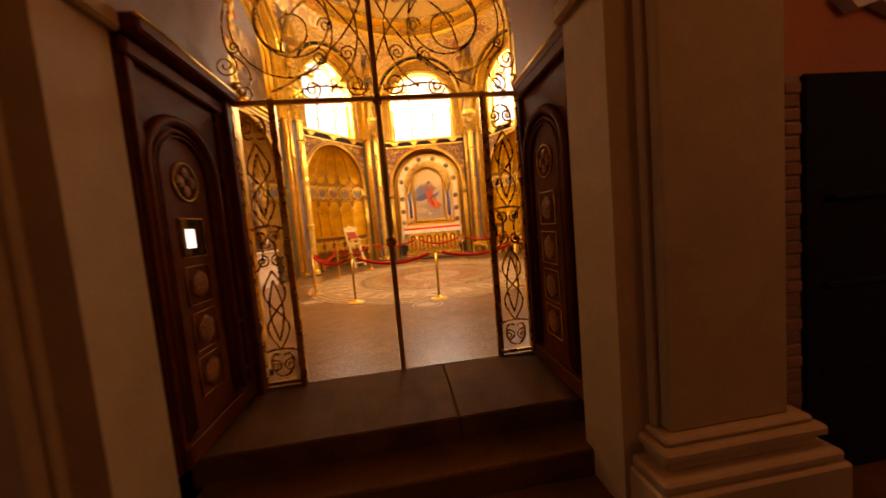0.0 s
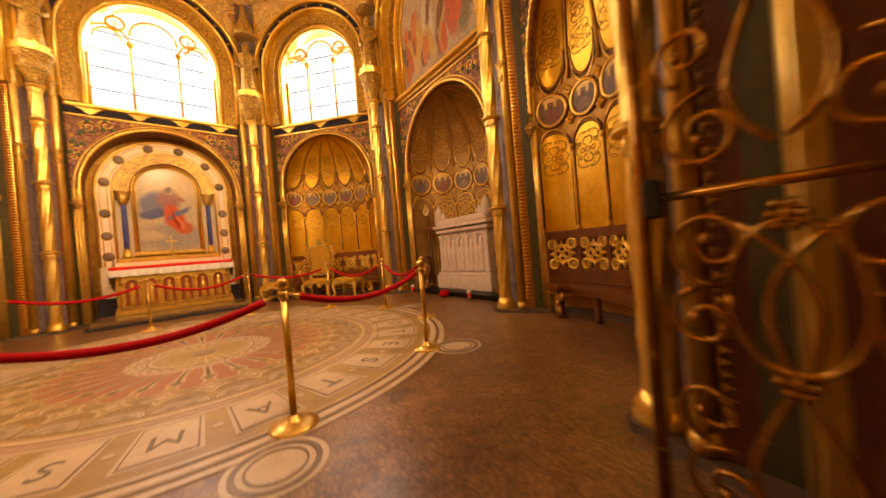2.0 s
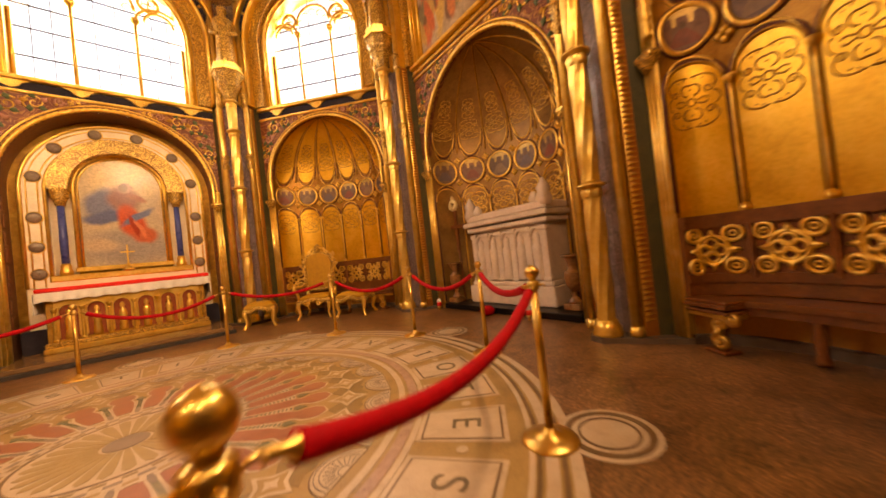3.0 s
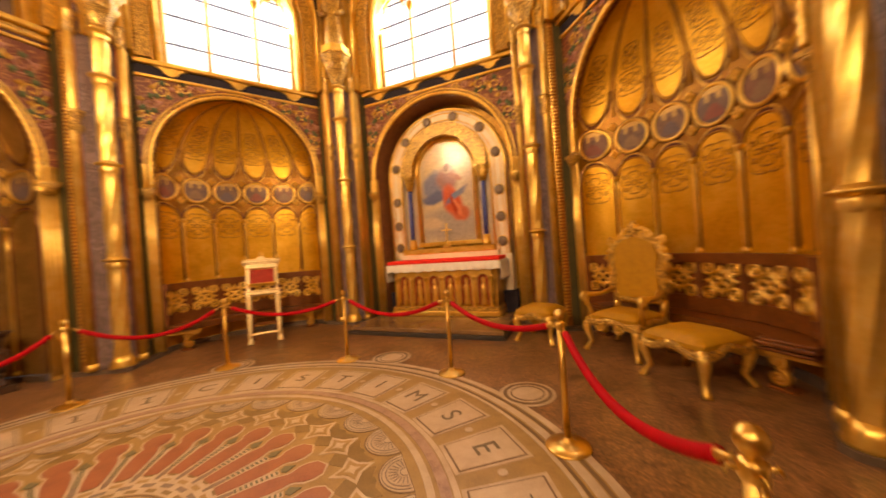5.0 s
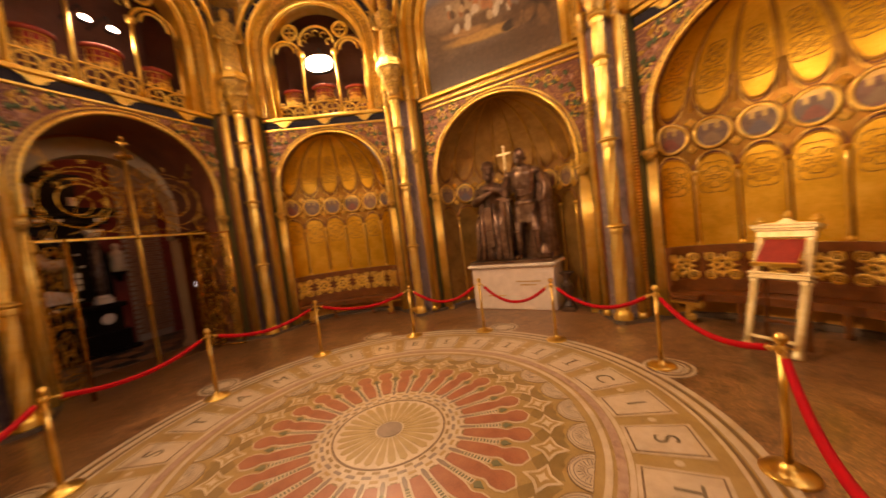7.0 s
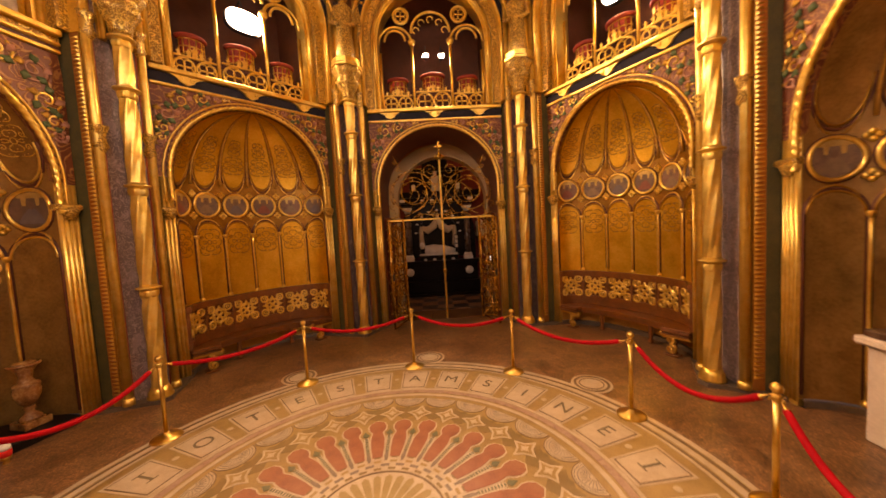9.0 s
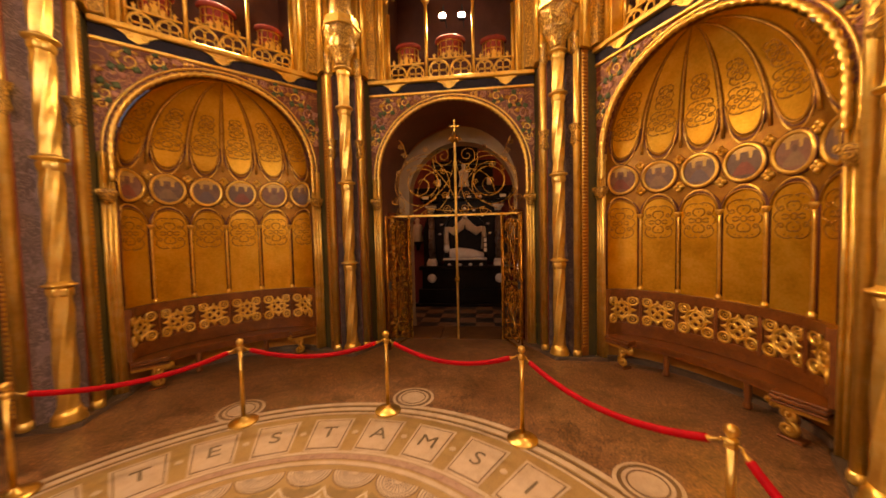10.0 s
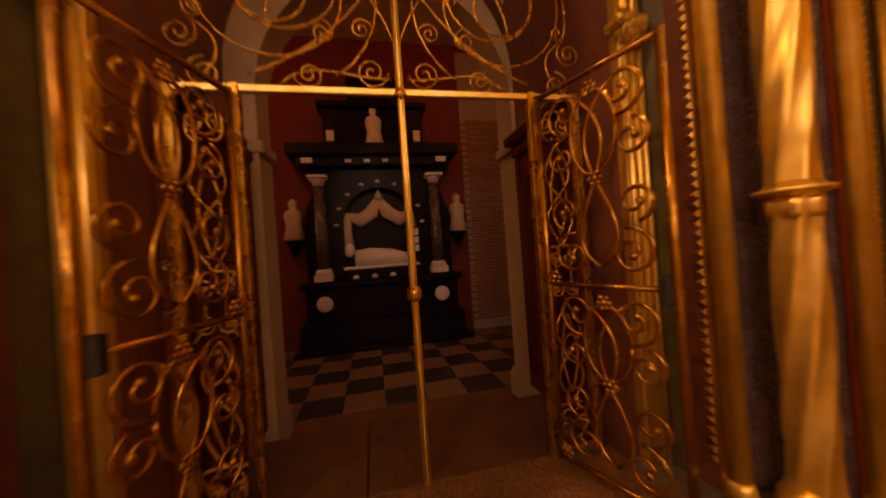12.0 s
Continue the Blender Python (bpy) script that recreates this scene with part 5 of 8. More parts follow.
radial("ray_fan", g.mesh("ray_fan", M_GREY))
# letter tiles round the edge
def tile(r0, r1, h, z):
    return flat([(r0, -h * r0 / 2.5), (r1, -h * r1 / 2.5), (r1, h * r1 / 2.5), (r0, h * r0 / 2.5)], z)


radial("tile_border", tile(2.24, 2.82, 0.205, 0.006).mesh("tile_border", M_CREAM))
radial("tile_line", tile(2.27, 2.79, 0.182, 0.008).mesh("tile_line", M_BROWN))
radial("letter_tile", tile(2.285, 2.775, 0.17, 0.010).mesh("letter_tile", M_CREAM))
g = Geo()
g.slab([polar(0.035, 2 * math.pi * k / 10) for k in range(10)], 0.001, 0.007)
dot = g.mesh("mosaic_dot", M_CREAM)
for k in range(NP):
    a = PHASE + STEP * (k + 0.5)
    share("mosaic_dot", dot, floor, Matrix.Translation((MX + 2.49 * math.cos(a), MY + 2.49 * math.sin(a), 0)))
# letters that can be read, upright when one faces outward; the others are plain strokes
READ = {-2: "O", -3: "T", -4: "E", -5: "S", -6: "T", -7: "A", -8: "M", -9: "S", -10: "I", -11: "N", -12: "E", 1: "X", 3: "E", 4: "S", 5: "M", 6: "I", 7: "T", 8: "S", 9: "I", 10: "C"}
for k in range(-14, 14):
    a = PHASE + STEP * k
    spot = Matrix.Translation((MX + 2.48 * math.cos(a), MY + 2.48 * math.sin(a), 0)) @ Matrix.Rotation(a - math.pi / 2, 4, "Z")
    if k in READ:
        cu = bpy.data.curves.new("letter", "FONT")
        cu.body, cu.size, cu.align_x, cu.align_y, cu.extrude, cu.offset = READ[k], 0.27, "CENTER", "CENTER", 0.001, 0.0
        cu.materials.append(M_LETTER)
        ob = new("letter", cu)
        ob.parent = floor
        ob.matrix_basis = spot @ Matrix.Translation((0, 0, 0.0115))
    else:
        g = Geo()
        g.box(-0.013, 0.013, -0.1, 0.1, 0.004, 0.0125)
        g.box(-0.055, 0.055, 0.09, 0.103, 0.004, 0.0126)
        g.box(-0.055, 0.055, -0.103, -0.09, 0.004, 0.0126)
        g.make("letter_stroke", M_LETTER, floor, "", spot @ Matrix.Rotation(0.0, 4, "Z"))
for deg in (1, 52, 89, 130, 179, 223, 270, 308):
    a = radians(deg)
    at = (MX + 3.31 * math.cos(a), MY + 3.31 * math.sin(a))
    disc("roundel", 0.27, 0.0045, M_CREAM, at, floor)
    ring("roundel_line", 0.2, 0.235, 0.008, M_BROWN, 36, None, at)
    ring("roundel_line", 0.15, 0.165, 0.008, M_BROWN, 36, None, at)

# ---- rope barrier ----
POSTS = [(-3.03, -0.28), (-2.79, 1.06), (-2.11, 2.41), (-0.49, 3.03), (1.15, 2.87), (2.47, 1.755), (3.0, 0.32), (2.865, -1.12), (1.82, -2.45), (0.24, -3.0), (-1.36, -2.73), (-2.56, -1.54)]


def stanchion():
    par = thing("stanchion", Matrix.Identity(4), "polished brass rope stanchion with round base and ball finial", "stanchion", "rope stanchions")
    Geo().lathe([(0.155, 0), (0.158, 0.012), (0.15, 0.022), (0.1, 0.032), (0.06, 0.045), (0.035, 0.065), (0.03, 0.08)], 28).make("base", BRASS, par)
    Geo().lathe([(0.023, 0.07), (0.023, 0.86)], 14).make("pole", BRASS, par)
    Geo().lathe([(0.03, 0.855), (0.034, 0.86), (0.034, 0.9), (0.028, 0.905), (0.02, 0.91)], 14).make("collar", BRASS, par)
    prof = [(0.016, 0.905), (0.02, 0.915)] + [(0.04 * math.cos(a), 0.955 + 0.04 * math.sin(a)) for a in (radians(-65 + 12 * k) for k in range(13))]
    Geo().lathe(prof + [(0.004, 0.997)], 16).make("ball_finial", BRASS, par)
    for s in range(4):
        g = Geo()
        a = math.pi / 2 * s
        g.tube([(0.03 * math.cos(a), 0.03 * math.sin(a), 0.88), (0.055 * math.cos(a), 0.055 * math.sin(a), 0.885), (0.062 * math.cos(a), 0.062 * math.sin(a), 0.87)], 0.006, 6)
        g.make("hook", BRASS, par)
    return par


first = stanchion()
for i, (x, y) in enumerate(POSTS):
    m = Matrix.Translation((x, y, 0.0)) @ Matrix.Rotation(math.atan2(y, x), 4, "Z")
    if i == 0:
        first.matrix_basis = m
    else:
        copy_thing(first, m)
SAGS = [0.29, 0.24, 0.16, 0.2, 0.14, 0.2, 0.2, 0.12, 0.14, 0.16, 0.16, 0.26]
for i, (x, y) in enumerate(POSTS):
    p, q = Vector((x, y, 0.875)), Vector((*POSTS[(i + 1) % 12], 0.875))
    d = (q - p).normalized()
    p, q = p + d * 0.06, q - d * 0.06
    rope = thing("barrier_rope", Matrix.Translation((p + q) / 2), "red velvet rope with brass end hooks between two stanchions", "rope", "barrier ropes")
    mid = (p + q) / 2
    line = [p + (q - p) * (k / 28) - mid - Vector((0, 0, SAGS[i] * (1 - (2 * k / 28 - 1) ** 2))) for k in range(29)]
    Geo().tube(line[1:-1], 0.026, 12).make("velvet_rope", VELVET, rope)
    for e, f in ((line[0], line[2]), (line[-1], line[-3])):
        g = Geo()
        s = f - e
        g.tube([e, e + s * 0.35, e + s * 0.5, e + s * 0.95], [0.008, 0.012, 0.02, 0.024], 10)
        g.make("rope_end", BRASS, rope)


# ---- twisted columns and the figures above them ----
def column():
    par = thing("twisted_column", Matrix.Identity(4), "tall gilded twisted column with ring bands and a leafy capital", "column", "twisted columns")
    Geo().lathe([(0.152, 0.05), (0.156, 0.085), (0.14, 0.11), (0.146, 0.14), (0.12, 0.175), (0.105, 0.22)], 28).make("base", GOLD, par)
    cuts = [0.2, 1.66, 3.1, 4.42, 5.1]
    for a, b in zip(cuts, cuts[1:]):
        n = int((b - a) / 0.05) + 1

        def facet(u, v, a=a, b=b):
            t, z = 2 * math.pi * u, a + (b - a) * v
            swell = 1.0 - 0.1 * min(1.0, 8 * v * (1 - v)) if v < 0.12 or v > 0.88 else 0.9 + 0.1 * min(1.0, (min(v, 1 - v) - 0.12) * 12)
            r = 0.108 * swell * (1.0 - 0.16 * abs(math.sin(3 * (t - 1.5 * z))))
            return Vector((r * math.cos(t), r * math.sin(t), z))
        Geo().grid(facet, 48, n, True, True).make("shaft", COLUMN_GOLD, par)
    for z in cuts[1:]:
        Geo().lathe([(0.1, -0.03), (0.112, -0.016), (0.148, -0.006), (0.153, 0.004), (0.15, 0.016), (0.112, 0.024), (0.1, 0.05)], 28, (0, 0, z)).make("ring_band", COLUMN_GOLD, par)
        Geo().lathe([(0.094, -0.13), (0.104, -0.1), (0.108, -0.055), (0.1, -0.028)], 30, (0, 0, z), lobes=6, depth=0.09).make("leaf_collar", COLUMN_GOLD, par)
    Geo().lathe([(0.115, 5.16), (0.12, 5.2), (0.14, 5.3), (0.2, 5.42), (0.24, 5.5), (0.19, 5.52), (0.23, 5.6), (0.29, 5.7), (0.29, 5.76)], 24, lobes=8, depth=0.1).make("capital", GOLD_CARVED, par)
    g = Geo()
    g.lathe([(0.33, 5.76), (0.34, 5.8), (0.28, 5.84), (0.3, 5.92), (0.22, 5.94)], 8, smooth=False)
    g.make("abacus", GOLD, par)
    return par


def corner_figure():
    g = Geo()
    g.lathe([(0.17, 5.94), (0.2, 6.0), (0.17, 6.3), (0.15, 6.6), (0.2, 6.85), (0.19, 7.0), (0.08, 7.08), (0.07, 7.12), (0.1, 7.2), (0.1, 7.28), (0.05, 7.35)], 20, lobes=7, depth=0.07)
    for s in (-1, 1):
        g.tube([(s * 0.17, 0, 6.92), (s * 0.24, -0.05, 6.7), (s * 0.1, -0.18, 6.6)], [0.06, 0.055, 0.04], 8)
        g.tube([(s * 0.12, 0.1, 6.9), (s * 0.3, 0.12, 7.15), (s * 0.34, 0.12, 6.8), (s * 0.28, 0.1, 6.4)], [0.05, 0.07, 0.05, 0.02], 8, flat=0.5)
    return g.make("gilded_statue", GOLD_CARVED)


first = column()
figure = tagged(corner_figure(), "gilded robed statue standing on a column capital", "statue", "column statues")
canopy = thing("statue_canopy", Matrix.Identity(4), "gilded gothic canopy above a corner statue", "canopy", "statue canopies")
g = Geo()
g.lathe([(0.3, 7.5), (0.33, 7.56), (0.24, 7.62), (0.2, 7.8), (0.1, 8.1), (0.05, 8.4), (0.01, 8.5)], 8, smooth=False)
g.make("canopy_hood", GOLD_CARVED, canopy)
for k in range(8):
    a = math.pi / 4 * k
    Geo().lathe([(0.03, 0), (0.045, 0.03), (0.02, 0.1), (0.03, 0.12), (0.002, 0.2)], 6, (0.28 * math.cos(a), 0.28 * math.sin(a), 7.56)).make("pinnacle", GOLD, canopy)
for i, (name, (x, y)) in enumerate(CORNERS.items()):
    turn = math.atan2(y, x) - math.pi / 2
    m = Matrix.Translation((x, y, 0)) @ Matrix.Rotation(turn, 4, "Z")
    if i == 0:
        first.matrix_basis = m
        figure.matrix_basis = m
        canopy.matrix_basis = m
    else:
        copy_thing(first, m)
        copy_thing(figure, m)
        copy_thing(canopy, m)

# ---- south doorway: gilt iron gate, wooden doors, stone portal, steps and the dark aisle outside ----
MS, WS = FRAMES["south"]
LOW = -0.34


def put(name, label, category, group="", kind="", m=Matrix.Identity(4)):
    return thing(name, MS @ m, label, category, group, kind)


DARK_VAULT = surface("dark_purple_brown_vault", [(0.3, (0.12, 0.04, 0.024)), (0.6, (0.24, 0.09, 0.055)), (0.8, (0.34, 0.14, 0.09))], 3.0, (0.4, 0.6), 0.0, 0.1, 40.0)
passage = put("passage_wall", "dark painted reveal and barrel vault of the doorway", "wall", "", "structure")
aS = WS / 2 - 0.46
zcS = ARCH_TOP - aS
sec = [(aS, 0.0)] + arc(aS, zcS, 0, 180, 28) + [(-aS, 0.0)]
for y0, y1 in ((F + 0.05, 2.02),):
    g = Geo()
    n = len(sec)
    g.add([(x, y, z) for y in (y0, y1) for x, z in sec], [(i, i + 1, n + i + 1, n + i) for i in range(n - 1)], True)
    g.make("reveal", DARK_VAULT, passage)
# threshold and steps
steps = put("threshold_floor", "worn grey stone threshold with two steps", "floor", "", "structure")
Geo().box(-1.42, -0.33, 0.905, 1.82, -0.2, 0.002, 0.012).make("slab", THRESHOLD, steps)
Geo().box(-0.326, 1.42, 0.905, 1.82, -0.2, 0.002, 0.012).make("slab", THRESHOLD, steps)
Geo().box(-1.3, 1.35, 1.6, 2.12, -0.36, -0.17, 0.012).make("step", THRESHOLD, steps)

# ---- the gate ----
BAR = 2.53


def scroll_panel(w, h):
    """Lines of (x, z) for a tall panel of interlaced loops and volutes, centred on x = 0, standing on z = 0."""
    L = []

    def loops(z0, z1):
        n = 40
        for s in (-1, 1):
            L.append([(s * 0.36 * w * math.sin(math.pi * 2 * k / n) * (0.55 + 0.45 * math.sin(math.pi * k / n)), z0 + (z1 - z0) * k / n) for k in range(n + 1)])
            L.append([(s * 0.2 * w * math.sin(math.pi * k / n) + 0.0, z0 + 0.12 * (z1 - z0) + 0.76 * (z1 - z0) * k / n) for k in range(n + 1)])
        L.append([(0.44 * w * math.cos(math.pi * k / 12), z0 - 0.02 + 0.1 * w * math.sin(math.pi * k / 12)) for k in range(13)])
    for s in (-1, 1):
        for zc, st, sense in ((0.06 * h, 60, 1), (0.455 * h, 90, 1), (0.545 * h, -90, -1), (0.94 * h, -60, -1)):
            L.append([(s * x, z) for x, z in spiral(0.22 * w, zc, 0.2 * w, 1.6, st, sense, 22)])
        L.append([(s * x, z) for x, z in bezier([(0.05 * w, 0.1 * h), (0.45 * w, 0.13 * h), (0.4 * w, 0.02 * h), (0.02 * w, 0.02 * h)])])
        L.append([(s * x, z) for x, z in bezier([(0.05 * w, 0.9 * h), (0.45 * w, 0.87 * h), (0.4 * w, 0.98 * h), (0.02 * w, 0.98 * h)])])
        L.append([(s * x, z) for x, z in bezier([(0.42 * w, 0.42 * h), (0.1 * w, 0.46 * h), (0.1 * w, 0.54 * h), (0.42 * w, 0.58 * h)])])
    loops(0.12 * h, 0.42 * h)
    loops(0.58 * h, 0.88 * h)
    return L


def leaf_panel(w, h):
    """Scrolls of an open gate leaf, each a line of (x, z) and the places of its ball ends."""
    L = []

    def add(line, balls=()):
        L.append((line, balls))
    for s in (-1, 1):
        for z, st, se in ((0.14, 100, -1), (0.86, -100, 1)):
            ln = [(s * x, q) for x, q in spiral(0.25 * w, z * h, 0.19 * w, 1.45, st, se, 22, 0.18)]
            add(ln, (ln[-1],))
        ln = [(s * x, q) for x, q in spiral(0.3 * w, 0.36 * h, 0.15 * w, 1.2, -80, 1, 18, 0.25)]
        add(ln, (ln[-1],))
        ln = [(s * x, q) for x, q in spiral(0.3 * w, 0.64 * h, 0.15 * w, 1.2, 80, -1, 18, 0.25)]
        add(ln, (ln[-1],))
        add([(s * x, q) for x, q in bezier([(0.02 * w, 0.08 * h), (0.5 * w, 0.3 * h), (-0.5 * w, 0.6 * h), (0.16 * w, 0.92 * h)], 22)])
    add([(0.2 * w * math.cos(t), 0.72 * h + 0.2 * h * math.sin(t)) for t in (2 * math.pi * k / 28 for k in range(29))])
    return L


gate = put("iron_gate", "tall gilded wrought-iron gate screen with scrolls, both leaves open", "gate")
Y = 0.9
Geo().box(-1.26, 1.3, Y - 0.02, Y + 0.02, BAR - 0.02, BAR + 0.02, 0.004).make("top_bar", COLUMN_GOLD, gate)
g = Geo()
g.box(0.026, 0.074, Y - 0.02, Y + 0.02, 0.005, 4.05, 0.006)
g.make("centre_post", COLUMN_GOLD, gate)
for x in (0.037, 0.063):
    for y in (Y - 0.022, Y + 0.022):
        Geo().tube([(x, y, 0.02), (x, y, 4.0)], 0.009, 6).make("post_bead", COLUMN_GOLD, gate)
g = Geo()
g.lathe([(0.03, 0), (0.05, 0.03), (0.05, 0.07), (0.03, 0.1)], 10, (0.05, Y, 1.18))
g.make("post_collar", IRON, gate)
Geo().lathe([(0.03, 0), (0.05, 0.03), (0.03, 0.08)], 10, (0.05, Y, 2.48)).make("post_collar", IRON, gate)
for k in range(6):
    a = 2 * math.pi * k / 6
    Geo().tube([(0.05 + r * math.cos(a), Y + r * math.sin(a), z) for r, z in ((0.03, 3.98), (0.11, 4.06), (0.13, 4.0))], [0.03, 0.035, 0.015], 7).make("finial_leaf", IRON, gate)
Geo().lathe([(0.04, 3.98), (0.06, 4.05), (0.03, 4.12), (0.02, 4.2)], 10, (0.05, Y, 0)).make("finial_knop", IRON, gate)
g = Geo()
g.box(0.03, 0.07, Y - 0.012, Y + 0.012, 4.15, 4.42, 0.006)
g.box(-0.05, 0.15, Y - 0.012, Y + 0.012, 4.27, 4.31, 0.006)
g.make("finial_cross", IRON, gate)
for s, x0, x1 in ((-1, -0.92, -1.26), (1, 0.96, 1.3)):
    for x in (x0, x1):
        g = Geo()
        g.box(x - 0.028, x + 0.028, Y - 0.028, Y + 0.028, 0.005, BAR + 0.03, 0.006)
        g.make("side_post", IRON, gate)
    wd, cx = abs(x1 - x0) - 0.05, (x0 + x1) / 2
    g = Geo()
    for ln in scroll_panel(wd, BAR - 0.1):
        g.tube([(cx + x, Y, 0.05 + z) for x, z in ln], 0.0095, 5)
    g.box(min(x0, x1), max(x0, x1), Y - 0.015, Y + 0.015, 0.02, 0.05, 0.003)
    g.make("side_panel", IRON, gate)
    xs = x1 + s * 0.06
    for k in range(9):
        z = 0.18 + 0.27 * k
        g = Geo()
        for sg in (-1, 1):
            g.tube([(xs + sg * p, Y + 0.03, q) for p, q in spiral(0.018, z, 0.03, 1.3, -90, 1, 14)], 0.005, 5)
        g.tube([(xs, Y + 0.03, z), (xs, Y + 0.03, z + 0.24)], 0.005, 5)
        g.make("strip_scroll", IRON, gate)
    # open leaf, hinged at the inner post and standing into the chapel
    tip = Vector((s * 1.21 + 0.03, 0.08, 0))
    hinge = Vector((x0, Y - 0.04, 0))
    d = (tip - hinge)
    ln_ = d.length
    d.normalize()

    def leafp(x, z, h=hinge, d=d):
        return h + d * x + Vector((0, 0, z))
    g = Geo()
    g.tube([leafp(0.03, 0.04), leafp(0.03, BAR - 0.03)], 0.022, 6)
    g.tube([leafp(ln_ - 0.02, 0.04), leafp(ln_ - 0.02, BAR - 0.03)], 0.024, 6)
    for z in (0.06, 1.22, BAR - 0.05):
        g.tube([leafp(0.03, z), leafp(ln_ - 0.02, z)], 0.018, 6)
    g.make("leaf_frame", LEAF_IRON, gate)
    xm, lw = (0.03 + ln_ - 0.02) / 2, ln_ - 0.11
    for z0, z1 in ((0.08, 1.2), (1.24, BAR - 0.06)):
        for ln, balls in leaf_panel(lw, z1 - z0):
            g = Geo()
            g.tube([leafp(xm + x, z0 + z) for x, z in ln], 0.0115, 6)
            for x, z in balls:
                g.lathe([(0.006, -0.024), (0.019, -0.015), (0.024, 0), (0.019, 0.015), (0.006, 0.024)], 9, leafp(xm + x, z0 + z))
            g.make("leaf_scroll", LEAF_IRON, gate)
        for x, z in ((0.0, 0.5), (0.0, 0.93), (-0.47, 0.02)):
            g = Geo()
            c = leafp(xm + x * lw, z0 + z * (z1 - z0))
            for q in range(6):
                a = math.pi / 3 * q
                o = c + d * (0.035 * math.cos(a)) + Vector((0, 0, 0.035 * math.sin(a)))
                g.lathe([(0.008, -0.018), (0.02, 0), (0.008, 0.018)], 6, o)
            g.lathe([(0.008, -0.03), (0.022, 0), (0.008, 0.03)], 8, c)
            g.make("flower_boss", LEAF_IRON, gate)
    g = Geo()
    g.box(-0.04, 0.04, -0.03, 0.03, -0.07, 0.07, 0.008, Matrix.Translation(leafp(ln_ - 0.06, 1.22)))
    g.make("lock_box", LEAD, gate)
# overthrow of scrolls
for s in (-1, 1):
    def W2(ln, r=0.0085):
        Geo().tube([(0.05 + s * x, Y, z) for x, z in ln], r, 5).make("overthrow_scroll", IRON, gate)
    W2(spiral(0.70, 3.16, 0.62, 2.6, -120, -1, 70, 0.1))
    W2(spiral(0.68, 3.22, 0.36, 1.0, 40, 1, 30, 0.8))
    W2(spiral(0.24, 3.72, 0.2, 1.7, -150, 1, 34))
    W2(bezier([(0.03, 3.6), (0.02, 3.2), (0.5, 2.75), (0.9, 2.62)], 20))
    W2(bezier([(0.44, 3.74), (0.5, 3.35), (0.15, 3.3), (0.02, 2.85)], 20))
    W2(bezier([(0.07, 3.35), (0.3, 3.55), (0.75, 3.4), (0.78, 2.95)], 20))
    W2(bezier([(0.05, 2.62), (0.3, 2.6), (0.55, 2.75), (0.72, 2.56)], 14))
    W2(bezier([(1.2, 2.95), (1.36, 3.4), (0.9, 3.85), (0.45, 3.76)], 20))
    W2(bezier([(1.2, 2.55), (0.98, 2.7), (1.02, 2.85), (1.2, 2.95)], 12))
    W2(bezier([(0.93, 3.72), (1.05, 3.8), (1.0, 4.0), (1.16, 4.1)], 12))
    for cx, cz, r, t, st, se in ((0.17, 2.66, 0.105, 1.9, 180, 1), (0.55, 2.63, 0.09, 1.8, 0, -1), (0.46, 2.9, 0.075, 1.7, 90, 1), (0.22, 2.93, 0.075, 1.7, 200, -1), (0.38, 3.17, 0.07, 1.7, 0, 1),
                                 (0.24, 3.42, 0.07, 1.7, 100, -1), (0.72, 3.5, 0.06, 1.6, 0, 1), (0.94, 3.43, 0.06, 1.6, 30, 1), (1.17, 3.4, 0.055, 1.6, 60, 1), (1.16, 3.0, 0.055, 1.6, 0, -1),
                                 (1.24, 2.85, 0.1, 1.8, 120, 1), (1.12, 2.62, 0.1, 1.8, 90, -1), (1.03, 3.76, 0.06, 1.6, 0, 1), (1.1, 3.95, 0.06, 1.6, 180, 1), (0.6, 3.86, 0.055, 1.6, 200, -1), (0.98, 3.62, 0.05, 1.6, 270, 1)):
        W2(spiral(cx, cz, r, t, st, se, 24), 0.0075)

# ---- wooden door leaves standing open against the passage walls ----
def ring_line(u, pts, r):
    return Geo().tube([(u, y, z) for y, z in pts], r, 6, True)


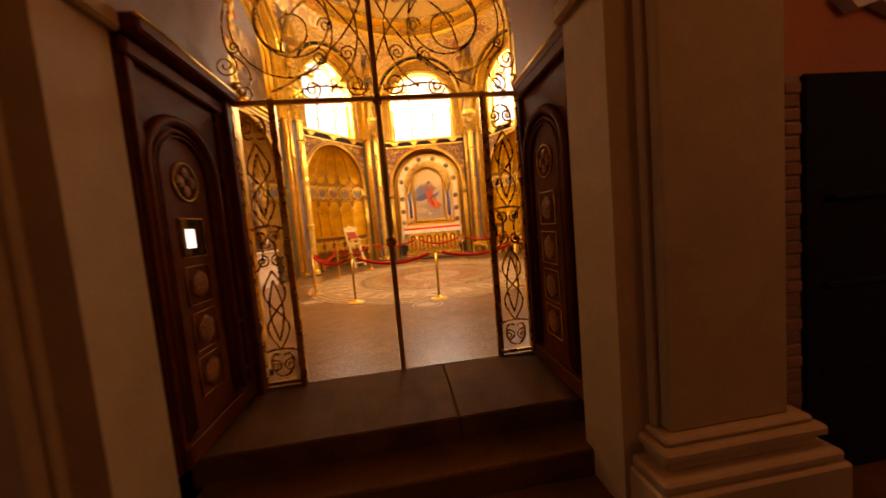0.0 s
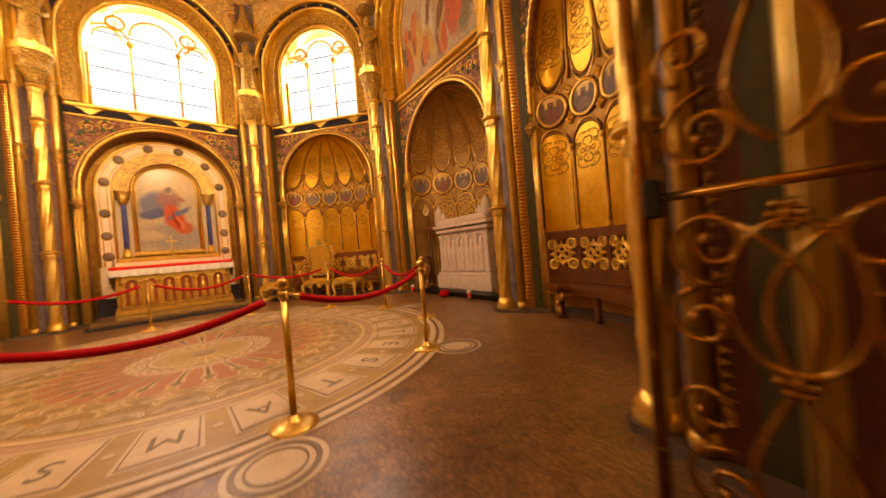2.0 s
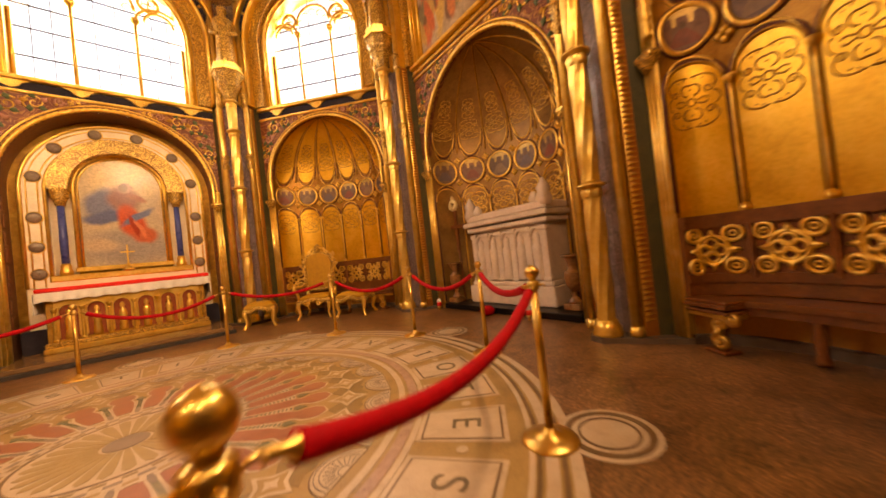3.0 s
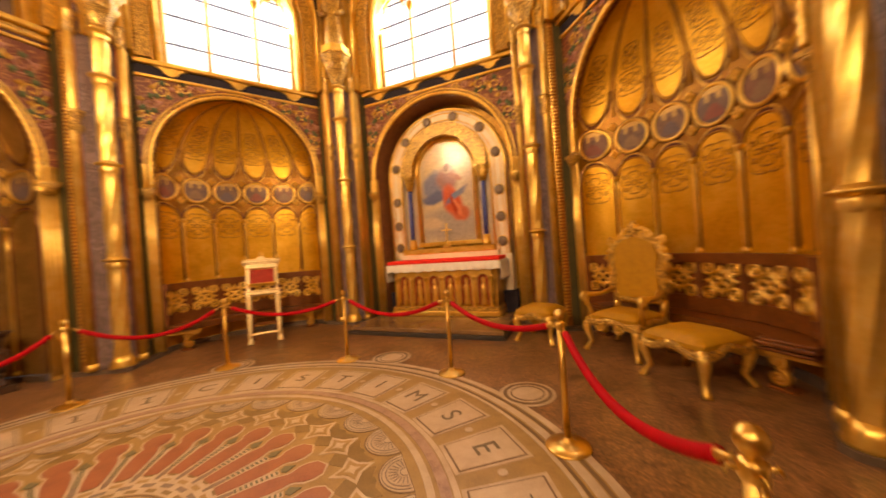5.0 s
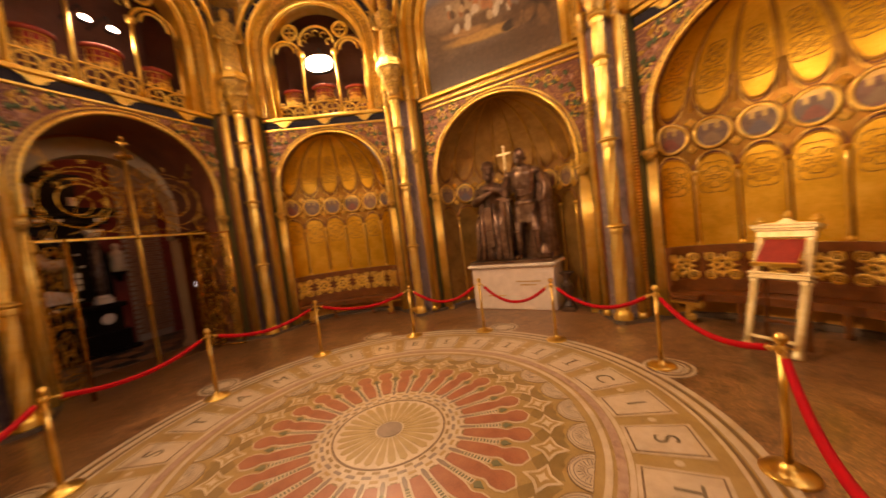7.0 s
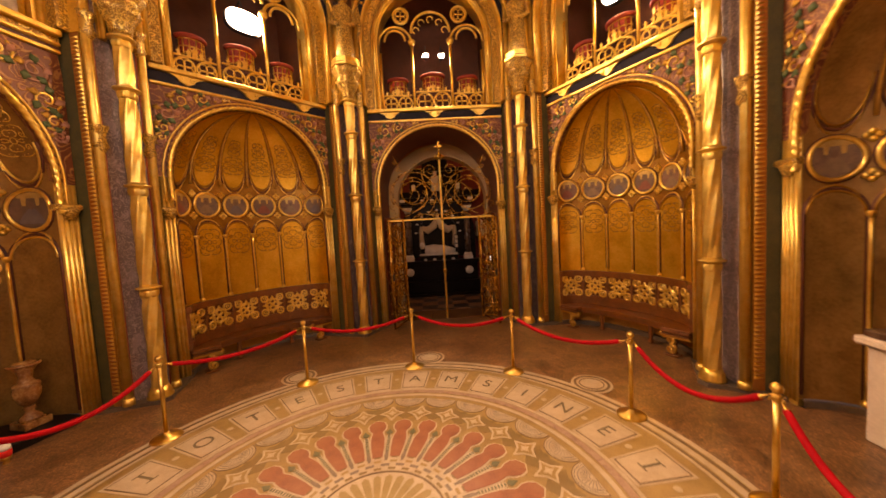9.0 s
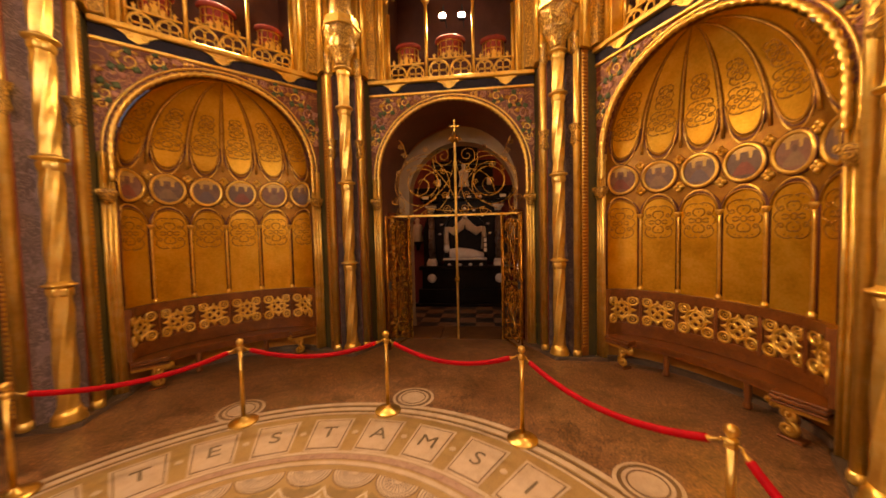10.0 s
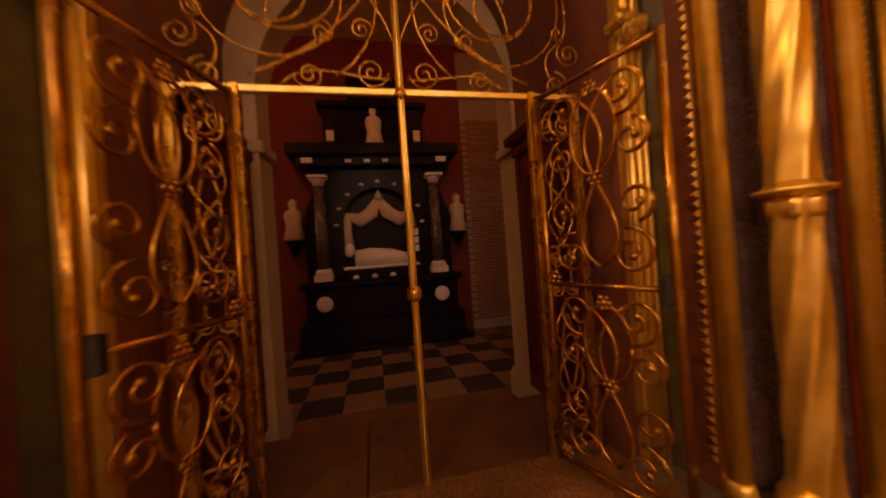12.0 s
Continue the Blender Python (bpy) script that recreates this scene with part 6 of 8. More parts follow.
for s, u, yc in ((-1, -1.29, 1.48), (1, 1.41, 1.58)):
    door = put("door_leaf", "open dark carved oak door with round-arched frame and gilt-lined panels", "door", "chapel doors")
    f = -s      # faces the middle of the passage
    th = 0.06

    def X(d, u=u, f=f):
        return u + f * d
    g = Geo()
    g.box(X(-0.02), X(th), 1.04, 1.99, 0.02, 2.46, 0.006)
    g.make("door_board", DOOR_WOOD, door)
    for y in (1.06, 1.94):
        Geo().box(X(th), X(th + 0.03), y - 0.02, y + 0.04, 0.03, 2.44, 0.008).make("stile", DOOR_WOOD, door)
    Geo().box(X(th), X(th + 0.03), 1.04, 1.98, 0.03, 0.16, 0.008).make("bottom_rail", DOOR_WOOD, door)
    Geo().box(X(th), X(th + 0.05), 1.02, 2.0, 2.4, 2.5, 0.014).make("top_rail", DOOR_WOOD, door)
    for r, t in ((0.35, 0.034), (0.285, 0.014), (0.25, 0.01)):
        ln = [(yc + r, 0.2)] + arc(r, 1.82, 0, 180, 24, yc) + [(yc - r, 0.2)]
        Geo().tube([(X(th + 0.012), y, z) for y, z in ln], t, 7).make("arch_moulding", DOOR_WOOD, door)
    ring_line(X(th + 0.008), [(yc + 0.125 * math.cos(a), 1.78 + 0.125 * math.sin(a)) for a in (2 * math.pi * k / 26 for k in range(26))], 0.006).make("medallion_ring", GOLD_DEEP, door)
    g = Geo()
    for k in range(4):
        a = math.pi / 2 * k
        m4 = Matrix.Translation((X(th), yc + 0.058 * math.cos(a), 1.78 + 0.058 * math.sin(a))) @ Matrix.Rotation(f * math.pi / 2, 4, "Y")
        g.lathe([(0.04, 0.0), (0.038, 0.01), (0.02, 0.016)], 12, m=m4)
    g.make("quatrefoil", DOOR_CARVED, door)
    for zc in (1.41, 1.09, 0.78, 0.48):
        q = 0.128
        ring_line(X(th + 0.004), [(yc - q, zc - q), (yc + q, zc - q), (yc + q, zc + q), (yc - q, zc + q)], 0.0055).make("gilt_line", GOLD_DEEP, door)
        if s == 1 and zc > 1.3:
            Geo().box(X(th), X(th + 0.012), yc - 0.12, yc + 0.12, zc - 0.12, zc + 0.12, 0.002).make("glass_pane", GLASS_PANEL, door, "small dark glass panel")
            Geo().box(X(th + 0.012), X(th + 0.018), yc + 0.0, yc + 0.09, zc - 0.07, zc + 0.055, 0.002).make("lit_screen", SCREEN_GLOW, door, "small lit white screen")
        else:
            m4 = Matrix.Translation((X(th), yc, zc)) @ Matrix.Rotation(f * math.pi / 2, 4, "Y")
            Geo().lathe([(0.09, 0.0), (0.094, 0.008), (0.07, 0.014), (0.045, 0.02), (0.02, 0.022)], 18, m=m4, lobes=6, depth=0.06).make("carved_roundel", DOOR_CARVED, door)
    for k in range(6):
        z = 0.3 + 0.4 * k
        for y in (1.1, 1.95):
            Geo().lathe([(0.014, 0), (0.014, 0.008), (0.004, 0.014)], 8, m=Matrix.Translation((X(th + 0.002), y, z)) @ Matrix.Rotation(f * math.pi / 2, 4, "Y")).make("stud", IRON, door)
    frame_ = put("door_frame", "dark wooden door frame with a carved gilt-edged post", "door frame", "door frames")
    g = Geo()
    g.box(s * 1.385, s * 1.27, 0.94, 1.03, 0.0, 2.6, 0.012)
    g.make("frame_post", DOOR_WOOD, frame_)
    g = Geo()
    g.box(s * 1.385, s * 1.22, 0.93, 2.0, 2.52, 2.62, 0.015)
    g.make("frame_head", DOOR_WOOD, frame_)
    Geo().tube([(s * 1.23, 0.95, 2.6), (s * 1.23, 2.0, 2.6)], 0.016, 7).make("gilt_edge", GOLD, frame_)

# ---- stone portal and the aisle ----
portal = put("portal_trim", "pale plastered stone portal with pilasters and moulded bases", "portal", "", "structure")
iL, iR = -1.14, 1.35
hw, mid = (iR - iL) / 2, (iR + iL) / 2
zp = 3.05
inner = [(iR, LOW), (iR, 1.4)] + [(mid + x, z) for x, z in arc(hw, zp, 0, 180, 28)] + [(iL, 1.4), (iL, LOW)]
outer = [(iR + 0.34, LOW), (iR + 0.34, 1.4)] + [(mid + x, z) for x, z in arc(hw + 0.34, zp, 0, 180, 28)] + [(iL - 0.34, 1.4), (iL - 0.34, LOW)]
Geo().band(inner, outer, 2.03, 2.42).make("portal_arch", PLASTER, portal)
for s, e in ((-1, iL), (1, iR)):
    g = Geo()
    g.box(e - s * 0.05, e + s * 0.18, 2.0, 2.44, 2.5, 2.62, 0.02)
    g.make("impost", PLASTER, portal)
    g = Geo()
    x0, x1 = e + s * 0.2, e + s * 0.92
    g.box(x0, x1, 2.3, 2.52, LOW + 0.5, 5.2, 0.012)
    g.box(x0 - s * 0.04, x0, 2.3, 2.46, LOW + 0.5, 5.2, 0.01)
    g.box(x1, x1 + s * 0.04, 2.3, 2.46, LOW + 0.5, 5.2, 0.01)
    g.make("pilaster", PLASTER, portal)
    g = Geo()
    for k, (o, z0, z1) in enumerate(((0.05, 0.46, 0.5), (0.09, 0.4, 0.46), (0.06, 0.34, 0.4), (0.13, 0.28, 0.34), (0.15, 0.0, 0.28))):
        g.box(x0 - s * (o + 0.02), x1 + s * (o + 0.04), 2.3, 2.52 + o, LOW + z0, LOW + z1, 0.014)
    g.make("pilaster_base", PLASTER, portal)
outer_wall = put("wall_aisle_inner", "plastered aisle wall round the portal", "wall", "", "structure")
i2, o2 = rect_ring(hw + 0.34, zp, 6.2, -8.0 - mid, 8.0 - mid, LOW, 28)
Geo().band([(mid + x, z) for x, z in i2], [(mid + x, z) for x, z in o2], 2.2, 2.4).make("wall_face", RED_PLASTER, outer_wall)
# brick-edged dark recess beside the portal
recess = put("epitaph", "large dark stone wall epitaph framed by worn brick", "epitaph")
Geo().box(-3.9, -2.3, 2.401, 2.43, LOW, 2.0, 0.01).make("slab", MATTE_BLACK, recess)
g = Geo()
for k in range(3):
    g.box(-3.8 + 0.02 * k, -2.4 - 0.02 * k, 2.43, 2.445 + 0.01 * k, 0.3 + 0.5 * k, 0.33 + 0.5 * k, 0.004)
g.make("moulding", MATTE_BLACK, recess)
g = Geo()
g.prism([(-2.6, 2.32), (-2.5, 2.4), (-2.75, 2.5), (-3.3, 2.55), (-3.3, 2.35), (-2.9, 2.3), (-2.75, 2.36)], 2.4, 2.46)
tagged(g.make("stucco_ornament", WHITE_MARBLE, None, "", MS), "white stucco scroll ornament on a red plaster wall", "ornament")
bricks = put("wall_brick_edge", "strip of exposed brick beside the epitaph", "brickwork", "", "structure")
Geo().box(-2.3, -2.16, 2.38, 2.408, LOW, 2.0).make("mortar_bed", MORTAR, bricks)
bm_ = Geo().box(-0.055, 0.055, 0, 0.022, 0.0, 0.062, 0.006).mesh("brick", BRICK)
for k in range(31):
    share("brick", bm_, bricks, Matrix.Translation((-2.23 + 0.008 * ((k * 7) % 3 - 1), 2.4, LOW + 0.02 + 0.074 * k)))

aisle = put("floor_aisle", "black and pale chequered tile floor of the aisle", "floor", "", "structure")
Geo().box(-8, 8, 2.0, 6.2, LOW - 0.1, LOW - 0.012).make("tile_bed", MORTAR, aisle)
Geo().box(-3.4, 3.4, 2.13, 2.866, LOW - 0.012, LOW, 0.004).make("border_slab", THRESHOLD, aisle)
ts = 0.52
tl = Geo().box(-ts / 2 + 0.002, ts / 2 - 0.002, -ts / 2 + 0.002, ts / 2 - 0.002, -0.012, 0.0, 0.003).mesh("tile", TILE_LIGHT)
td = Geo().box(-ts / 2 + 0.002, ts / 2 - 0.002, -ts / 2 + 0.002, ts / 2 - 0.002, -0.012, 0.0, 0.003).mesh("tile", TILE_DARK)
for i in range(-5, 9):
    for j in range(6):
        share("tile", tl if (i + j) % 2 else td, aisle, Matrix.Translation((-0.94 + i * ts, 3.13 + j * ts, LOW)))
far = put("wall_aisle_outer", "far aisle wall of red plaster and brick", "wall", "", "structure")
Geo().box(-8, 8, 6.05, 6.3, LOW, 6.2).make("wall_face", RED_PLASTER_FAR, far)
Geo().box(1.95, 2.9, 6.0, 6.05, LOW, 6.0).make("brick_bed", MORTAR, far)
bb = Geo().box(-0.12, 0.12, -0.015, 0.02, -0.031, 0.031, 0.005).mesh("brick", BRICK)
for r in range(62):
    for c in range(4):
        x = 2.07 + 0.25 * c + (0.125 if r % 2 else 0)
        if x < 2.88:
            share("brick", bb, far, Matrix.Translation((x, 5.995, LOW + 0.25 + 0.074 * r)))
Geo().box(-8, 8, 2.2, 6.3, 6.2, 6.4).make("ceiling_aisle", PLASTER, None, "", MS)
tagged(bpy.data.objects["ceiling_aisle"], "plain plaster aisle ceiling", "ceiling", "", "structure")
# unseen fill lamps, added: high over the portal, and beside the far wall
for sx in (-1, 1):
    area_lamp("aisle_tomb_fill", MS @ look((sx * 2.3, 2.75, 5.4), (0, 5.6, 1.4)), 1.2, 0.8, AISLE_POWER * 2.2, (1.0, 0.46, 0.19))
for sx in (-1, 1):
    area_lamp("aisle_portal_fill", MS @ look((sx * 4.6, 5.9, 3.4), (0, 2.3, 0.9)), 1.2, 2.4, AISLE_POWER * (2.5 if sx < 0 else 0.2), (1.0, 0.45, 0.18))

# ---- black marble tomb monument ----
TOMB_COLUMN = surface("dark_veined_marble", [(0.3, (0.03, 0.02, 0.016)), (0.5, (0.1, 0.07, 0.055)), (0.58, (0.05, 0.034, 0.028)), (0.75, (0.3, 0.23, 0.19))], 7.0, (0.2, 0.35), 0.0, 0.05, 40.0)
tomb = put("tomb_monument", "black marble wall tomb with dark veined columns and pale carved figures", "monument")
B0 = 5.35
g = Geo()
g.box(-1.75, 1.75, B0, 6.0, LOW, LOW + 0.1, 0.01)
g.box(-1.62, 1.62, B0 + 0.08, 6.0, LOW + 0.1, 0.25, 0.015)
g.make("base", BLACK, tomb)
g = Geo()
g.box(-1.5, 1.5, B0 + 0.16, 6.0, 0.25, 0.92, 0.015)
g.box(-1.6, 1.6, B0 + 0.06, 6.0, 0.92, 1.04, 0.02)
g.make("pedestal", BLACK, tomb)
g = Geo()
i3 = [(0.74, 1.2), (0.74, 1.6)] + arc(0.74, 2.15, 0, 180, 20) + [(-0.74, 1.6), (-0.74, 1.2)]
o3 = [(1.45, 1.04), (1.45, 1.6)] + [(x * 1.9 + 0.0, max(2.15, min(3.25, 2.15 + z * 1.8))) for x, z in arc(0.76, 0, 0, 180, 20)] + [(-1.45, 1.6), (-1.45, 1.04)]
g.band(i3, o3, B0 + 0.28, 6.0)
g.box(-1.4, 1.4, B0 + 0.3, 6.0, 3.2, 3.3)
g.box(-0.74, 0.74, 5.92, 6.0, 1.04, 2.9)
g.box(-0.74, 0.74, B0 + 0.2, 6.0, 1.04, 1.24, 0.01)
g.make("back", BLACK, tomb)
g = Geo()
for nm, hw_, y_, z0, z1 in (("frieze", 1.5, 0.1, 3.3, 3.5), ("cornice", 1.68, -0.02, 3.5, 3.72), ("attic", 1.0, 0.25, 3.72, 4.5), ("attic_cornice", 1.1, 0.15, 4.5, 4.62), ("attic_crown", 0.5, 0.3, 4.62, 5.2)):
    Geo().box(-hw_, hw_, B0 + y_, 6.0, z0, z1, 0.02).make(nm, BLACK, tomb)
for s in (-1, 1):
    x = s * 1.14
    Geo().lathe([(0.115, 1.3), (0.118, 1.8), (0.1, 2.92)], 20, (x, B0 + 0.2, 0)).make("column_shaft", TOMB_COLUMN, tomb)
    Geo().box(x - 0.17, x + 0.17, B0 + 0.04, B0 + 0.36, 1.06, 1.2, 0.01).make("column_plinth", WHITE_MARBLE, tomb)
    Geo().lathe([(0.16, 1.2), (0.165, 1.24), (0.135, 1.27), (0.14, 1.3)], 18, (x, B0 + 0.2, 0)).make("column_base", WHITE_MARBLE, tomb)
    g = Geo()
    g.lathe([(0.1, 2.92), (0.12, 3.0), (0.17, 3.06)], 18, (x, B0 + 0.2, 0))
    g.box(x - 0.18, x + 0.18, B0 + 0.02, B0 + 0.38, 3.06, 3.12, 0.01)
    g.make("capital", WHITE_MARBLE, tomb)
    m5 = Matrix.Translation((s * 1.16, B0 + 0.16, 0.62)) @ Matrix.Rotation(math.pi / 2, 4, "X")
    Geo().lathe([(0.15, 0.0), (0.155, 0.015), (0.14, 0.03), (0.03, 0.035)], 24, m=m5).make("white_roundel", WHITE_MARBLE, tomb)
    Geo().box(s * 1.3 - 0.1, s * 1.3 + 0.1, B0 + 0.0, B0 + 0.06, 3.34, 3.44, 0.005).make("plaque", WHITE_MARBLE, tomb)
    Geo().box(s * 0.85 - 0.07, s * 0.85 + 0.07, B0 + 0.1, B0 + 0.16, 3.78, 4.0, 0.005).make("plaque", WHITE_MARBLE, tomb)
for k in range(9):
    a = radians(22.5 * k)
    Geo().lathe([(0.03, -0.03), (0.06, 0), (0.03, 0.03)], 8, (0.86 * math.cos(a), B0 + 0.26, 2.15 + 0.86 * math.sin(a))).make("rosette", WHITE_MARBLE, tomb)
for k in range(4):
    x = -0.54 + 0.36 * k
    Geo().lathe([(0.05, -0.03), (0.07, 0), (0.03, 0.05)], 8, (x, B0 + 0.1, 1.09)).make("cresting", WHITE_MARBLE, tomb)
    Geo().box(x - 0.06, x + 0.06, B0 + 0.07, B0 + 0.11, 3.36, 3.42, 0.004).make("plaque", WHITE_MARBLE, tomb)
g = Geo()
for s in (-1, 1):
    g.tube([(0, B0 + 0.45, 2.66), (s * 0.14, B0 + 0.42, 2.35), (s * 0.34, B0 + 0.42, 2.2), (s * 0.52, B0 + 0.42, 2.32)], [0.05, 0.14, 0.15, 0.07], 10, flat=0.6)
    g.tube([(s * 0.54, B0 + 0.42, 2.36), (s * 0.56, B0 + 0.42, 2.0), (s * 0.54, B0 + 0.42, 1.6)], [0.06, 0.08, 0.09], 8)
g.lathe([(0.05, 2.6), (0.07, 2.68), (0.03, 2.78), (0.01, 2.84)], 10, (0, B0 + 0.42, 0))
g.v = [(x * 1.2, y, 1.2 + (z - 1.2) * 1.03) for x, y, z in g.v]
g.make("canopy_drapery", CREAM_MARBLE_DIM, tomb)
g = Geo()
g.tube([(-0.5, B0 + 0.4, 1.42), (-0.2, B0 + 0.38, 1.4), (0.2, B0 + 0.38, 1.38), (0.6, B0 + 0.4, 1.34)], [0.12, 0.17, 0.15, 0.08], 12)
g.lathe([(0.04, 0), (0.1, 0.06), (0.11, 0.12), (0.06, 0.2), (0.01, 0.22)], 12, (-0.6, B0 + 0.4, 1.44))
g.tube([(-0.42, B0 + 0.34, 1.46), (-0.3, B0 + 0.27, 1.36), (-0.1, B0 + 0.26, 1.42)], 0.05, 8)
g.box(-0.72, 0.7, B0 + 0.24, B0 + 0.55, 1.24, 1.29, 0.02)
g.v = [(x * 1.08, y - 0.04, 1.24 + (z - 1.24) * 1.3) for x, y, z in g.v]
tagged(g.make("reclining_statue", WHITE_MARBLE, None, "", MS), "pale marble reclining figure lying in the tomb recess", "statue")
for x, z in ((0.0, 3.72), (1.68, 1.9), (-1.68, 1.9)):
    g = Geo()
    g.lathe([(0.16, 0), (0.19, 0.05), (0.14, 0.3), (0.17, 0.48), (0.15, 0.58), (0.06, 0.64), (0.085, 0.72), (0.08, 0.78), (0.02, 0.84)], 16, (x, B0 + 0.28 if x == 0 else 5.8, z), lobes=6, depth=0.09)
    tagged(g.make("tomb_statue", WHITE_MARBLE if x == 0 else CREAM_MARBLE_DIM, None, "", MS), "small pale carved statue on the black tomb" if x == 0 else "pale carved statue on a bracket beside the black tomb", "statue", "tomb statues")
    if x:
        Geo().lathe([(0.05, -0.3), (0.12, -0.1), (0.2, -0.02), (0.2, 0.0)], 10, (x, 5.8, z)).make("bracket", BLACK, tomb)
frame_board = tagged(Geo().box(0.62, 0.76, B0 + 0.1, B0 + 0.13, 1.5, 2.02, 0.005).make("notice_board", LEAD, None, "", MS), "narrow dark notice frame with pale sheets before the tomb", "notice")
for k in range(3):
    Geo().box(0.64, 0.74, B0 + 0.092, B0 + 0.1, 1.53 + 0.165 * k, 1.66 + 0.165 * k).make("sheet", CLOTH, frame_board)


# ---- curved benches in the corner niches ----


def bench(key):
    ni = NICHES[key]
    m, w = FRAMES[key]
    par = thing("curved_bench", m, "dark wooden curved bench with gilded openwork back panels in a niche", "bench", "niche benches")

    def P(th, z, ins, out=0.0):
        v = ni.wall(th, z, 0.0)
        return Vector((v.x * (1 - ins / ni.a), F + (v.y - F) * (1 - ins / ni.d) + out, z))

    def strip(z0, z1, i0, i1, n=36):
        """A curved rail from inset i0 (back) to i1 (front)."""
        g = Geo()
        ths = [math.pi * (1 - k / n) for k in range(n + 1)]
        vs = [P(t, z, i) for z in (z0, z1) for i in (i0, i1) for t in ths]
        N = n + 1
        fs = []
        for k in range(n):
            a, b = k, k + 1
            fs += [(N + a, N + b, 3 * N + b, 3 * N + a), (2 * N + b, 2 * N + a, 3 * N + a, 3 * N + b), (a, b, N + b, N + a), (b, a, 2 * N + a, 2 * N + b)]
        fs += [(0, N, 3 * N, 2 * N), (n, 2 * N + n, 3 * N + n, N + n)]
        return g.add(vs, fs)
    strip(0.46, 1.1, 0.0, 0.05).make("back_board", WOOD, par)
    strip(1.08, 1.2, 0.0, 0.085).make("top_rail", WOOD, par)
    strip(0.58, 0.66, 0.03, 0.075).make("lower_rail", WOOD, par)
    strip(0.40, 0.45, 0.02, 0.36).make("seat", WOOD, par)
    strip(0.33, 0.40, 0.25, 0.33).make("apron", WOOD, par)
    for i in range(7):
        t = ni.th[i]
        if 0 < i < 6:
            g = Geo()
            g.tube([P(t, 0.62, 0.07), P(t, 1.1, 0.07)], 0.025, 6, smooth=False)
            g.make("back_stile", WOOD, par)
    for i in range(6):
        g = Geo()

        def Q(x, z, i=i):
            return P(ni.angle(i, 2 * 1.08 * x / ni.w), 0.87 + 1.08 * z, 0.068)

        def rg(cx, cz, r, t, n=18):
            g.tube([Q(cx + r * math.cos(a), cz + r * math.sin(a)) for a in (2 * math.pi * k / n for k in range(n))], t, 6, True)
        rg(0, 0, 0.118, 0.02, 24)
        for k in range(4):
            a = math.pi / 2 * k
            rg(0.052 * math.cos(a), 0.052 * math.sin(a), 0.047, 0.016, 12)
            b = a + math.pi / 4
            rg(0.205 * math.cos(b), 0.19 * math.sin(b), 0.06, 0.02, 14)
            rg(0.205 * math.cos(b), 0.19 * math.sin(b), 0.022, 0.011, 8)
            g.tube([Q(0.11 * math.cos(a), 0.11 * math.sin(a)), Q(0.19 * math.cos(a), 0.175 * math.sin(a))], [0.045, 0.01], 6, flat=0.5)
        g.make("gilt_openwork", GOLD, par)
    for x in (0.05, 0.34, 0.66, 0.95):
        t = math.pi * (1 - x)
        g = Geo()
        c = P(t, 0, 0.28)
        g.lathe([(0.045, 0.02), (0.05, 0.05), (0.03, 0.1), (0.045, 0.2), (0.035, 0.28), (0.05, 0.4)], 10, (c.x, c.y, 0))
        lg = g.make("leg", WOOD, par)
        if x in (0.05, 0.95):
            e = 1 if x < 0.5 else -1
            for cx, cz, rr, st, se in ((0.03, 0.11, 0.08, 90, e), (0.04, 0.26, 0.07, -90, -e), (0.15, 0.32, 0.05, 180, e)):
                g = Geo()
                ln = spiral(c.x + e * cx, cz, rr, 1.35, st, se, 18, 0.2)
                g.tube([(p, c.y - 0.05, q) for p, q in ln], [0.032 - 0.014 * k / 18 for k in range(19)], 7)
                g.lathe([(0.012, -0.03), (0.034, 0), (0.012, 0.03)], 8, (ln[-1][0], c.y - 0.06, ln[-1][1]))
                g.make("gilt_scroll", GOLD_DEEP, lg)
            for z0_, z1_, o in ((0.30, 0.345, 0.02), (0.345, 0.375, 0.045), (0.39, 0.43, 0.06), (0.43, 0.46, 0.04)):
                Geo().box(c.x + e * 0.16, -e * (ni.a - 0.03), c.y - 0.06 - o, c.y + 0.1, z0_, z1_, 0.008).make("seat_end_moulding", WOOD if z0_ > 0.33 else GOLD_DEEP, lg)
            Geo().box(c.x - 0.1, c.x + 0.1, c.y - 0.1, c.y + 0.06, 0.0, 0.03, 0.008).make("foot_slab", WOOD, lg)


for key in ("southeast", "southwest", "northeast", "northwest"):
    bench(key)
# ---- altar ----
MN, WN = FRAMES["north"]
aN = WN / 2 - 0.46
REVEAL = surface("red_brown_coffered_reveal", [(0.3, (0.16, 0.06, 0.03)), (0.7, (0.36, 0.16, 0.07))], 9.0, (0.4, 0.6), 0.2, 0.3, 50.0)
PORPHYRY = surface("dark_porphyry", [(0.3, (0.11, 0.075, 0.05)), (0.7, (0.26, 0.19, 0.13))], 20.0, (0.2, 0.4), 0.0, 0.05, 70.0)
recess = thing("wall_altar_recess", MN, "coffered red-brown arched reveal behind the altar", "wall", "", "structure")
zcN = ARCH_TOP - aN
sec = [(aN, 0.0)] + arc(aN, zcN, 0, 180, 28) + [(-aN, 0.0)]
g = Geo()
n = len(sec)
g.add([(x, y, z) for y in (F + 0.05, 1.1) for x, z in sec], [(i, i + 1, n + i + 1, n + i) for i in range(n - 1)], True)
g.make("reveal", REVEAL, recess)
for z in [0.6 + 0.3 * k for k in range(8)]:
    for s in (-1, 1):
        Geo().box(s * aN, s * (aN - 0.02), F + 0.1, 0.85, z, z + 0.24, 0.008).make("coffer", REVEAL, recess)
Geo().box(-aN, aN, 1.1, 1.2, 0, 4.8).make("back_wall", GOLD_DEEP, recess)

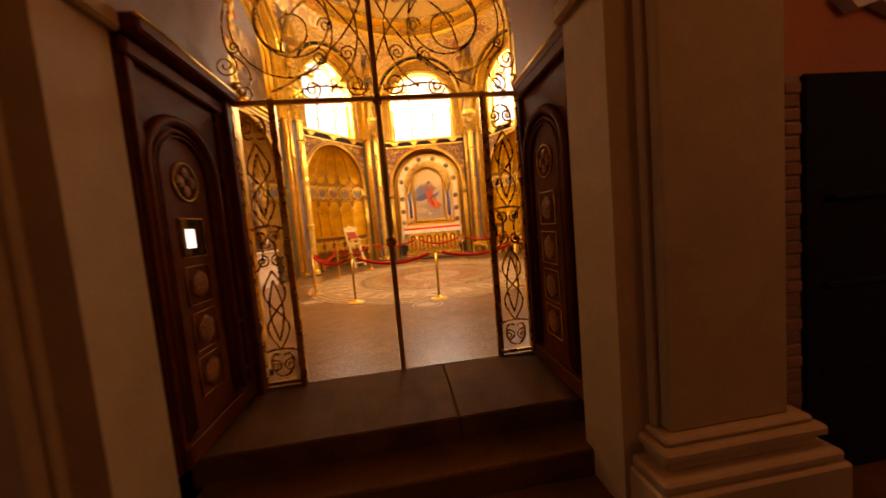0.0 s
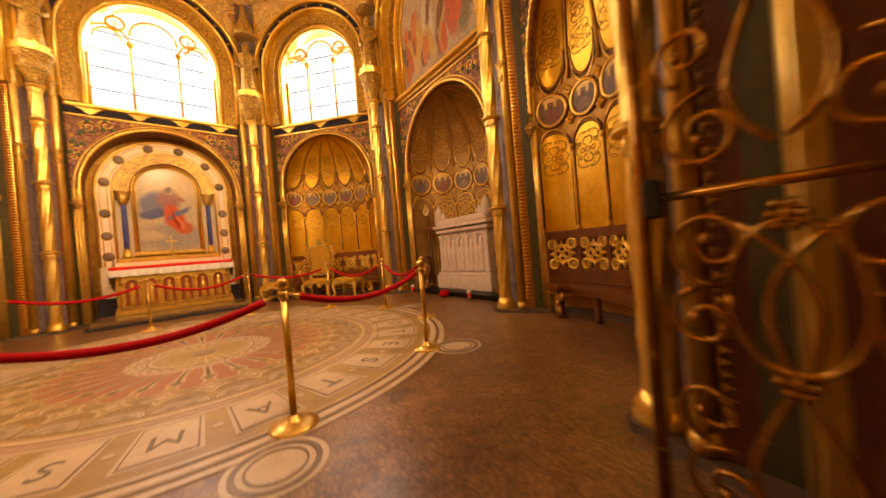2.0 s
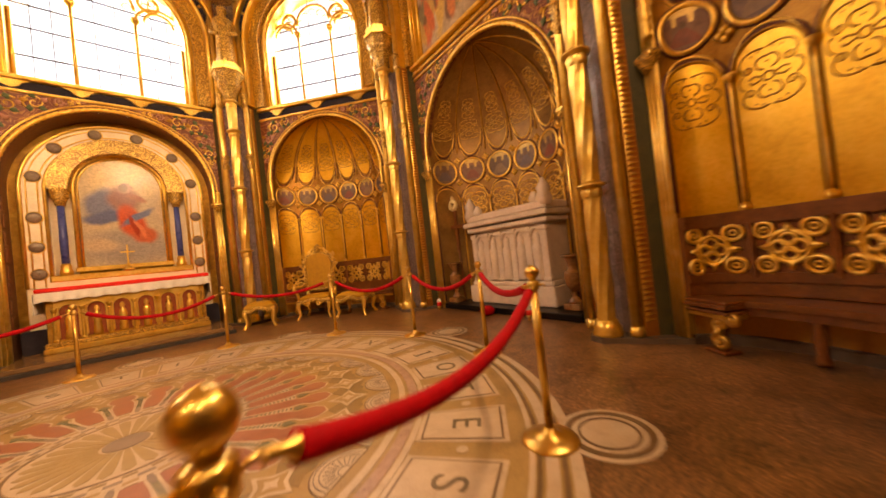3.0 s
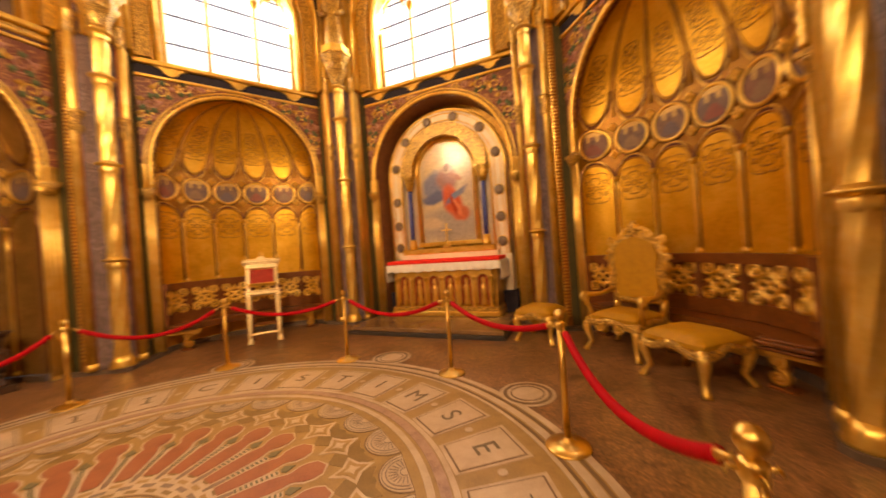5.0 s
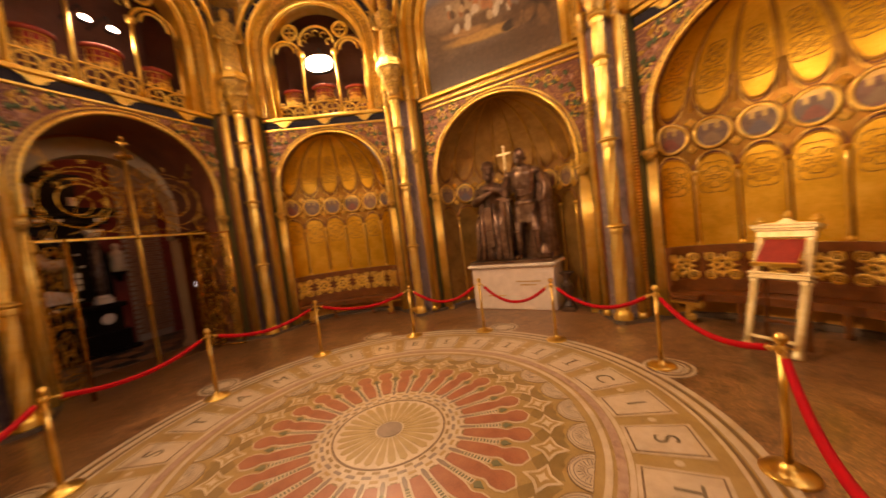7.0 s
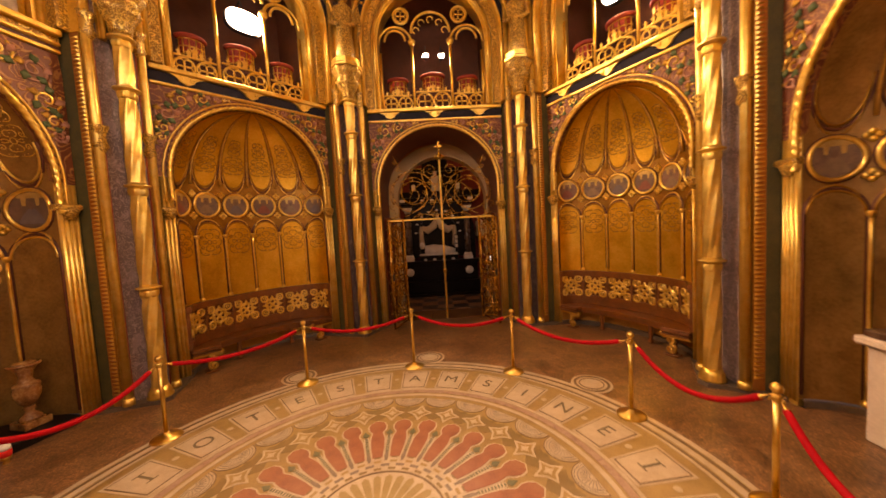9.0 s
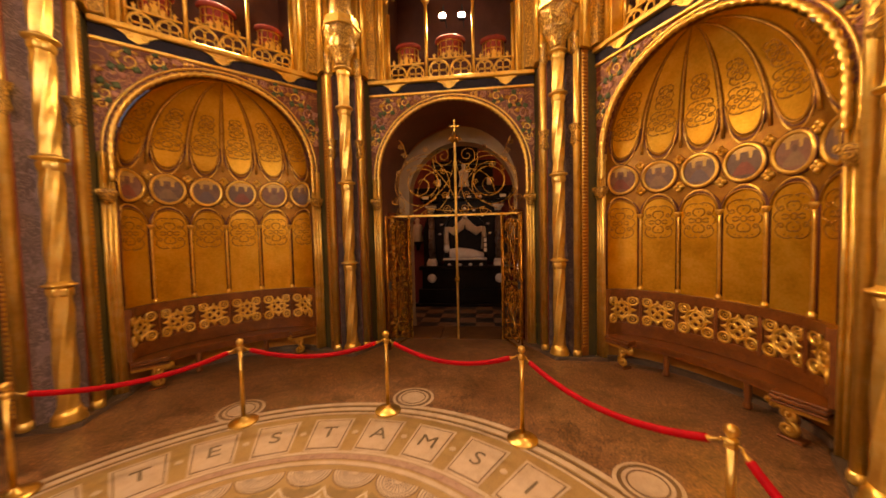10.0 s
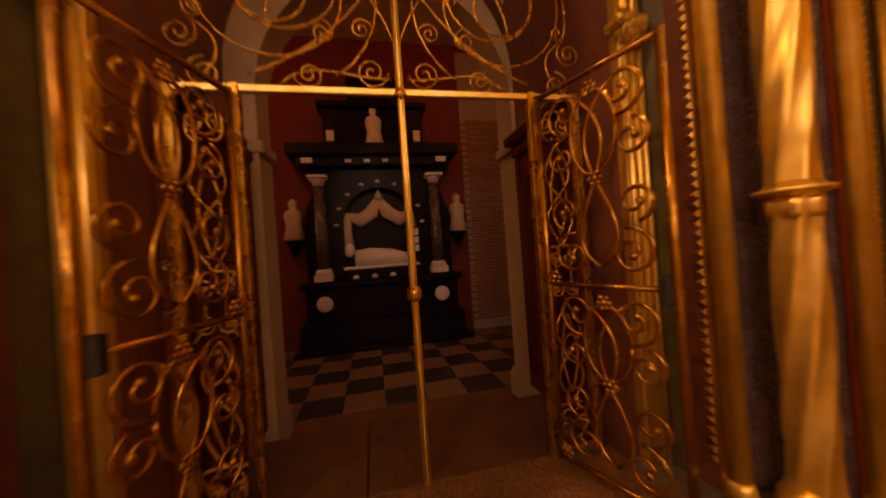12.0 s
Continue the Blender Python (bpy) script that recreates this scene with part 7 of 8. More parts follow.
PAINTING = picture("altar_painting", ((0.42, 0.36, 0.3), (0.6, 0.5, 0.36), (0.7, 0.56, 0.34)), [
    (0.0, 3.6, 0.6, 0.45, 0, (0.8, 0.6, 0.28), 0.5), (0.0, 2.0, 0.7, 0.35, 0, (0.4, 0.37, 0.34), 0.5), (-0.3, 2.9, 0.26, 0.3, 20, (0.2, 0.22, 0.36), 0.3),
    (-0.28, 2.62, 0.32, 0.12, -12, (0.13, 0.16, 0.32), 0.3), (0.02, 2.98, 0.24, 0.26, -20, (0.36, 0.17, 0.15), 0.35), (0.12, 2.5, 0.2, 0.36, -18, (0.68, 0.12, 0.05), 0.25),
    (0.3, 2.22, 0.2, 0.16, 0, (0.62, 0.16, 0.08), 0.3), (0.05, 3.22, 0.09, 0.1, 0, (0.55, 0.36, 0.26), 0.3), (0.22, 3.02, 0.16, 0.06, 25, (0.45, 0.2, 0.15), 0.35), (0.22, 2.62, 0.3, 0.07, -35, (0.16, 0.2, 0.36), 0.3), (0.14, 2.42, 0.05, 0.24, -14, (0.42, 0.05, 0.02), 0.3), (0.24, 2.36, 0.04, 0.2, -24, (0.8, 0.24, 0.12), 0.3), (0.02, 3.24, 0.06, 0.08, 0, (0.22, 0.13, 0.08), 0.3), (-0.4, 2.05, 0.3, 0.14, 8, (0.62, 0.5, 0.36), 0.5), (0.42, 3.3, 0.22, 0.2, 0, (0.78, 0.62, 0.36), 0.5)], 0.2, 0.06, 30.0)
piece = thing("altarpiece", MN, "cream marble altarpiece with porphyry roundels, blue columns and gilt arch", "altarpiece")
rm = 1.36
zm = 3.12
inner = [(1.02, 1.3)] + arc(1.02, zm, 0, 180, 28) + [(-1.02, 1.3)]
outer = [(rm, 1.3)] + arc(rm, zm, 0, 180, 28) + [(-rm, 1.3)]
Geo().band(inner, outer, 0.84, 1.1).make("marble_arch", MARBLE, piece)
Geo().box(-rm, rm, 0.86, 1.1, 0.5, 1.3, 0.01).make("marble_base", MARBLE, piece)
for s in (-1, 1):
    Geo().box(s * 1.1, s * 1.45, 0.7, 1.1, 0.0, 0.55, 0.015).make("blue_plinth", NAVY, piece)
for r, t, y in ((rm - 0.02, 0.03, 0.83), (1.04, 0.028, 0.83), (rm - 0.1, 0.012, 0.832), (1.12, 0.012, 0.832)):
    line = [(r, y, 1.3)] + [(x, y, z) for x, z in arc(r, zm, 0, 180, 48)] + [(-r, y, 1.3)]
    Geo().tube(line, t, 7).make("gilt_moulding", GOLD, piece)
spots = [(1.19 * math.cos(radians(a)), zm + 1.19 * math.sin(radians(a))) for a in (12, 43, 75, 105, 137, 168)] + [(s * 1.19, z) for s in (-1, 1) for z in (1.55, 2.05, 2.6)]
for x, z in spots:
    m6 = Matrix.Translation((x, 0.842, z)) @ Matrix.Rotation(math.pi / 2, 4, "X")
    rd = Geo().lathe([(0.1, 0.0), (0.1, 0.02), (0.085, 0.035), (0.05, 0.045), (0.01, 0.048)], 20, m=m6).make("porphyry_roundel", PORPHYRY, piece)
    Geo().tube([(x + 0.107 * math.cos(a), 0.835, z + 0.107 * math.sin(a)) for a in (2 * math.pi * k / 20 for k in range(20))], 0.01, 5, True).make("roundel_rim", GOLD, rd)
lo = [(0.72, 1.5)] + arc(0.72, 3.18, 0, 180, 28) + [(-0.72, 1.5)]
hi = [(1.0, 1.5)] + arc(1.0, 3.18, 0, 180, 28) + [(-1.0, 1.5)]
Geo().band([(x, max(z, 3.14)) for x, z in lo], [(x, max(z, 3.14)) for x, z in hi], 0.74, 1.1).make("gilt_arch", GOLD_CARVED, piece)
for s in (-1, 1):
    Geo().lathe([(0.055, 1.72), (0.058, 2.2), (0.05, 2.82)], 16, (s * 0.86, 0.86, 0)).make("blue_column", BLUE, piece)
    Geo().lathe([(0.09, 1.5), (0.095, 1.56), (0.07, 1.62), (0.08, 1.66), (0.06, 1.72)], 16, (s * 0.86, 0.86, 0)).make("column_base", GOLD, piece)
    Geo().lathe([(0.06, 2.82), (0.075, 2.9), (0.12, 3.0), (0.1, 3.03), (0.14, 3.1), (0.14, 3.16)], 16, (s * 0.86, 0.86, 0), lobes=6, depth=0.1).make("capital", GOLD_CARVED, piece)
    Geo().box(s * 0.72, s * 1.02, 1.0, 1.1, 1.5, 3.16).make("marble_panel", MARBLE, piece)
Geo().box(-1.05, 1.05, 0.72, 1.1, 1.38, 1.5, 0.02).make("predella_top", GOLD, piece)
Geo().box(-1.1, 1.1, 0.74, 1.1, 1.24, 1.38, 0.01).make("predella", MARBLE, piece)
pts = [(0.66, 1.62)] + arc(0.66, 3.2, 0, 180, 32) + [(-0.66, 1.62)]
pic = tagged(Geo().prism(pts[::-1], 0.95, 0.98).make("altar_painting", PAINTING, None, "", MN), "arched altar painting of a red and blue robed shape among clouds", "painting")
g = Geo()
for r, t in ((0.69, 0.035), (0.63, 0.016)):
    g.tube([(r, 0.93, 1.62)] + [(x, 0.93, z) for x, z in arc(r, 3.2, 0, 180, 48)] + [(-r, 0.93, 1.62)], t, 7)
g.box(-0.74, 0.74, 0.88, 1.0, 1.54, 1.63, 0.012)
g.make("frame", GOLD, pic)

dais = tagged(Geo().box(-1.5, 1.5, -0.83, 1.1, 0.001, 0.065, 0.006).make("altar_step", DARK_STONE, None, "", MN), "low stone altar step with a dark riser", "step")
Geo().box(-1.44, 1.46, -0.79, 1.1, 0.065, 0.14, 0.012).make("tread", DAIS_STONE, dais)

altar = thing("altar", MN, "gilded altar table with arcaded front of small figures", "altar")
x0, x1, y0, y1 = -1.08, 1.16, 0.22, 0.86
g = Geo()
g.box(x0, x1, y0 + 0.06, y1, 0.14, 1.16, 0.01)
g.make("body", GOLD_DEEP, altar)
Geo().box(x0 + 0.1, x1 - 0.1, y0 + 0.052, y0 + 0.058, 0.36, 1.04).make("arcade_ground", TOOTH_GROUND, altar, "red-brown gilt ground")
Geo().box(x0 - 0.05, x1 + 0.05, y0 - 0.03, y1, 0.14, 0.24, 0.02).make("base_moulding", GOLD, altar)
Geo().box(x0 - 0.03, x1 + 0.03, y0 - 0.02, y1, 0.24, 0.32, 0.015).make("base_step", GOLD_CARVED, altar)
Geo().box(x0 - 0.04, x1 + 0.04, y0 - 0.02, y1, 1.06, 1.18, 0.02).make("mensa", GOLD_CARVED, altar)
nA = 6
wA = (x1 - x0 - 0.2) / nA
for i in range(nA):
    xc = x0 + 0.1 + wA * (i + 0.5)
    r = wA * 0.34
    inner = [(xc + x, z) for x, z in ([(r, 0.4)] + arc(r, 0.84, 0, 180, 14) + [(-r, 0.4)])]
    outer = [(xc + wA / 2, 0.33)] + [(xc + wA / 2 * (1 - 2 * k / 14), 1.06) for k in range(15)] + [(xc - wA / 2, 0.33)]
    Geo().band(inner, outer, y0, y0 + 0.07).make("arcade_bay", GOLD, altar)
    g = Geo()
    g.lathe([(0.06, 0.36), (0.07, 0.4), (0.05, 0.55), (0.062, 0.68), (0.05, 0.74), (0.025, 0.77), (0.04, 0.81), (0.036, 0.86), (0.01, 0.89)], 12, (xc, y0 + 0.06, 0), lobes=5, depth=0.08)
    tagged(g.make("altar_figure", GOLD, None, "", MN), "small gilded figure in an altar-front arch", "statuette", "altar statuettes")
for i in range(nA + 1):
    xc = x0 + 0.1 + wA * i
    g = Geo()
    g.tube([(xc, y0 - 0.012, 0.36 + 0.03 * k) for k in range(17)], 0.024, 8, lobes=3, depth=0.15, twist=24)
    g.lathe([(0.03, 0.33), (0.04, 0.36), (0.025, 0.38)], 8, (xc, y0 - 0.012, 0))
    g.lathe([(0.025, 0.84), (0.045, 0.9), (0.045, 0.92)], 8, (xc, y0 - 0.012, 0))
    g.make("colonnette", GOLD, altar)
cloth = thing("altar_cloth", MN, "white linen altar cloth with a red runner along the front", "cloth")
g = Geo()


def drape(u, v):
    x = x0 - 0.1 + (x1 - x0 + 0.2) * u
    s = v * 0.9
    if s < 0.62:
        return Vector((x, y1 - s * (y1 - y0 + 0.05) / 0.62, 1.195))
    d = s - 0.62
    return Vector((x, y0 - 0.055 - 0.012 * math.sin(38 * x) * d * 6, 1.195 - d * 0.55 - 0.01 * math.sin(25 * x)))


g.grid(drape, 80, 24)
for xs, s in ((x0 - 0.1, -1), (x1 + 0.1, 1)):
    g.grid(lambda u, v: Vector((xs + s * (0.012 + 0.02 * v * math.sin(30 * u + 1)), y1 - (y1 - y0 + 0.05) * u, 1.195 - 0.36 * v)), 30, 8)
ob = g.make("linen", CLOTH, cloth)
sol = ob.modifiers.new("thick", "SOLIDIFY")
sol.thickness = 0.008
Geo().box(x0 - 0.09, x1 + 0.09, y0 - 0.062, y1 - 0.1, 1.203, 1.275, 0.015).make("red_runner", RED_CLOTH, cloth)
cross = thing("altar_cross", MN @ Matrix.Translation((0.0, 0.78, 1.5)), "small gilded crucifix standing before the painting", "cross")
Geo().lathe([(0.1, 0.0), (0.1, 0.02), (0.05, 0.06), (0.02, 0.1), (0.03, 0.13), (0.012, 0.16)], 14).make("foot", GOLD, cross)
g = Geo()
g.box(-0.013, 0.013, -0.01, 0.01, 0.15, 0.52, 0.004)
g.make("upright", GOLD, cross)
Geo().box(-0.11, 0.11, -0.012, 0.012, 0.36, 0.386, 0.004).make("crossbar", GOLD, cross)

# ---- west: bronze group on a marble pedestal ----
MW, _ = FRAMES["west"]
ped = thing("statue_pedestal", MW, "grey-white marble pedestal with a moulded top", "pedestal")
Geo().box(-0.98, 0.9, 0.62, 1.45, 0.0, 0.95, 0.012).make("block", SARC, ped)
Geo().box(-1.05, 0.97, 0.55, 1.5, 0.95, 1.03, 0.02).make("top_moulding", SARC, ped)
Geo().box(-1.0, 0.92, 0.6, 1.47, 1.03, 1.1, 0.012).make("top_slab", BRONZE, ped)
for xa, xb, z in ((0.08, 0.62, 0.62), (0.16, 0.52, 0.54), (-0.62, -0.2, 0.3)):
    Geo().box(xa, xb, 0.613, 0.621, z, z + 0.022, 0.002).make("inscription_bar", GOLD_DEEP, ped)


def folded(g, x, y, z0, prof, folds, depth, seed, squash=0.8, seg=56):
    """A cloth body with uneven upright folds."""
    def fn(u, v):
        th = 2 * math.pi * u
        i = min(len(prof) - 2, int(v * (len(prof) - 1)))
        k = v * (len(prof) - 1) - i
        k = k * k * (3 - 2 * k)
        r = prof[i][0] + (prof[i + 1][0] - prof[i][0]) * k
        z = prof[i][1] + (prof[i + 1][1] - prof[i][1]) * (v * (len(prof) - 1) - i)
        a = folds * th + 0.8 * math.sin(2 * th + seed) + 1.3 * math.sin(1.7 * z + seed + th)
        ridge = abs(math.sin(a / 2)) ** 0.6 - 0.6 + 0.35 * math.sin(2.3 * a + 3 * z + seed)
        r *= 1 + depth * ridge * (1 - 0.55 * v)
        return Vector((x + r * math.cos(th), y + squash * r * math.sin(th), z0 + z))
    g.grid(fn, seg, 44, True, True)


def head(g, x, y, z, crown):
    g.lathe([(0.05, -0.18), (0.06, -0.1), (0.085, -0.06), (0.1, 0.02), (0.095, 0.08), (0.06, 0.13), (0.02, 0.15)], 16, (x, y, z))
    g.tube([(x, y - 0.1, z + 0.02), (x, y - 0.135, z - 0.02), (x, y - 0.1, z - 0.05)], [0.014, 0.022, 0.016], 6)
    g.tube([(x, y - 0.07, z - 0.06), (x, y - 0.11, z - 0.13), (x, y - 0.1, z - 0.22)], [0.06, 0.07, 0.02], 8)
    for s in (-1, 1):
        g.tube([(x + s * 0.09, y + 0.02, z + 0.06), (x + s * 0.1, y + 0.03, z - 0.06), (x + s * 0.085, y + 0.03, z - 0.15)], [0.025, 0.035, 0.015], 7)
    if crown:
        g.lathe([(0.112, 0.06), (0.125, 0.07), (0.122, 0.12), (0.11, 0.13), (0.1, 0.2), (0.03, 0.24)], 14, (x, y, z), lobes=7, depth=0.06)


Z0 = 1.1
g = Geo()
x, y = -0.42, 1.0
folded(g, x, y, Z0, [(0.33, 0.0), (0.26, 0.35), (0.22, 0.8), (0.2, 1.15), (0.24, 1.45), (0.23, 1.6), (0.1, 1.72), (0.05, 1.8)], 9, 0.24, 0.6)
head(g, x - 0.01, y - 0.06, Z0 + 1.93, True)
g.tube([(x - 0.27, y, Z0 + 1.56), (x - 0.33, y - 0.12, Z0 + 1.3), (x - 0.12, y - 0.32, Z0 + 1.38), (x + 0.12, y - 0.33, Z0 + 1.48)], [0.1, 0.1, 0.075, 0.05], 10)
g.tube([(x + 0.27, y, Z0 + 1.56), (x + 0.35, y - 0.1, Z0 + 1.4), (x + 0.2, y - 0.32, Z0 + 1.52), (x - 0.04, y - 0.34, Z0 + 1.56)], [0.1, 0.1, 0.075, 0.05], 10)
for k, (dx, top, wd) in enumerate(((-0.16, 1.25, 0.07), (-0.03, 1.32, 0.085), (0.1, 1.22, 0.075), (0.2, 1.1, 0.06), (-0.25, 1.0, 0.055))):
    g.tube([(x + dx, y - 0.22, Z0 + top), (x + dx * 1.15, y - 0.27, Z0 + 0.75), (x + dx * 1.3 + 0.02 * (-1) ** k, y - 0.28, Z0 + 0.35), (x + dx * 1.35, y - 0.3, Z0 + 0.02)], [wd * 0.6, wd, wd * 0.8, wd], 8, flat=0.6)
g.box(x - 0.11, x + 0.07, y - 0.33, y - 0.27, Z0 + 0.3, Z0 + 1.18, 0.015)
g.box(x - 0.09, x + 0.05, y - 0.345, y - 0.29, Z0 + 0.62, Z0 + 0.68, 0.01)
g.box(x + 0.27, x + 0.35, y - 0.36, y - 0.33, Z0 + 0.04, Z0 + 1.3, 0.008)
g.box(x + 0.2, x + 0.42, y - 0.365, y - 0.325, Z0 + 1.28, Z0 + 1.33, 0.01)
g.tube([(x + 0.31, y - 0.345, Z0 + 1.32), (x + 0.31, y - 0.345, Z0 + 1.48)], [0.02, 0.03], 8)
for s in (-1, 1):
    g.tube([(x + s * 0.25, y + 0.05, Z0 + 1.5), (x + s * 0.32, y + 0.04, Z0 + 0.9), (x + s * 0.33, y, Z0 + 0.03)], [0.05, 0.07, 0.09], 9, flat=0.6)
g.v = [(-0.42 + (a + 0.42) * 1.12, b, Z0 + (c - Z0) * 1.06) for a, b, c in g.v]
tagged(g.make("bronze_statue", BRONZE, None, "", MW), "dark bronze statue of a cloaked ruler with crossed arms", "statue", "bronze statues")
g = Geo()
x, y = 0.36, 1.0
folded(g, x + 0.04, y + 0.14, Z0, [(0.27, 0.0), (0.24, 0.5), (0.22, 1.1), (0.25, 1.6), (0.22, 1.8), (0.08, 1.9)], 7, 0.26, 2.1, 0.4)
for s, kx in ((-1, -0.04), (1, 0.06)):
    g.tube([(x + s * 0.11, y - 0.08, Z0 + 0.98), (x + s * 0.13 + kx, y - 0.16, Z0 + 0.56), (x + s * 0.14 + kx, y - 0.12, Z0 + 0.3), (x + s * 0.15 + kx, y - 0.13, Z0 + 0.06)], [0.1, 0.072, 0.07, 0.05], 10)
    g.tube([(x + s * 0.15 + kx, y - 0.1, Z0 + 0.05), (x + s * 0.19 + kx, y - 0.3, Z0 + 0.03)], [0.065, 0.045], 8)
    g.lathe([(0.05, -0.04), (0.1, 0), (0.05, 0.05)], 9, (x + s * 0.13 + kx, y - 0.17, Z0 + 0.56))
folded(g, x, y - 0.06, Z0, [(0.24, 0.78), (0.21, 0.95), (0.15, 1.12), (0.18, 1.3), (0.22, 1.52), (0.24, 1.7), (0.17, 1.83), (0.07, 1.92)], 12, 0.14, 0.3, 0.75)
g.lathe([(0.2, 1.08), (0.215, 1.12), (0.2, 1.17)], 20, (x, y - 0.06, Z0))
head(g, x - 0.02, y - 0.08, Z0 + 2.08, False)
g.tube([(x - 0.27, y - 0.04, Z0 + 1.72), (x - 0.4, y - 0.14, Z0 + 1.42), (x - 0.27, y - 0.37, Z0 + 1.28)], [0.085, 0.07, 0.05], 10)
g.tube([(x + 0.28, y - 0.02, Z0 + 1.72), (x + 0.43, y - 0.04, Z0 + 1.4), (x + 0.38, y - 0.2, Z0 + 1.12)], [0.085, 0.07, 0.05], 10)
for s in (-1, 1):
    g.lathe([(0.05, -0.06), (0.105, -0.02), (0.09, 0.05), (0.03, 0.08)], 12, (x + s * 0.26, y - 0.04, Z0 + 1.72))
g.box(x - 0.3, x - 0.26, y - 0.4, y - 0.38, Z0 + 0.02, Z0 + 1.26, 0.006)
g.box(x - 0.38, x - 0.18, y - 0.41, y - 0.37, Z0 + 1.2, Z0 + 1.24, 0.008)
g.tube([(x - 0.28, y - 0.39, Z0 + 1.24), (x - 0.28, y - 0.39, Z0 + 1.42)], [0.018, 0.026], 8)
folded(g, x + 0.3, y + 0.12, Z0, [(0.2, 0.0), (0.2, 0.3), (0.19, 0.8), (0.2, 1.3), (0.17, 1.62), (0.06, 1.74)], 8, 0.3, 1.2, 0.6)
g.lathe([(0.1, 0.0), (0.11, 0.06), (0.1, 0.16), (0.06, 0.24), (0.015, 0.29)], 16, (x + 0.34, y - 0.24, Z0), lobes=2, depth=0.08)
g.lathe([(0.115, 0.08), (0.125, 0.1), (0.115, 0.12)], 16, (x + 0.34, y - 0.24, Z0))
for k in range(9):
    a = math.pi * (1.08 + 0.84 * k / 8)
    g.box(x + 0.2 * math.cos(a) - 0.028, x + 0.2 * math.cos(a) + 0.028, y - 0.07 + 0.18 * math.sin(a) - 0.012, y - 0.07 + 0.18 * math.sin(a) + 0.012, Z0 + 0.72, Z0 + 1.1, 0.01)
for z in (1.3, 1.42, 1.54):
    g.tube([(x + 0.17 * math.cos(a), y - 0.06 + 0.16 * math.sin(a), Z0 + z + 0.03 * math.sin(a)) for a in (math.pi * (1.1 + 0.8 * k / 8) for k in range(9))], 0.016, 6)
g.v = [(0.36 + (a - 0.36) * 1.12, b, Z0 + (c - Z0) * 1.09) for a, b, c in g.v]
tagged(g.make("bronze_statue", BRONZE, None, "", MW), "dark bronze statue of a standing armoured ruler with sword and cape", "statue", "bronze statues")
g = Geo()
g.box(-0.05, -0.01, 0.985, 1.015, 3.12, 3.68, 0.008)
g.box(-0.19, 0.13, 0.985, 1.015, 3.46, 3.51, 0.008)
held = tagged(g.make("gilt_cross", CREAM_PAINT, None, "", MW), "pale gilded cross held up between the bronze statues", "cross")
Geo().tube([(-0.03, 1.0, 1.1), (-0.03, 1.0, 3.15)], 0.018, 8).make("staff", BRONZE, held)

# ---- east: marble sarcophagus and what stands round it ----
ME, _ = FRAMES["east"]
tagged(Geo().box(-1.5, 1.5, 0.5, 1.5, 0.0, 0.1, 0.01).make("black_plinth", BLACK, None, "", ME), "low black stone plinth under the sarcophagus", "plinth")
sarc = thing("sarcophagus", ME, "pinkish-white marble sarcophagus with carved figures on its front", "sarcophagus")
Geo().box(-1.02, 0.92, 0.82, 1.6, 0.1, 0.42, 0.015).make("base", SARC, sarc)
Geo().box(-0.98, 0.88, 0.86, 1.6, 0.42, 0.5, 0.02).make("base_moulding", SARC, sarc)
Geo().box(-0.9, 0.8, 0.96, 1.6, 0.5, 1.44, 0.01).make("chest", SARC, sarc)
for k in range(6):
    x = -0.86 + 0.324 * k
    g = Geo()
    g.box(x - 0.06, x + 0.06, 0.9, 1.0, 0.5, 1.4, 0.012)
    g.box(x - 0.075, x + 0.075, 0.88, 1.0, 1.32, 1.4, 0.012)
    g.box(x - 0.075, x + 0.075, 0.88, 1.0, 0.5, 0.57, 0.012)
    g.make("pilaster", SARC, sarc)
    if k < 5:
        xc = x + 0.162
        g = Geo()
        g.lathe([(0.1, 0.52), (0.11, 0.56), (0.075, 0.8), (0.09, 0.98), (0.085, 1.08), (0.04, 1.12), (0.055, 1.18), (0.05, 1.25), (0.01, 1.29)], 14, (xc, 0.95, 0), lobes=6, depth=0.1)
        tagged(g.make("relief_figure", SARC, None, "", ME), "carved marble relief figure on the sarcophagus front", "relief", "sarcophagus reliefs")
        g = Geo()
        g.tube([(xc + 0.105 * math.cos(a), 0.94, 1.27 + 0.1 * math.sin(a)) for a in (math.pi * j / 12 for j in range(13))], 0.03, 7)
        g.make("shell_arch", SARC, sarc)
Geo().box(-0.98, 0.88, 0.86, 1.65, 1.44, 1.53, 0.02).make("cornice", SARC, sarc)
Geo().box(-1.03, 0.93, 0.8, 1.65, 1.55, 1.64, 0.02).make("lid_edge", SARC, sarc)
Geo().box(-0.98, 0.88, 0.86, 1.65, 1.64, 1.78, 0.03).make("lid", SARC, sarc)
for x in (-0.92, 0.82):
    g = Geo()
    g.lathe([(0.1, 1.7), (0.13, 1.8), (0.09, 1.92), (0.11, 1.98), (0.05, 2.08), (0.02, 2.14)], 12, (x, 0.96, 0), lobes=5, depth=0.12)
    g.lathe([(0.06, 1.76), (0.09, 1.84), (0.03, 1.95)], 10, (x + (0.2 if x < 0 else -0.2), 0.96, 0))
    g.make("acroterion", SARC, sarc)
# darker copy of the vase colour, with the niche's shade put into it
VASE_SHADED = surface("shaded_brown_marble", [(0.3, (0.03, 0.014, 0.008)), (0.6, (0.07, 0.035, 0.018)), (0.8, (0.13, 0.07, 0.04))], 5.0, (0.25, 0.45), 0.0, 0.08, 30.0)
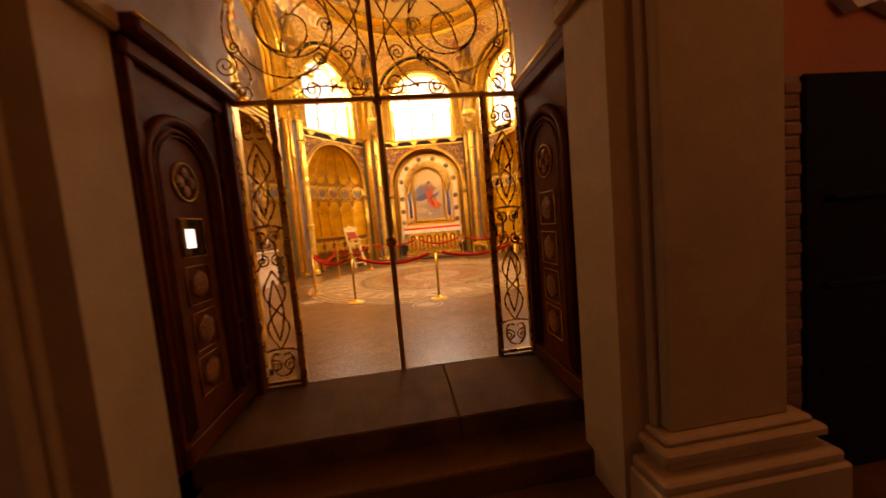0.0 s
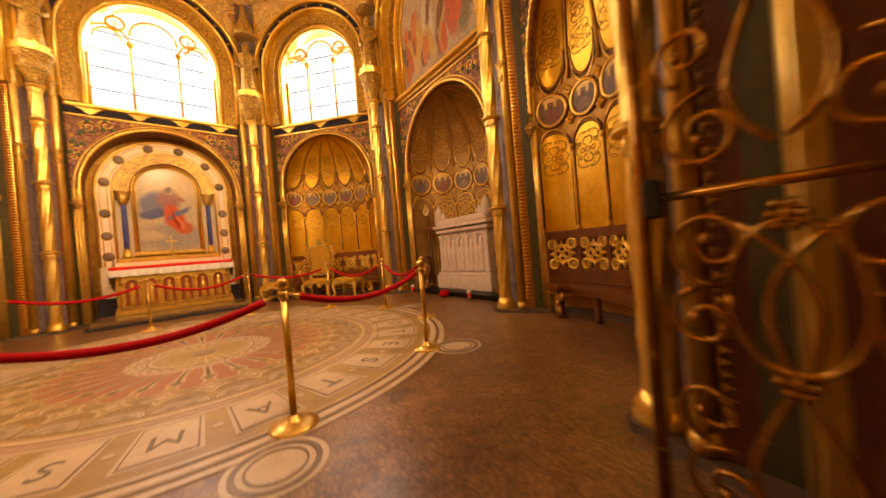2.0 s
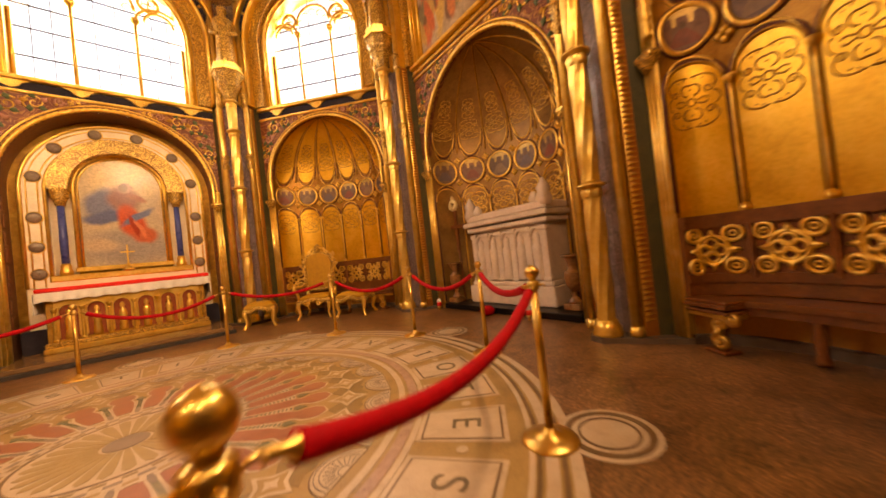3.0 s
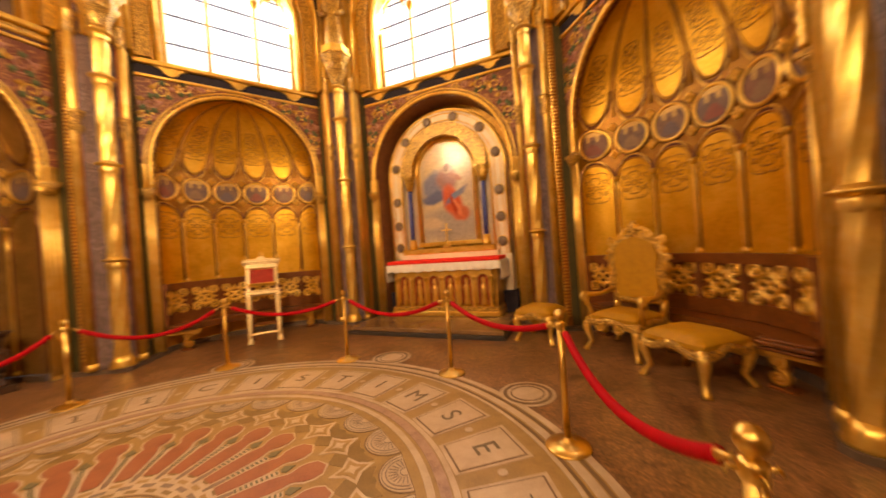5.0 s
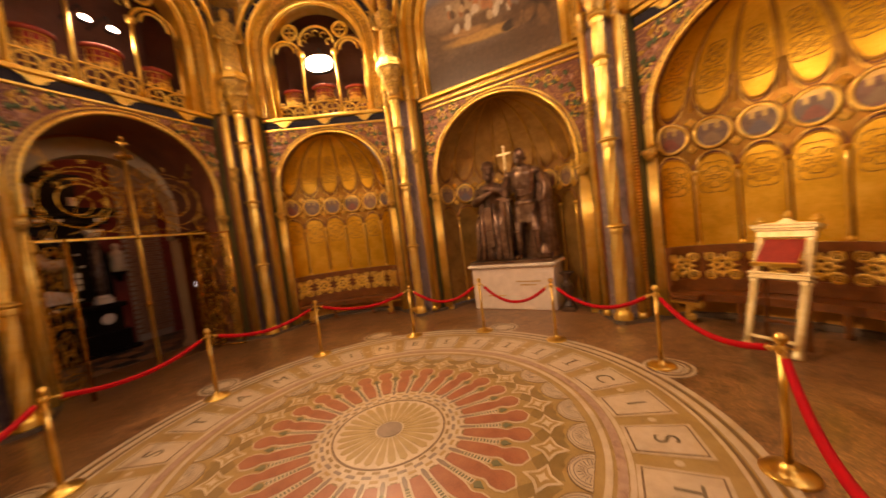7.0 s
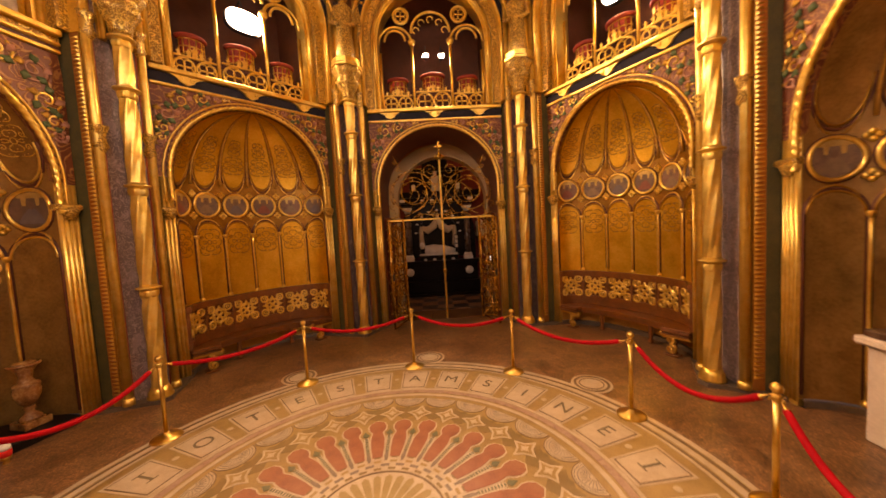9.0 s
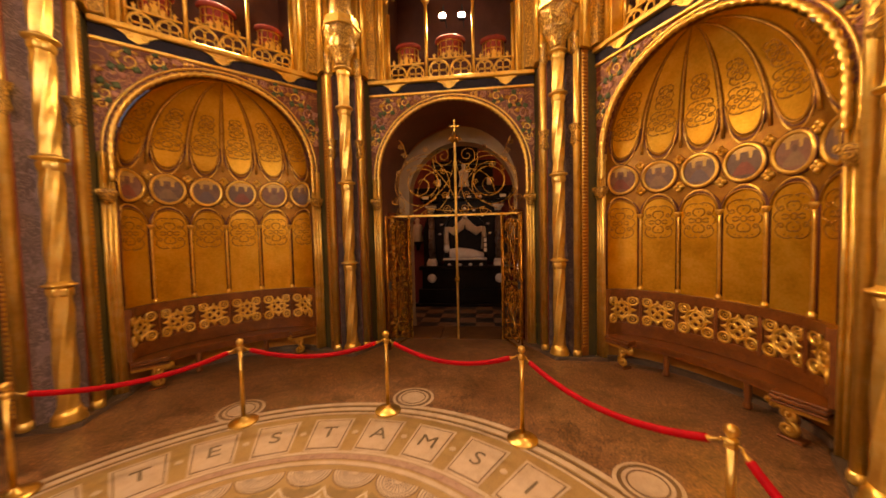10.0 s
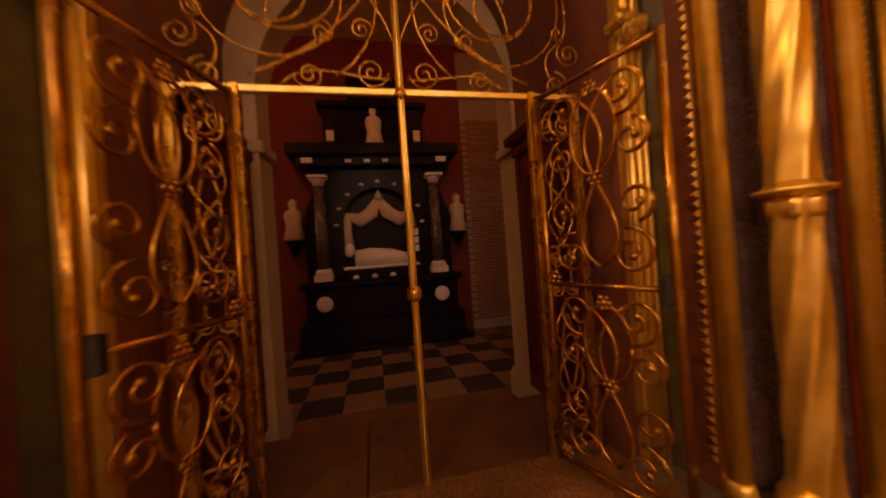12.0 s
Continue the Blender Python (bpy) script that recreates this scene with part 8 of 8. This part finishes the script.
VASE = surface("polished_brown_onyx", [(0.3, (0.07, 0.02, 0.008)), (0.5, (0.24, 0.1, 0.03)), (0.75, (0.5, 0.3, 0.12))], 4.0, (0.1, 0.22), 0.0, 0.04, 30.0, coat=0.4)


def vase(frame_m, x, y, mat, label):
    t = thing("marble_vase", frame_m @ Matrix.Translation((x, y, 0.1 if mat is VASE else 0.0)) @ Matrix.Diagonal((0.76, 0.76, 0.93, 1)), label, "vase", "marble vases")
    Geo().box(-0.17, 0.17, -0.17, 0.17, 0.0, 0.1, 0.012).make("square_foot", mat, t)
    Geo().lathe([(0.14, 0.1), (0.13, 0.14), (0.07, 0.18), (0.05, 0.22), (0.075, 0.25), (0.06, 0.28)], 22).make("stem", mat, t)
    Geo().lathe([(0.06, 0.28), (0.11, 0.33), (0.155, 0.42), (0.165, 0.5), (0.15, 0.56), (0.165, 0.575), (0.15, 0.59), (0.09, 0.62), (0.08, 0.68), (0.1, 0.76), (0.15, 0.82)], 26).make("bowl", mat, t)
    Geo().lathe([(0.15, 0.82), (0.19, 0.83), (0.195, 0.855), (0.16, 0.865), (0.1, 0.84), (0.07, 0.72)], 26).make("rim", mat, t)


for x_, y_ in ((-1.36, 0.74), (1.22, 0.86)):
    vase(ME, x_, y_, VASE, "polished brown onyx vase on a square foot beside the sarcophagus")
vase(MW, 1.14, 0.66, VASE_SHADED, "brown marble vase, shade in its colour, on the floor beside the bronze statues")
stand = thing("processional_cross", ME @ Matrix.Translation((-1.3, 0.78, 0.08)), "dark wooden processional cross with a pale carved wreath top", "cross")
Geo().tube([(0.0, 0.12, 0.0), (0.0, 0.1, 1.5)], 0.025, 9).make("pole", WOOD, stand)
Geo().box(-0.035, 0.035, 0.06, 0.12, 1.05, 1.9, 0.008).make("upright", WOOD, stand)
Geo().box(-0.3, 0.3, 0.065, 0.115, 1.52, 1.59, 0.008).make("crossbar", WOOD, stand)
g = Geo()
g.tube([(0.09 * math.cos(a), 0.05, 2.0 + 0.075 * math.sin(a)) for a in (2 * math.pi * k / 16 for k in range(16))], 0.04, 8, True, lobes=4, depth=0.2, twist=30)
g.lathe([(0.05, 1.88), (0.07, 1.92), (0.03, 1.95)], 10, (0, 0.06, 0))
g.lathe([(0.03, 2.1), (0.045, 2.14), (0.01, 2.19)], 10, (0, 0.05, 0))
g.make("carved_wreath", CREAM_PAINT, stand)


def jar(x, y):
    t = thing("votive_candle", ME @ Matrix.Translation((x, y, 0)) @ Matrix.Diagonal((0.75, 0.75, 0.75, 1)), "small red and white glass votive candle on the floor", "candle", "votive candles")
    Geo().lathe([(0.04, 0.0), (0.035, 0.01), (0.03, 0.04), (0.055, 0.06), (0.06, 0.1)], 14).make("foot", BRASS, t)
    Geo().lathe([(0.06, 0.1), (0.066, 0.16), (0.063, 0.2)], 14).make("red_glass", RED_CLOTH, t)
    Geo().lathe([(0.063, 0.2), (0.06, 0.25), (0.04, 0.28), (0.01, 0.285)], 14).make("white_lid", CLOTH, t)


jar(-1.5, 0.36)
jar(0.75, 0.36)
lamp = thing("votive_lamp", ME @ Matrix.Translation((-0.12, 0.36, 0)), "dark red glass grave lamp lying on the floor", "lamp")
Geo().lathe([(0.03, 0.0), (0.1, 0.02), (0.13, 0.08), (0.1, 0.14), (0.04, 0.16)], 18).make("red_glass", VELVET, lamp)
wreath = thing("wreath", ME @ Matrix.Translation((0.36, 0.6, 0.0)) @ Matrix.Rotation(radians(-62), 4, "X"), "dried golden wreath leaning against the sarcophagus", "wreath")
g = Geo()
random.seed(5)
for k in range(90):
    a = random.random() * 2 * math.pi
    r = 0.17 + random.uniform(-0.06, 0.06)
    p = Vector((r * math.cos(a), 0.2 + r * math.sin(a), random.uniform(-0.03, 0.05)))
    q = p + Vector((random.uniform(-0.07, 0.07), random.uniform(-0.07, 0.07), random.uniform(0, 0.05)))
    g.tube([p, (p + q) / 2 + Vector((0, 0, 0.015)), q], [0.006, 0.022, 0.004], 5, flat=0.35)
g.make("dried_leaves", GOLD_DEEP, wreath)
Geo().tube([(0.17 * math.cos(a), 0.2 + 0.17 * math.sin(a), 0) for a in (2 * math.pi * k / 24 for k in range(24))], 0.045, 8, True).make("hoop", WOOD, wreath)

# ---- gilded throne, stools and lectern ----
def curvy_leg(g, x, y, h, s=1.0, dx=0.0, dy=0.0):
    g.tube([(x, y, h), (x + 0.03 * dx, y + 0.03 * dy, h * 0.75), (x - 0.005 * dx, y - 0.005 * dy, h * 0.3), (x + 0.035 * dx, y + 0.035 * dy, 0.03), (x + 0.05 * dx, y + 0.05 * dy, 0.0)], [0.05 * s, 0.045 * s, 0.026 * s, 0.03 * s, 0.034 * s], 8)


def pillow(w, d, z, h):
    g = Geo()

    def top(u, v):
        x, y = 2 * u - 1, 2 * v - 1
        b = (1 - x ** 6) * (1 - y ** 6)
        return Vector((x * w / 2 * (1 - 0.02 * y * y), y * d / 2, z + h * b))
    g.grid(top, 14, 14)
    g.box(-w / 2, w / 2, -d / 2, d / 2, z - 0.06, z + 0.002, 0.01)
    return g


def throne(m):
    t = thing("gilded_armchair", m, "carved gilded armchair with ochre upholstered seat and back", "armchair")
    pillow(0.62, 0.58, 0.47, 0.06).make("seat", CUSHION, t)
    g = Geo()
    for k in range(4):
        x0, y0, x1, y1 = ((-0.34, -0.32, 0.34, -0.32), (0.34, -0.32, 0.34, 0.3), (0.34, 0.3, -0.34, 0.3), (-0.34, 0.3, -0.34, -0.32))[k]
        n = 12
        g.tube([(x0 + (x1 - x0) * j / n, y0 + (y1 - y0) * j / n, 0.40 - 0.035 * math.sin(math.pi * j / n * 3) * 0.5) for j in range(n + 1)], 0.045, 8, flat=0.6)
    g.make("seat_rail", GOLD_CARVED, t)
    for sx in (-1, 1):
        for sy in (-1, 1):
            g = Geo()
            curvy_leg(g, sx * 0.31, sy * 0.29, 0.4, 1.1, sx, sy)
            g.make("leg", GOLD, t)
        g = Geo()
        g.tube([(sx * 0.34, -0.2, 0.42), (sx * 0.36, -0.22, 0.55), (sx * 0.4, -0.27, 0.68), (sx * 0.4, -0.2, 0.72), (sx * 0.37, 0.05, 0.7), (sx * 0.32, 0.27, 0.76)], [0.035, 0.03, 0.04, 0.04, 0.03, 0.03], 8)
        g.make("armrest", GOLD, t)
    back = [(-0.3, 0.62), (-0.34, 0.8), (-0.31, 1.0), (-0.35, 1.2), (-0.28, 1.36), (-0.15, 1.43), (0, 1.47), (0.15, 1.43), (0.28, 1.36), (0.35, 1.2), (0.31, 1.0), (0.34, 0.8), (0.3, 0.62)]
    Geo().prism([(x * 0.86, z if z > 0.7 else z + 0.03) for x, z in back][::-1], 0.27, 0.33).make("back_cushion", CUSHION, t)
    g = Geo()
    g.tube([(x, 0.3 + 0.02, z) for x, z in back] + [(0, 0.32, 0.6)], 0.05, 8, True, lobes=3, depth=0.25, twist=22)
    g.make("back_frame", GOLD_CARVED, t)
    for s in (-1, 1):
        Geo().tube([(s * x, 0.31, z) for x, z in spiral(0.1, 1.5, 0.09, 1.3, 200, -1, 16)], 0.025, 6).make("crest_volute", GOLD, t)
        Geo().tube([(s * 0.32, 0.32, 0.64), (s * 0.31, 0.31, 0.4)], 0.04, 7).make("back_post", GOLD, t)
        Geo().lathe([(0.02, -0.05), (0.06, 0), (0.02, 0.05)], 8, (s * 0.34, 0.31, 1.28), lobes=5, depth=0.15).make("back_rosette", GOLD, t)
        for k, (x, z, r, st) in enumerate(((0.35, 0.86, 0.055, 0), (0.34, 1.06, 0.05, 90), (0.38, 1.16, 0.06, 0), (0.31, 1.4, 0.07, 60), (0.2, 1.48, 0.05, 90), (0.26, 0.66, 0.06, -90))):
            Geo().tube([(s * p, 0.3, q) for p, q in spiral(x, z, r, 1.3, st, -1 if k % 2 else 1, 14, 0.2)], [0.024 - 0.01 * j / 14 for j in range(15)], 6).make("carved_curl", GOLD, t)
        Geo().tube([(s * 0.4, y, z) for y, z in spiral(-0.25, 0.68, 0.065, 1.4, 90, 1, 16, 0.2)], [0.034 - 0.014 * j / 16 for j in range(17)], 7).make("arm_volute", GOLD, t)
        Geo().lathe([(0.02, -0.06), (0.06, 0), (0.02, 0.05)], 8, (s * 0.33, -0.31, 0.36), lobes=5, depth=0.18).make("knee_leaf", GOLD_CARVED, t)
        Geo().tube([(s * p, -0.34, q) for p, q in spiral(0.12, 0.35, 0.06, 1.2, 0, -1, 14, 0.2)], 0.018, 6).make("apron_scroll", GOLD, t)
    g = Geo()
    g.lathe([(0.05, 1.46), (0.08, 1.52), (0.05, 1.58), (0.06, 1.62), (0.01, 1.68)], 10, (0, 0.31, 0), lobes=5, depth=0.15)
    g.make("crest", GOLD_CARVED, t)
    return t


def stool(m, w, d):
    t = thing("upholstered_stool", m, "gilded stool with ochre damask cushion and curved legs", "stool", "gilded stools")
    pillow(w, d, 0.46, 0.07).make("seat", CUSHION, t)
    g = Geo()
    for k in range(4):
        x0, y0, x1, y1 = ((-w / 2, -d / 2, w / 2, -d / 2), (w / 2, -d / 2, w / 2, d / 2), (w / 2, d / 2, -w / 2, d / 2), (-w / 2, d / 2, -w / 2, -d / 2))[k]
        n = 12
        g.tube([(x0 + (x1 - x0) * j / n, y0 + (y1 - y0) * j / n, 0.38 - 0.03 * math.sin(math.pi * j / n * 3)) for j in range(n + 1)], 0.042, 8, flat=0.6)
    g.make("rail", GOLD_CARVED, t)
    for sx in (-1, 1):
        for sy in (-1, 1):
            g = Geo()
            curvy_leg(g, sx * (w / 2 - 0.04), sy * (d / 2 - 0.04), 0.4, 1.15, sx, sy)
            g.lathe([(0.02, -0.04), (0.05, 0.0), (0.02, 0.04)], 8, (sx * (w / 2 - 0.01), sy * (d / 2 - 0.01), 0.33), lobes=5, depth=0.15)
            g.make("leg", GOLD, t)
    return t


FACE = math.atan2(-0.77, -0.64) + math.pi / 2
throne(Matrix.Translation((3.13, 4.08, 0)) @ Matrix.Rotation(FACE, 4, "Z"))
stool(Matrix.Translation((3.62, 3.22, 0)) @ Matrix.Rotation(math.atan2(-0.62, -0.78) + math.pi / 2, 4, "Z"), 0.64, 0.6)
stool(Matrix.Translation((2.03, 4.46, 0)) @ Matrix.Rotation(math.atan2(-0.94, -0.34) + math.pi / 2, 4, "Z"), 0.56, 0.54)

MNW, _ = FRAMES["northwest"]
# the front frame leans back; a pair of dark struts holds it up
lect = thing("lectern", MNW @ Matrix.Translation((0.083, -0.14, 0)) @ Matrix.Rotation(radians(-9), 4, "Z"), "tall cream and gilt leaning lectern stand with a red padded rest", "lectern")
LEAN = Matrix.Rotation(radians(-18), 4, "X")
for sx in (-1, 1):
    g = Geo()
    g.lathe([(0.034, 0.09), (0.038, 0.3), (0.042, 0.86)], 20, (sx * 0.24, 0, 0), lobes=8, depth=0.09)
    g.lathe([(0.046, 0.0), (0.05, 0.02), (0.05, 0.06), (0.042, 0.075), (0.046, 0.09), (0.034, 0.1)], 12, (sx * 0.24, 0, 0.004))
    g.box(sx * 0.24 - 0.046, sx * 0.24 + 0.046, -0.046, 0.046, 0.85, 0.9, 0.01)
    g.make("leg", CREAM_PAINT, lect, "", LEAN)
    g = Geo()
    g.box(sx * 0.235 - 0.034, sx * 0.235 + 0.034, -0.03, 0.03, 0.97, 1.42, 0.006)
    g.tube([(sx * 0.235, -0.034, 1.02), (sx * 0.235, -0.034, 1.38)], 0.014, 6)
    g.make("upper_post", CREAM_PAINT, lect, "", LEAN)
    Geo().tube([(sx * 0.2, 0.43, 1.24), (sx * 0.2, 0.4, 0.6), (sx * 0.2, 0.37, 0.0)], 0.022, 8).make("back_strut", WOOD, lect, "dark wooden strut")
for z0, z1, o in ((0.9, 0.925, 0.02), (0.925, 0.955, 0.0), (0.955, 0.98, 0.025)):
    Geo().box(-0.28 - o, 0.28 + o, -0.045 - o, 0.045 + o, z0, z1, 0.007).make("middle_rail", CREAM_PAINT, lect, "", LEAN)
Geo().box(-0.22, 0.22, -0.02, 0.02, 0.16, 0.2, 0.008).make("stretcher", CREAM_PAINT, lect, "", LEAN)
Geo().box(-0.2, 0.2, 0.36, 0.4, 0.28, 0.32, 0.008).make("back_stretcher", WOOD, lect)
for z0, z1, o in ((1.42, 1.5, 0.0), (1.5, 1.525, 0.02), (1.525, 1.56, 0.045), (1.56, 1.575, 0.055)):
    Geo().box(-0.275 - o, 0.275 + o, -0.04 - o, 0.04, z0, z1, 0.006).make("cornice", CREAM_PAINT, lect, "", LEAN)
g = Geo()
g.prism([(-0.28, 1.575), (0.28, 1.575), (0.26, 1.6), (0.1, 1.61), (0.0, 1.67), (-0.1, 1.61), (-0.26, 1.6)], -0.02, 0.03)
g.make("pediment", CREAM_PAINT, lect, "", LEAN)
for x, z in ((-0.26, 1.6), (0.0, 1.66), (0.26, 1.6)):
    Geo().lathe([(0.02, 0), (0.045, 0.02), (0.05, 0.04), (0.025, 0.06), (0.03, 0.075), (0.004, 0.1)], 10, (x, 0, z), lobes=5, depth=0.1).make("knob", GOLD, lect, "", LEAN)
rest = Matrix.Translation((0, -0.06, 1.235)) @ Matrix.Rotation(radians(-26), 4, "X")
Geo().box(-0.2, 0.2, -0.02, 0.02, -0.19, 0.19, 0.016).make("red_rest", CHAIR_RED, lect, "red velvet pad", LEAN @ rest)
Geo().box(-0.225, 0.225, -0.05, 0.02, -0.215, -0.185, 0.008).make("ledge", GOLD, lect, "", LEAN @ rest)

# ---- lamps in the galleries ----
def floodlight(key, x, y, z, size, power, aim):
    m, _ = FRAMES[key]
    t = thing("floodlight", m @ Matrix.Translation((x, y, z)), "bright floodlight fixed in the gallery arch", "lamp", "gallery lamps")
    face = [(size * math.copysign(abs(math.cos(a)) ** 0.75, math.cos(a)), 0.66 * size * math.copysign(abs(math.sin(a)) ** 0.75, math.sin(a))) for a in (2 * math.pi * k / 28 for k in range(28))]
    Geo().prism([(1.08 * p, 1.08 * q) for p, q in face][::-1], 0.03, 0.14).make("housing", LEAD, t)
    Geo().prism(face[::-1], 0.016, 0.03).make("lens", LAMP_GLOW, t)
    Geo().tube([(0, 0.06, size * 0.7), (0, 0.2, size * 0.7 + 0.25), (0, 0.9, size * 0.7 + 0.25)], 0.015, 6).make("arm", LEAD, t)
    p = m @ Vector((x, y - 0.02, z))
    data = bpy.data.lights.new("floodlight_beam", "AREA")
    data.shape, data.size, data.size_y, data.energy, data.color = "RECTANGLE", 2 * size, 1.3 * size, power, (1.0, 0.78, 0.5)
    data.spread = radians(120)
    ob = new("floodlight_beam", data)
    ob.matrix_world = look(p, aim)


floodlight("southeast", 0.12, 0.86, 6.5, 0.31, LAMP_POWER * 1.1, (-3.7, 0.9, 2.9))
floodlight("southwest", -0.03, 0.86, 6.5, 0.31, LAMP_POWER * 0.85, (0.9, 5.0, 3.0))
floodlight("south", -0.14, 0.9, 6.47, 0.07, LAMP_POWER * 0.12, (0, 2.5, 2))
floodlight("south", 0.24, 0.9, 6.45, 0.07, LAMP_POWER * 0.12, (0, 2.5, 2))
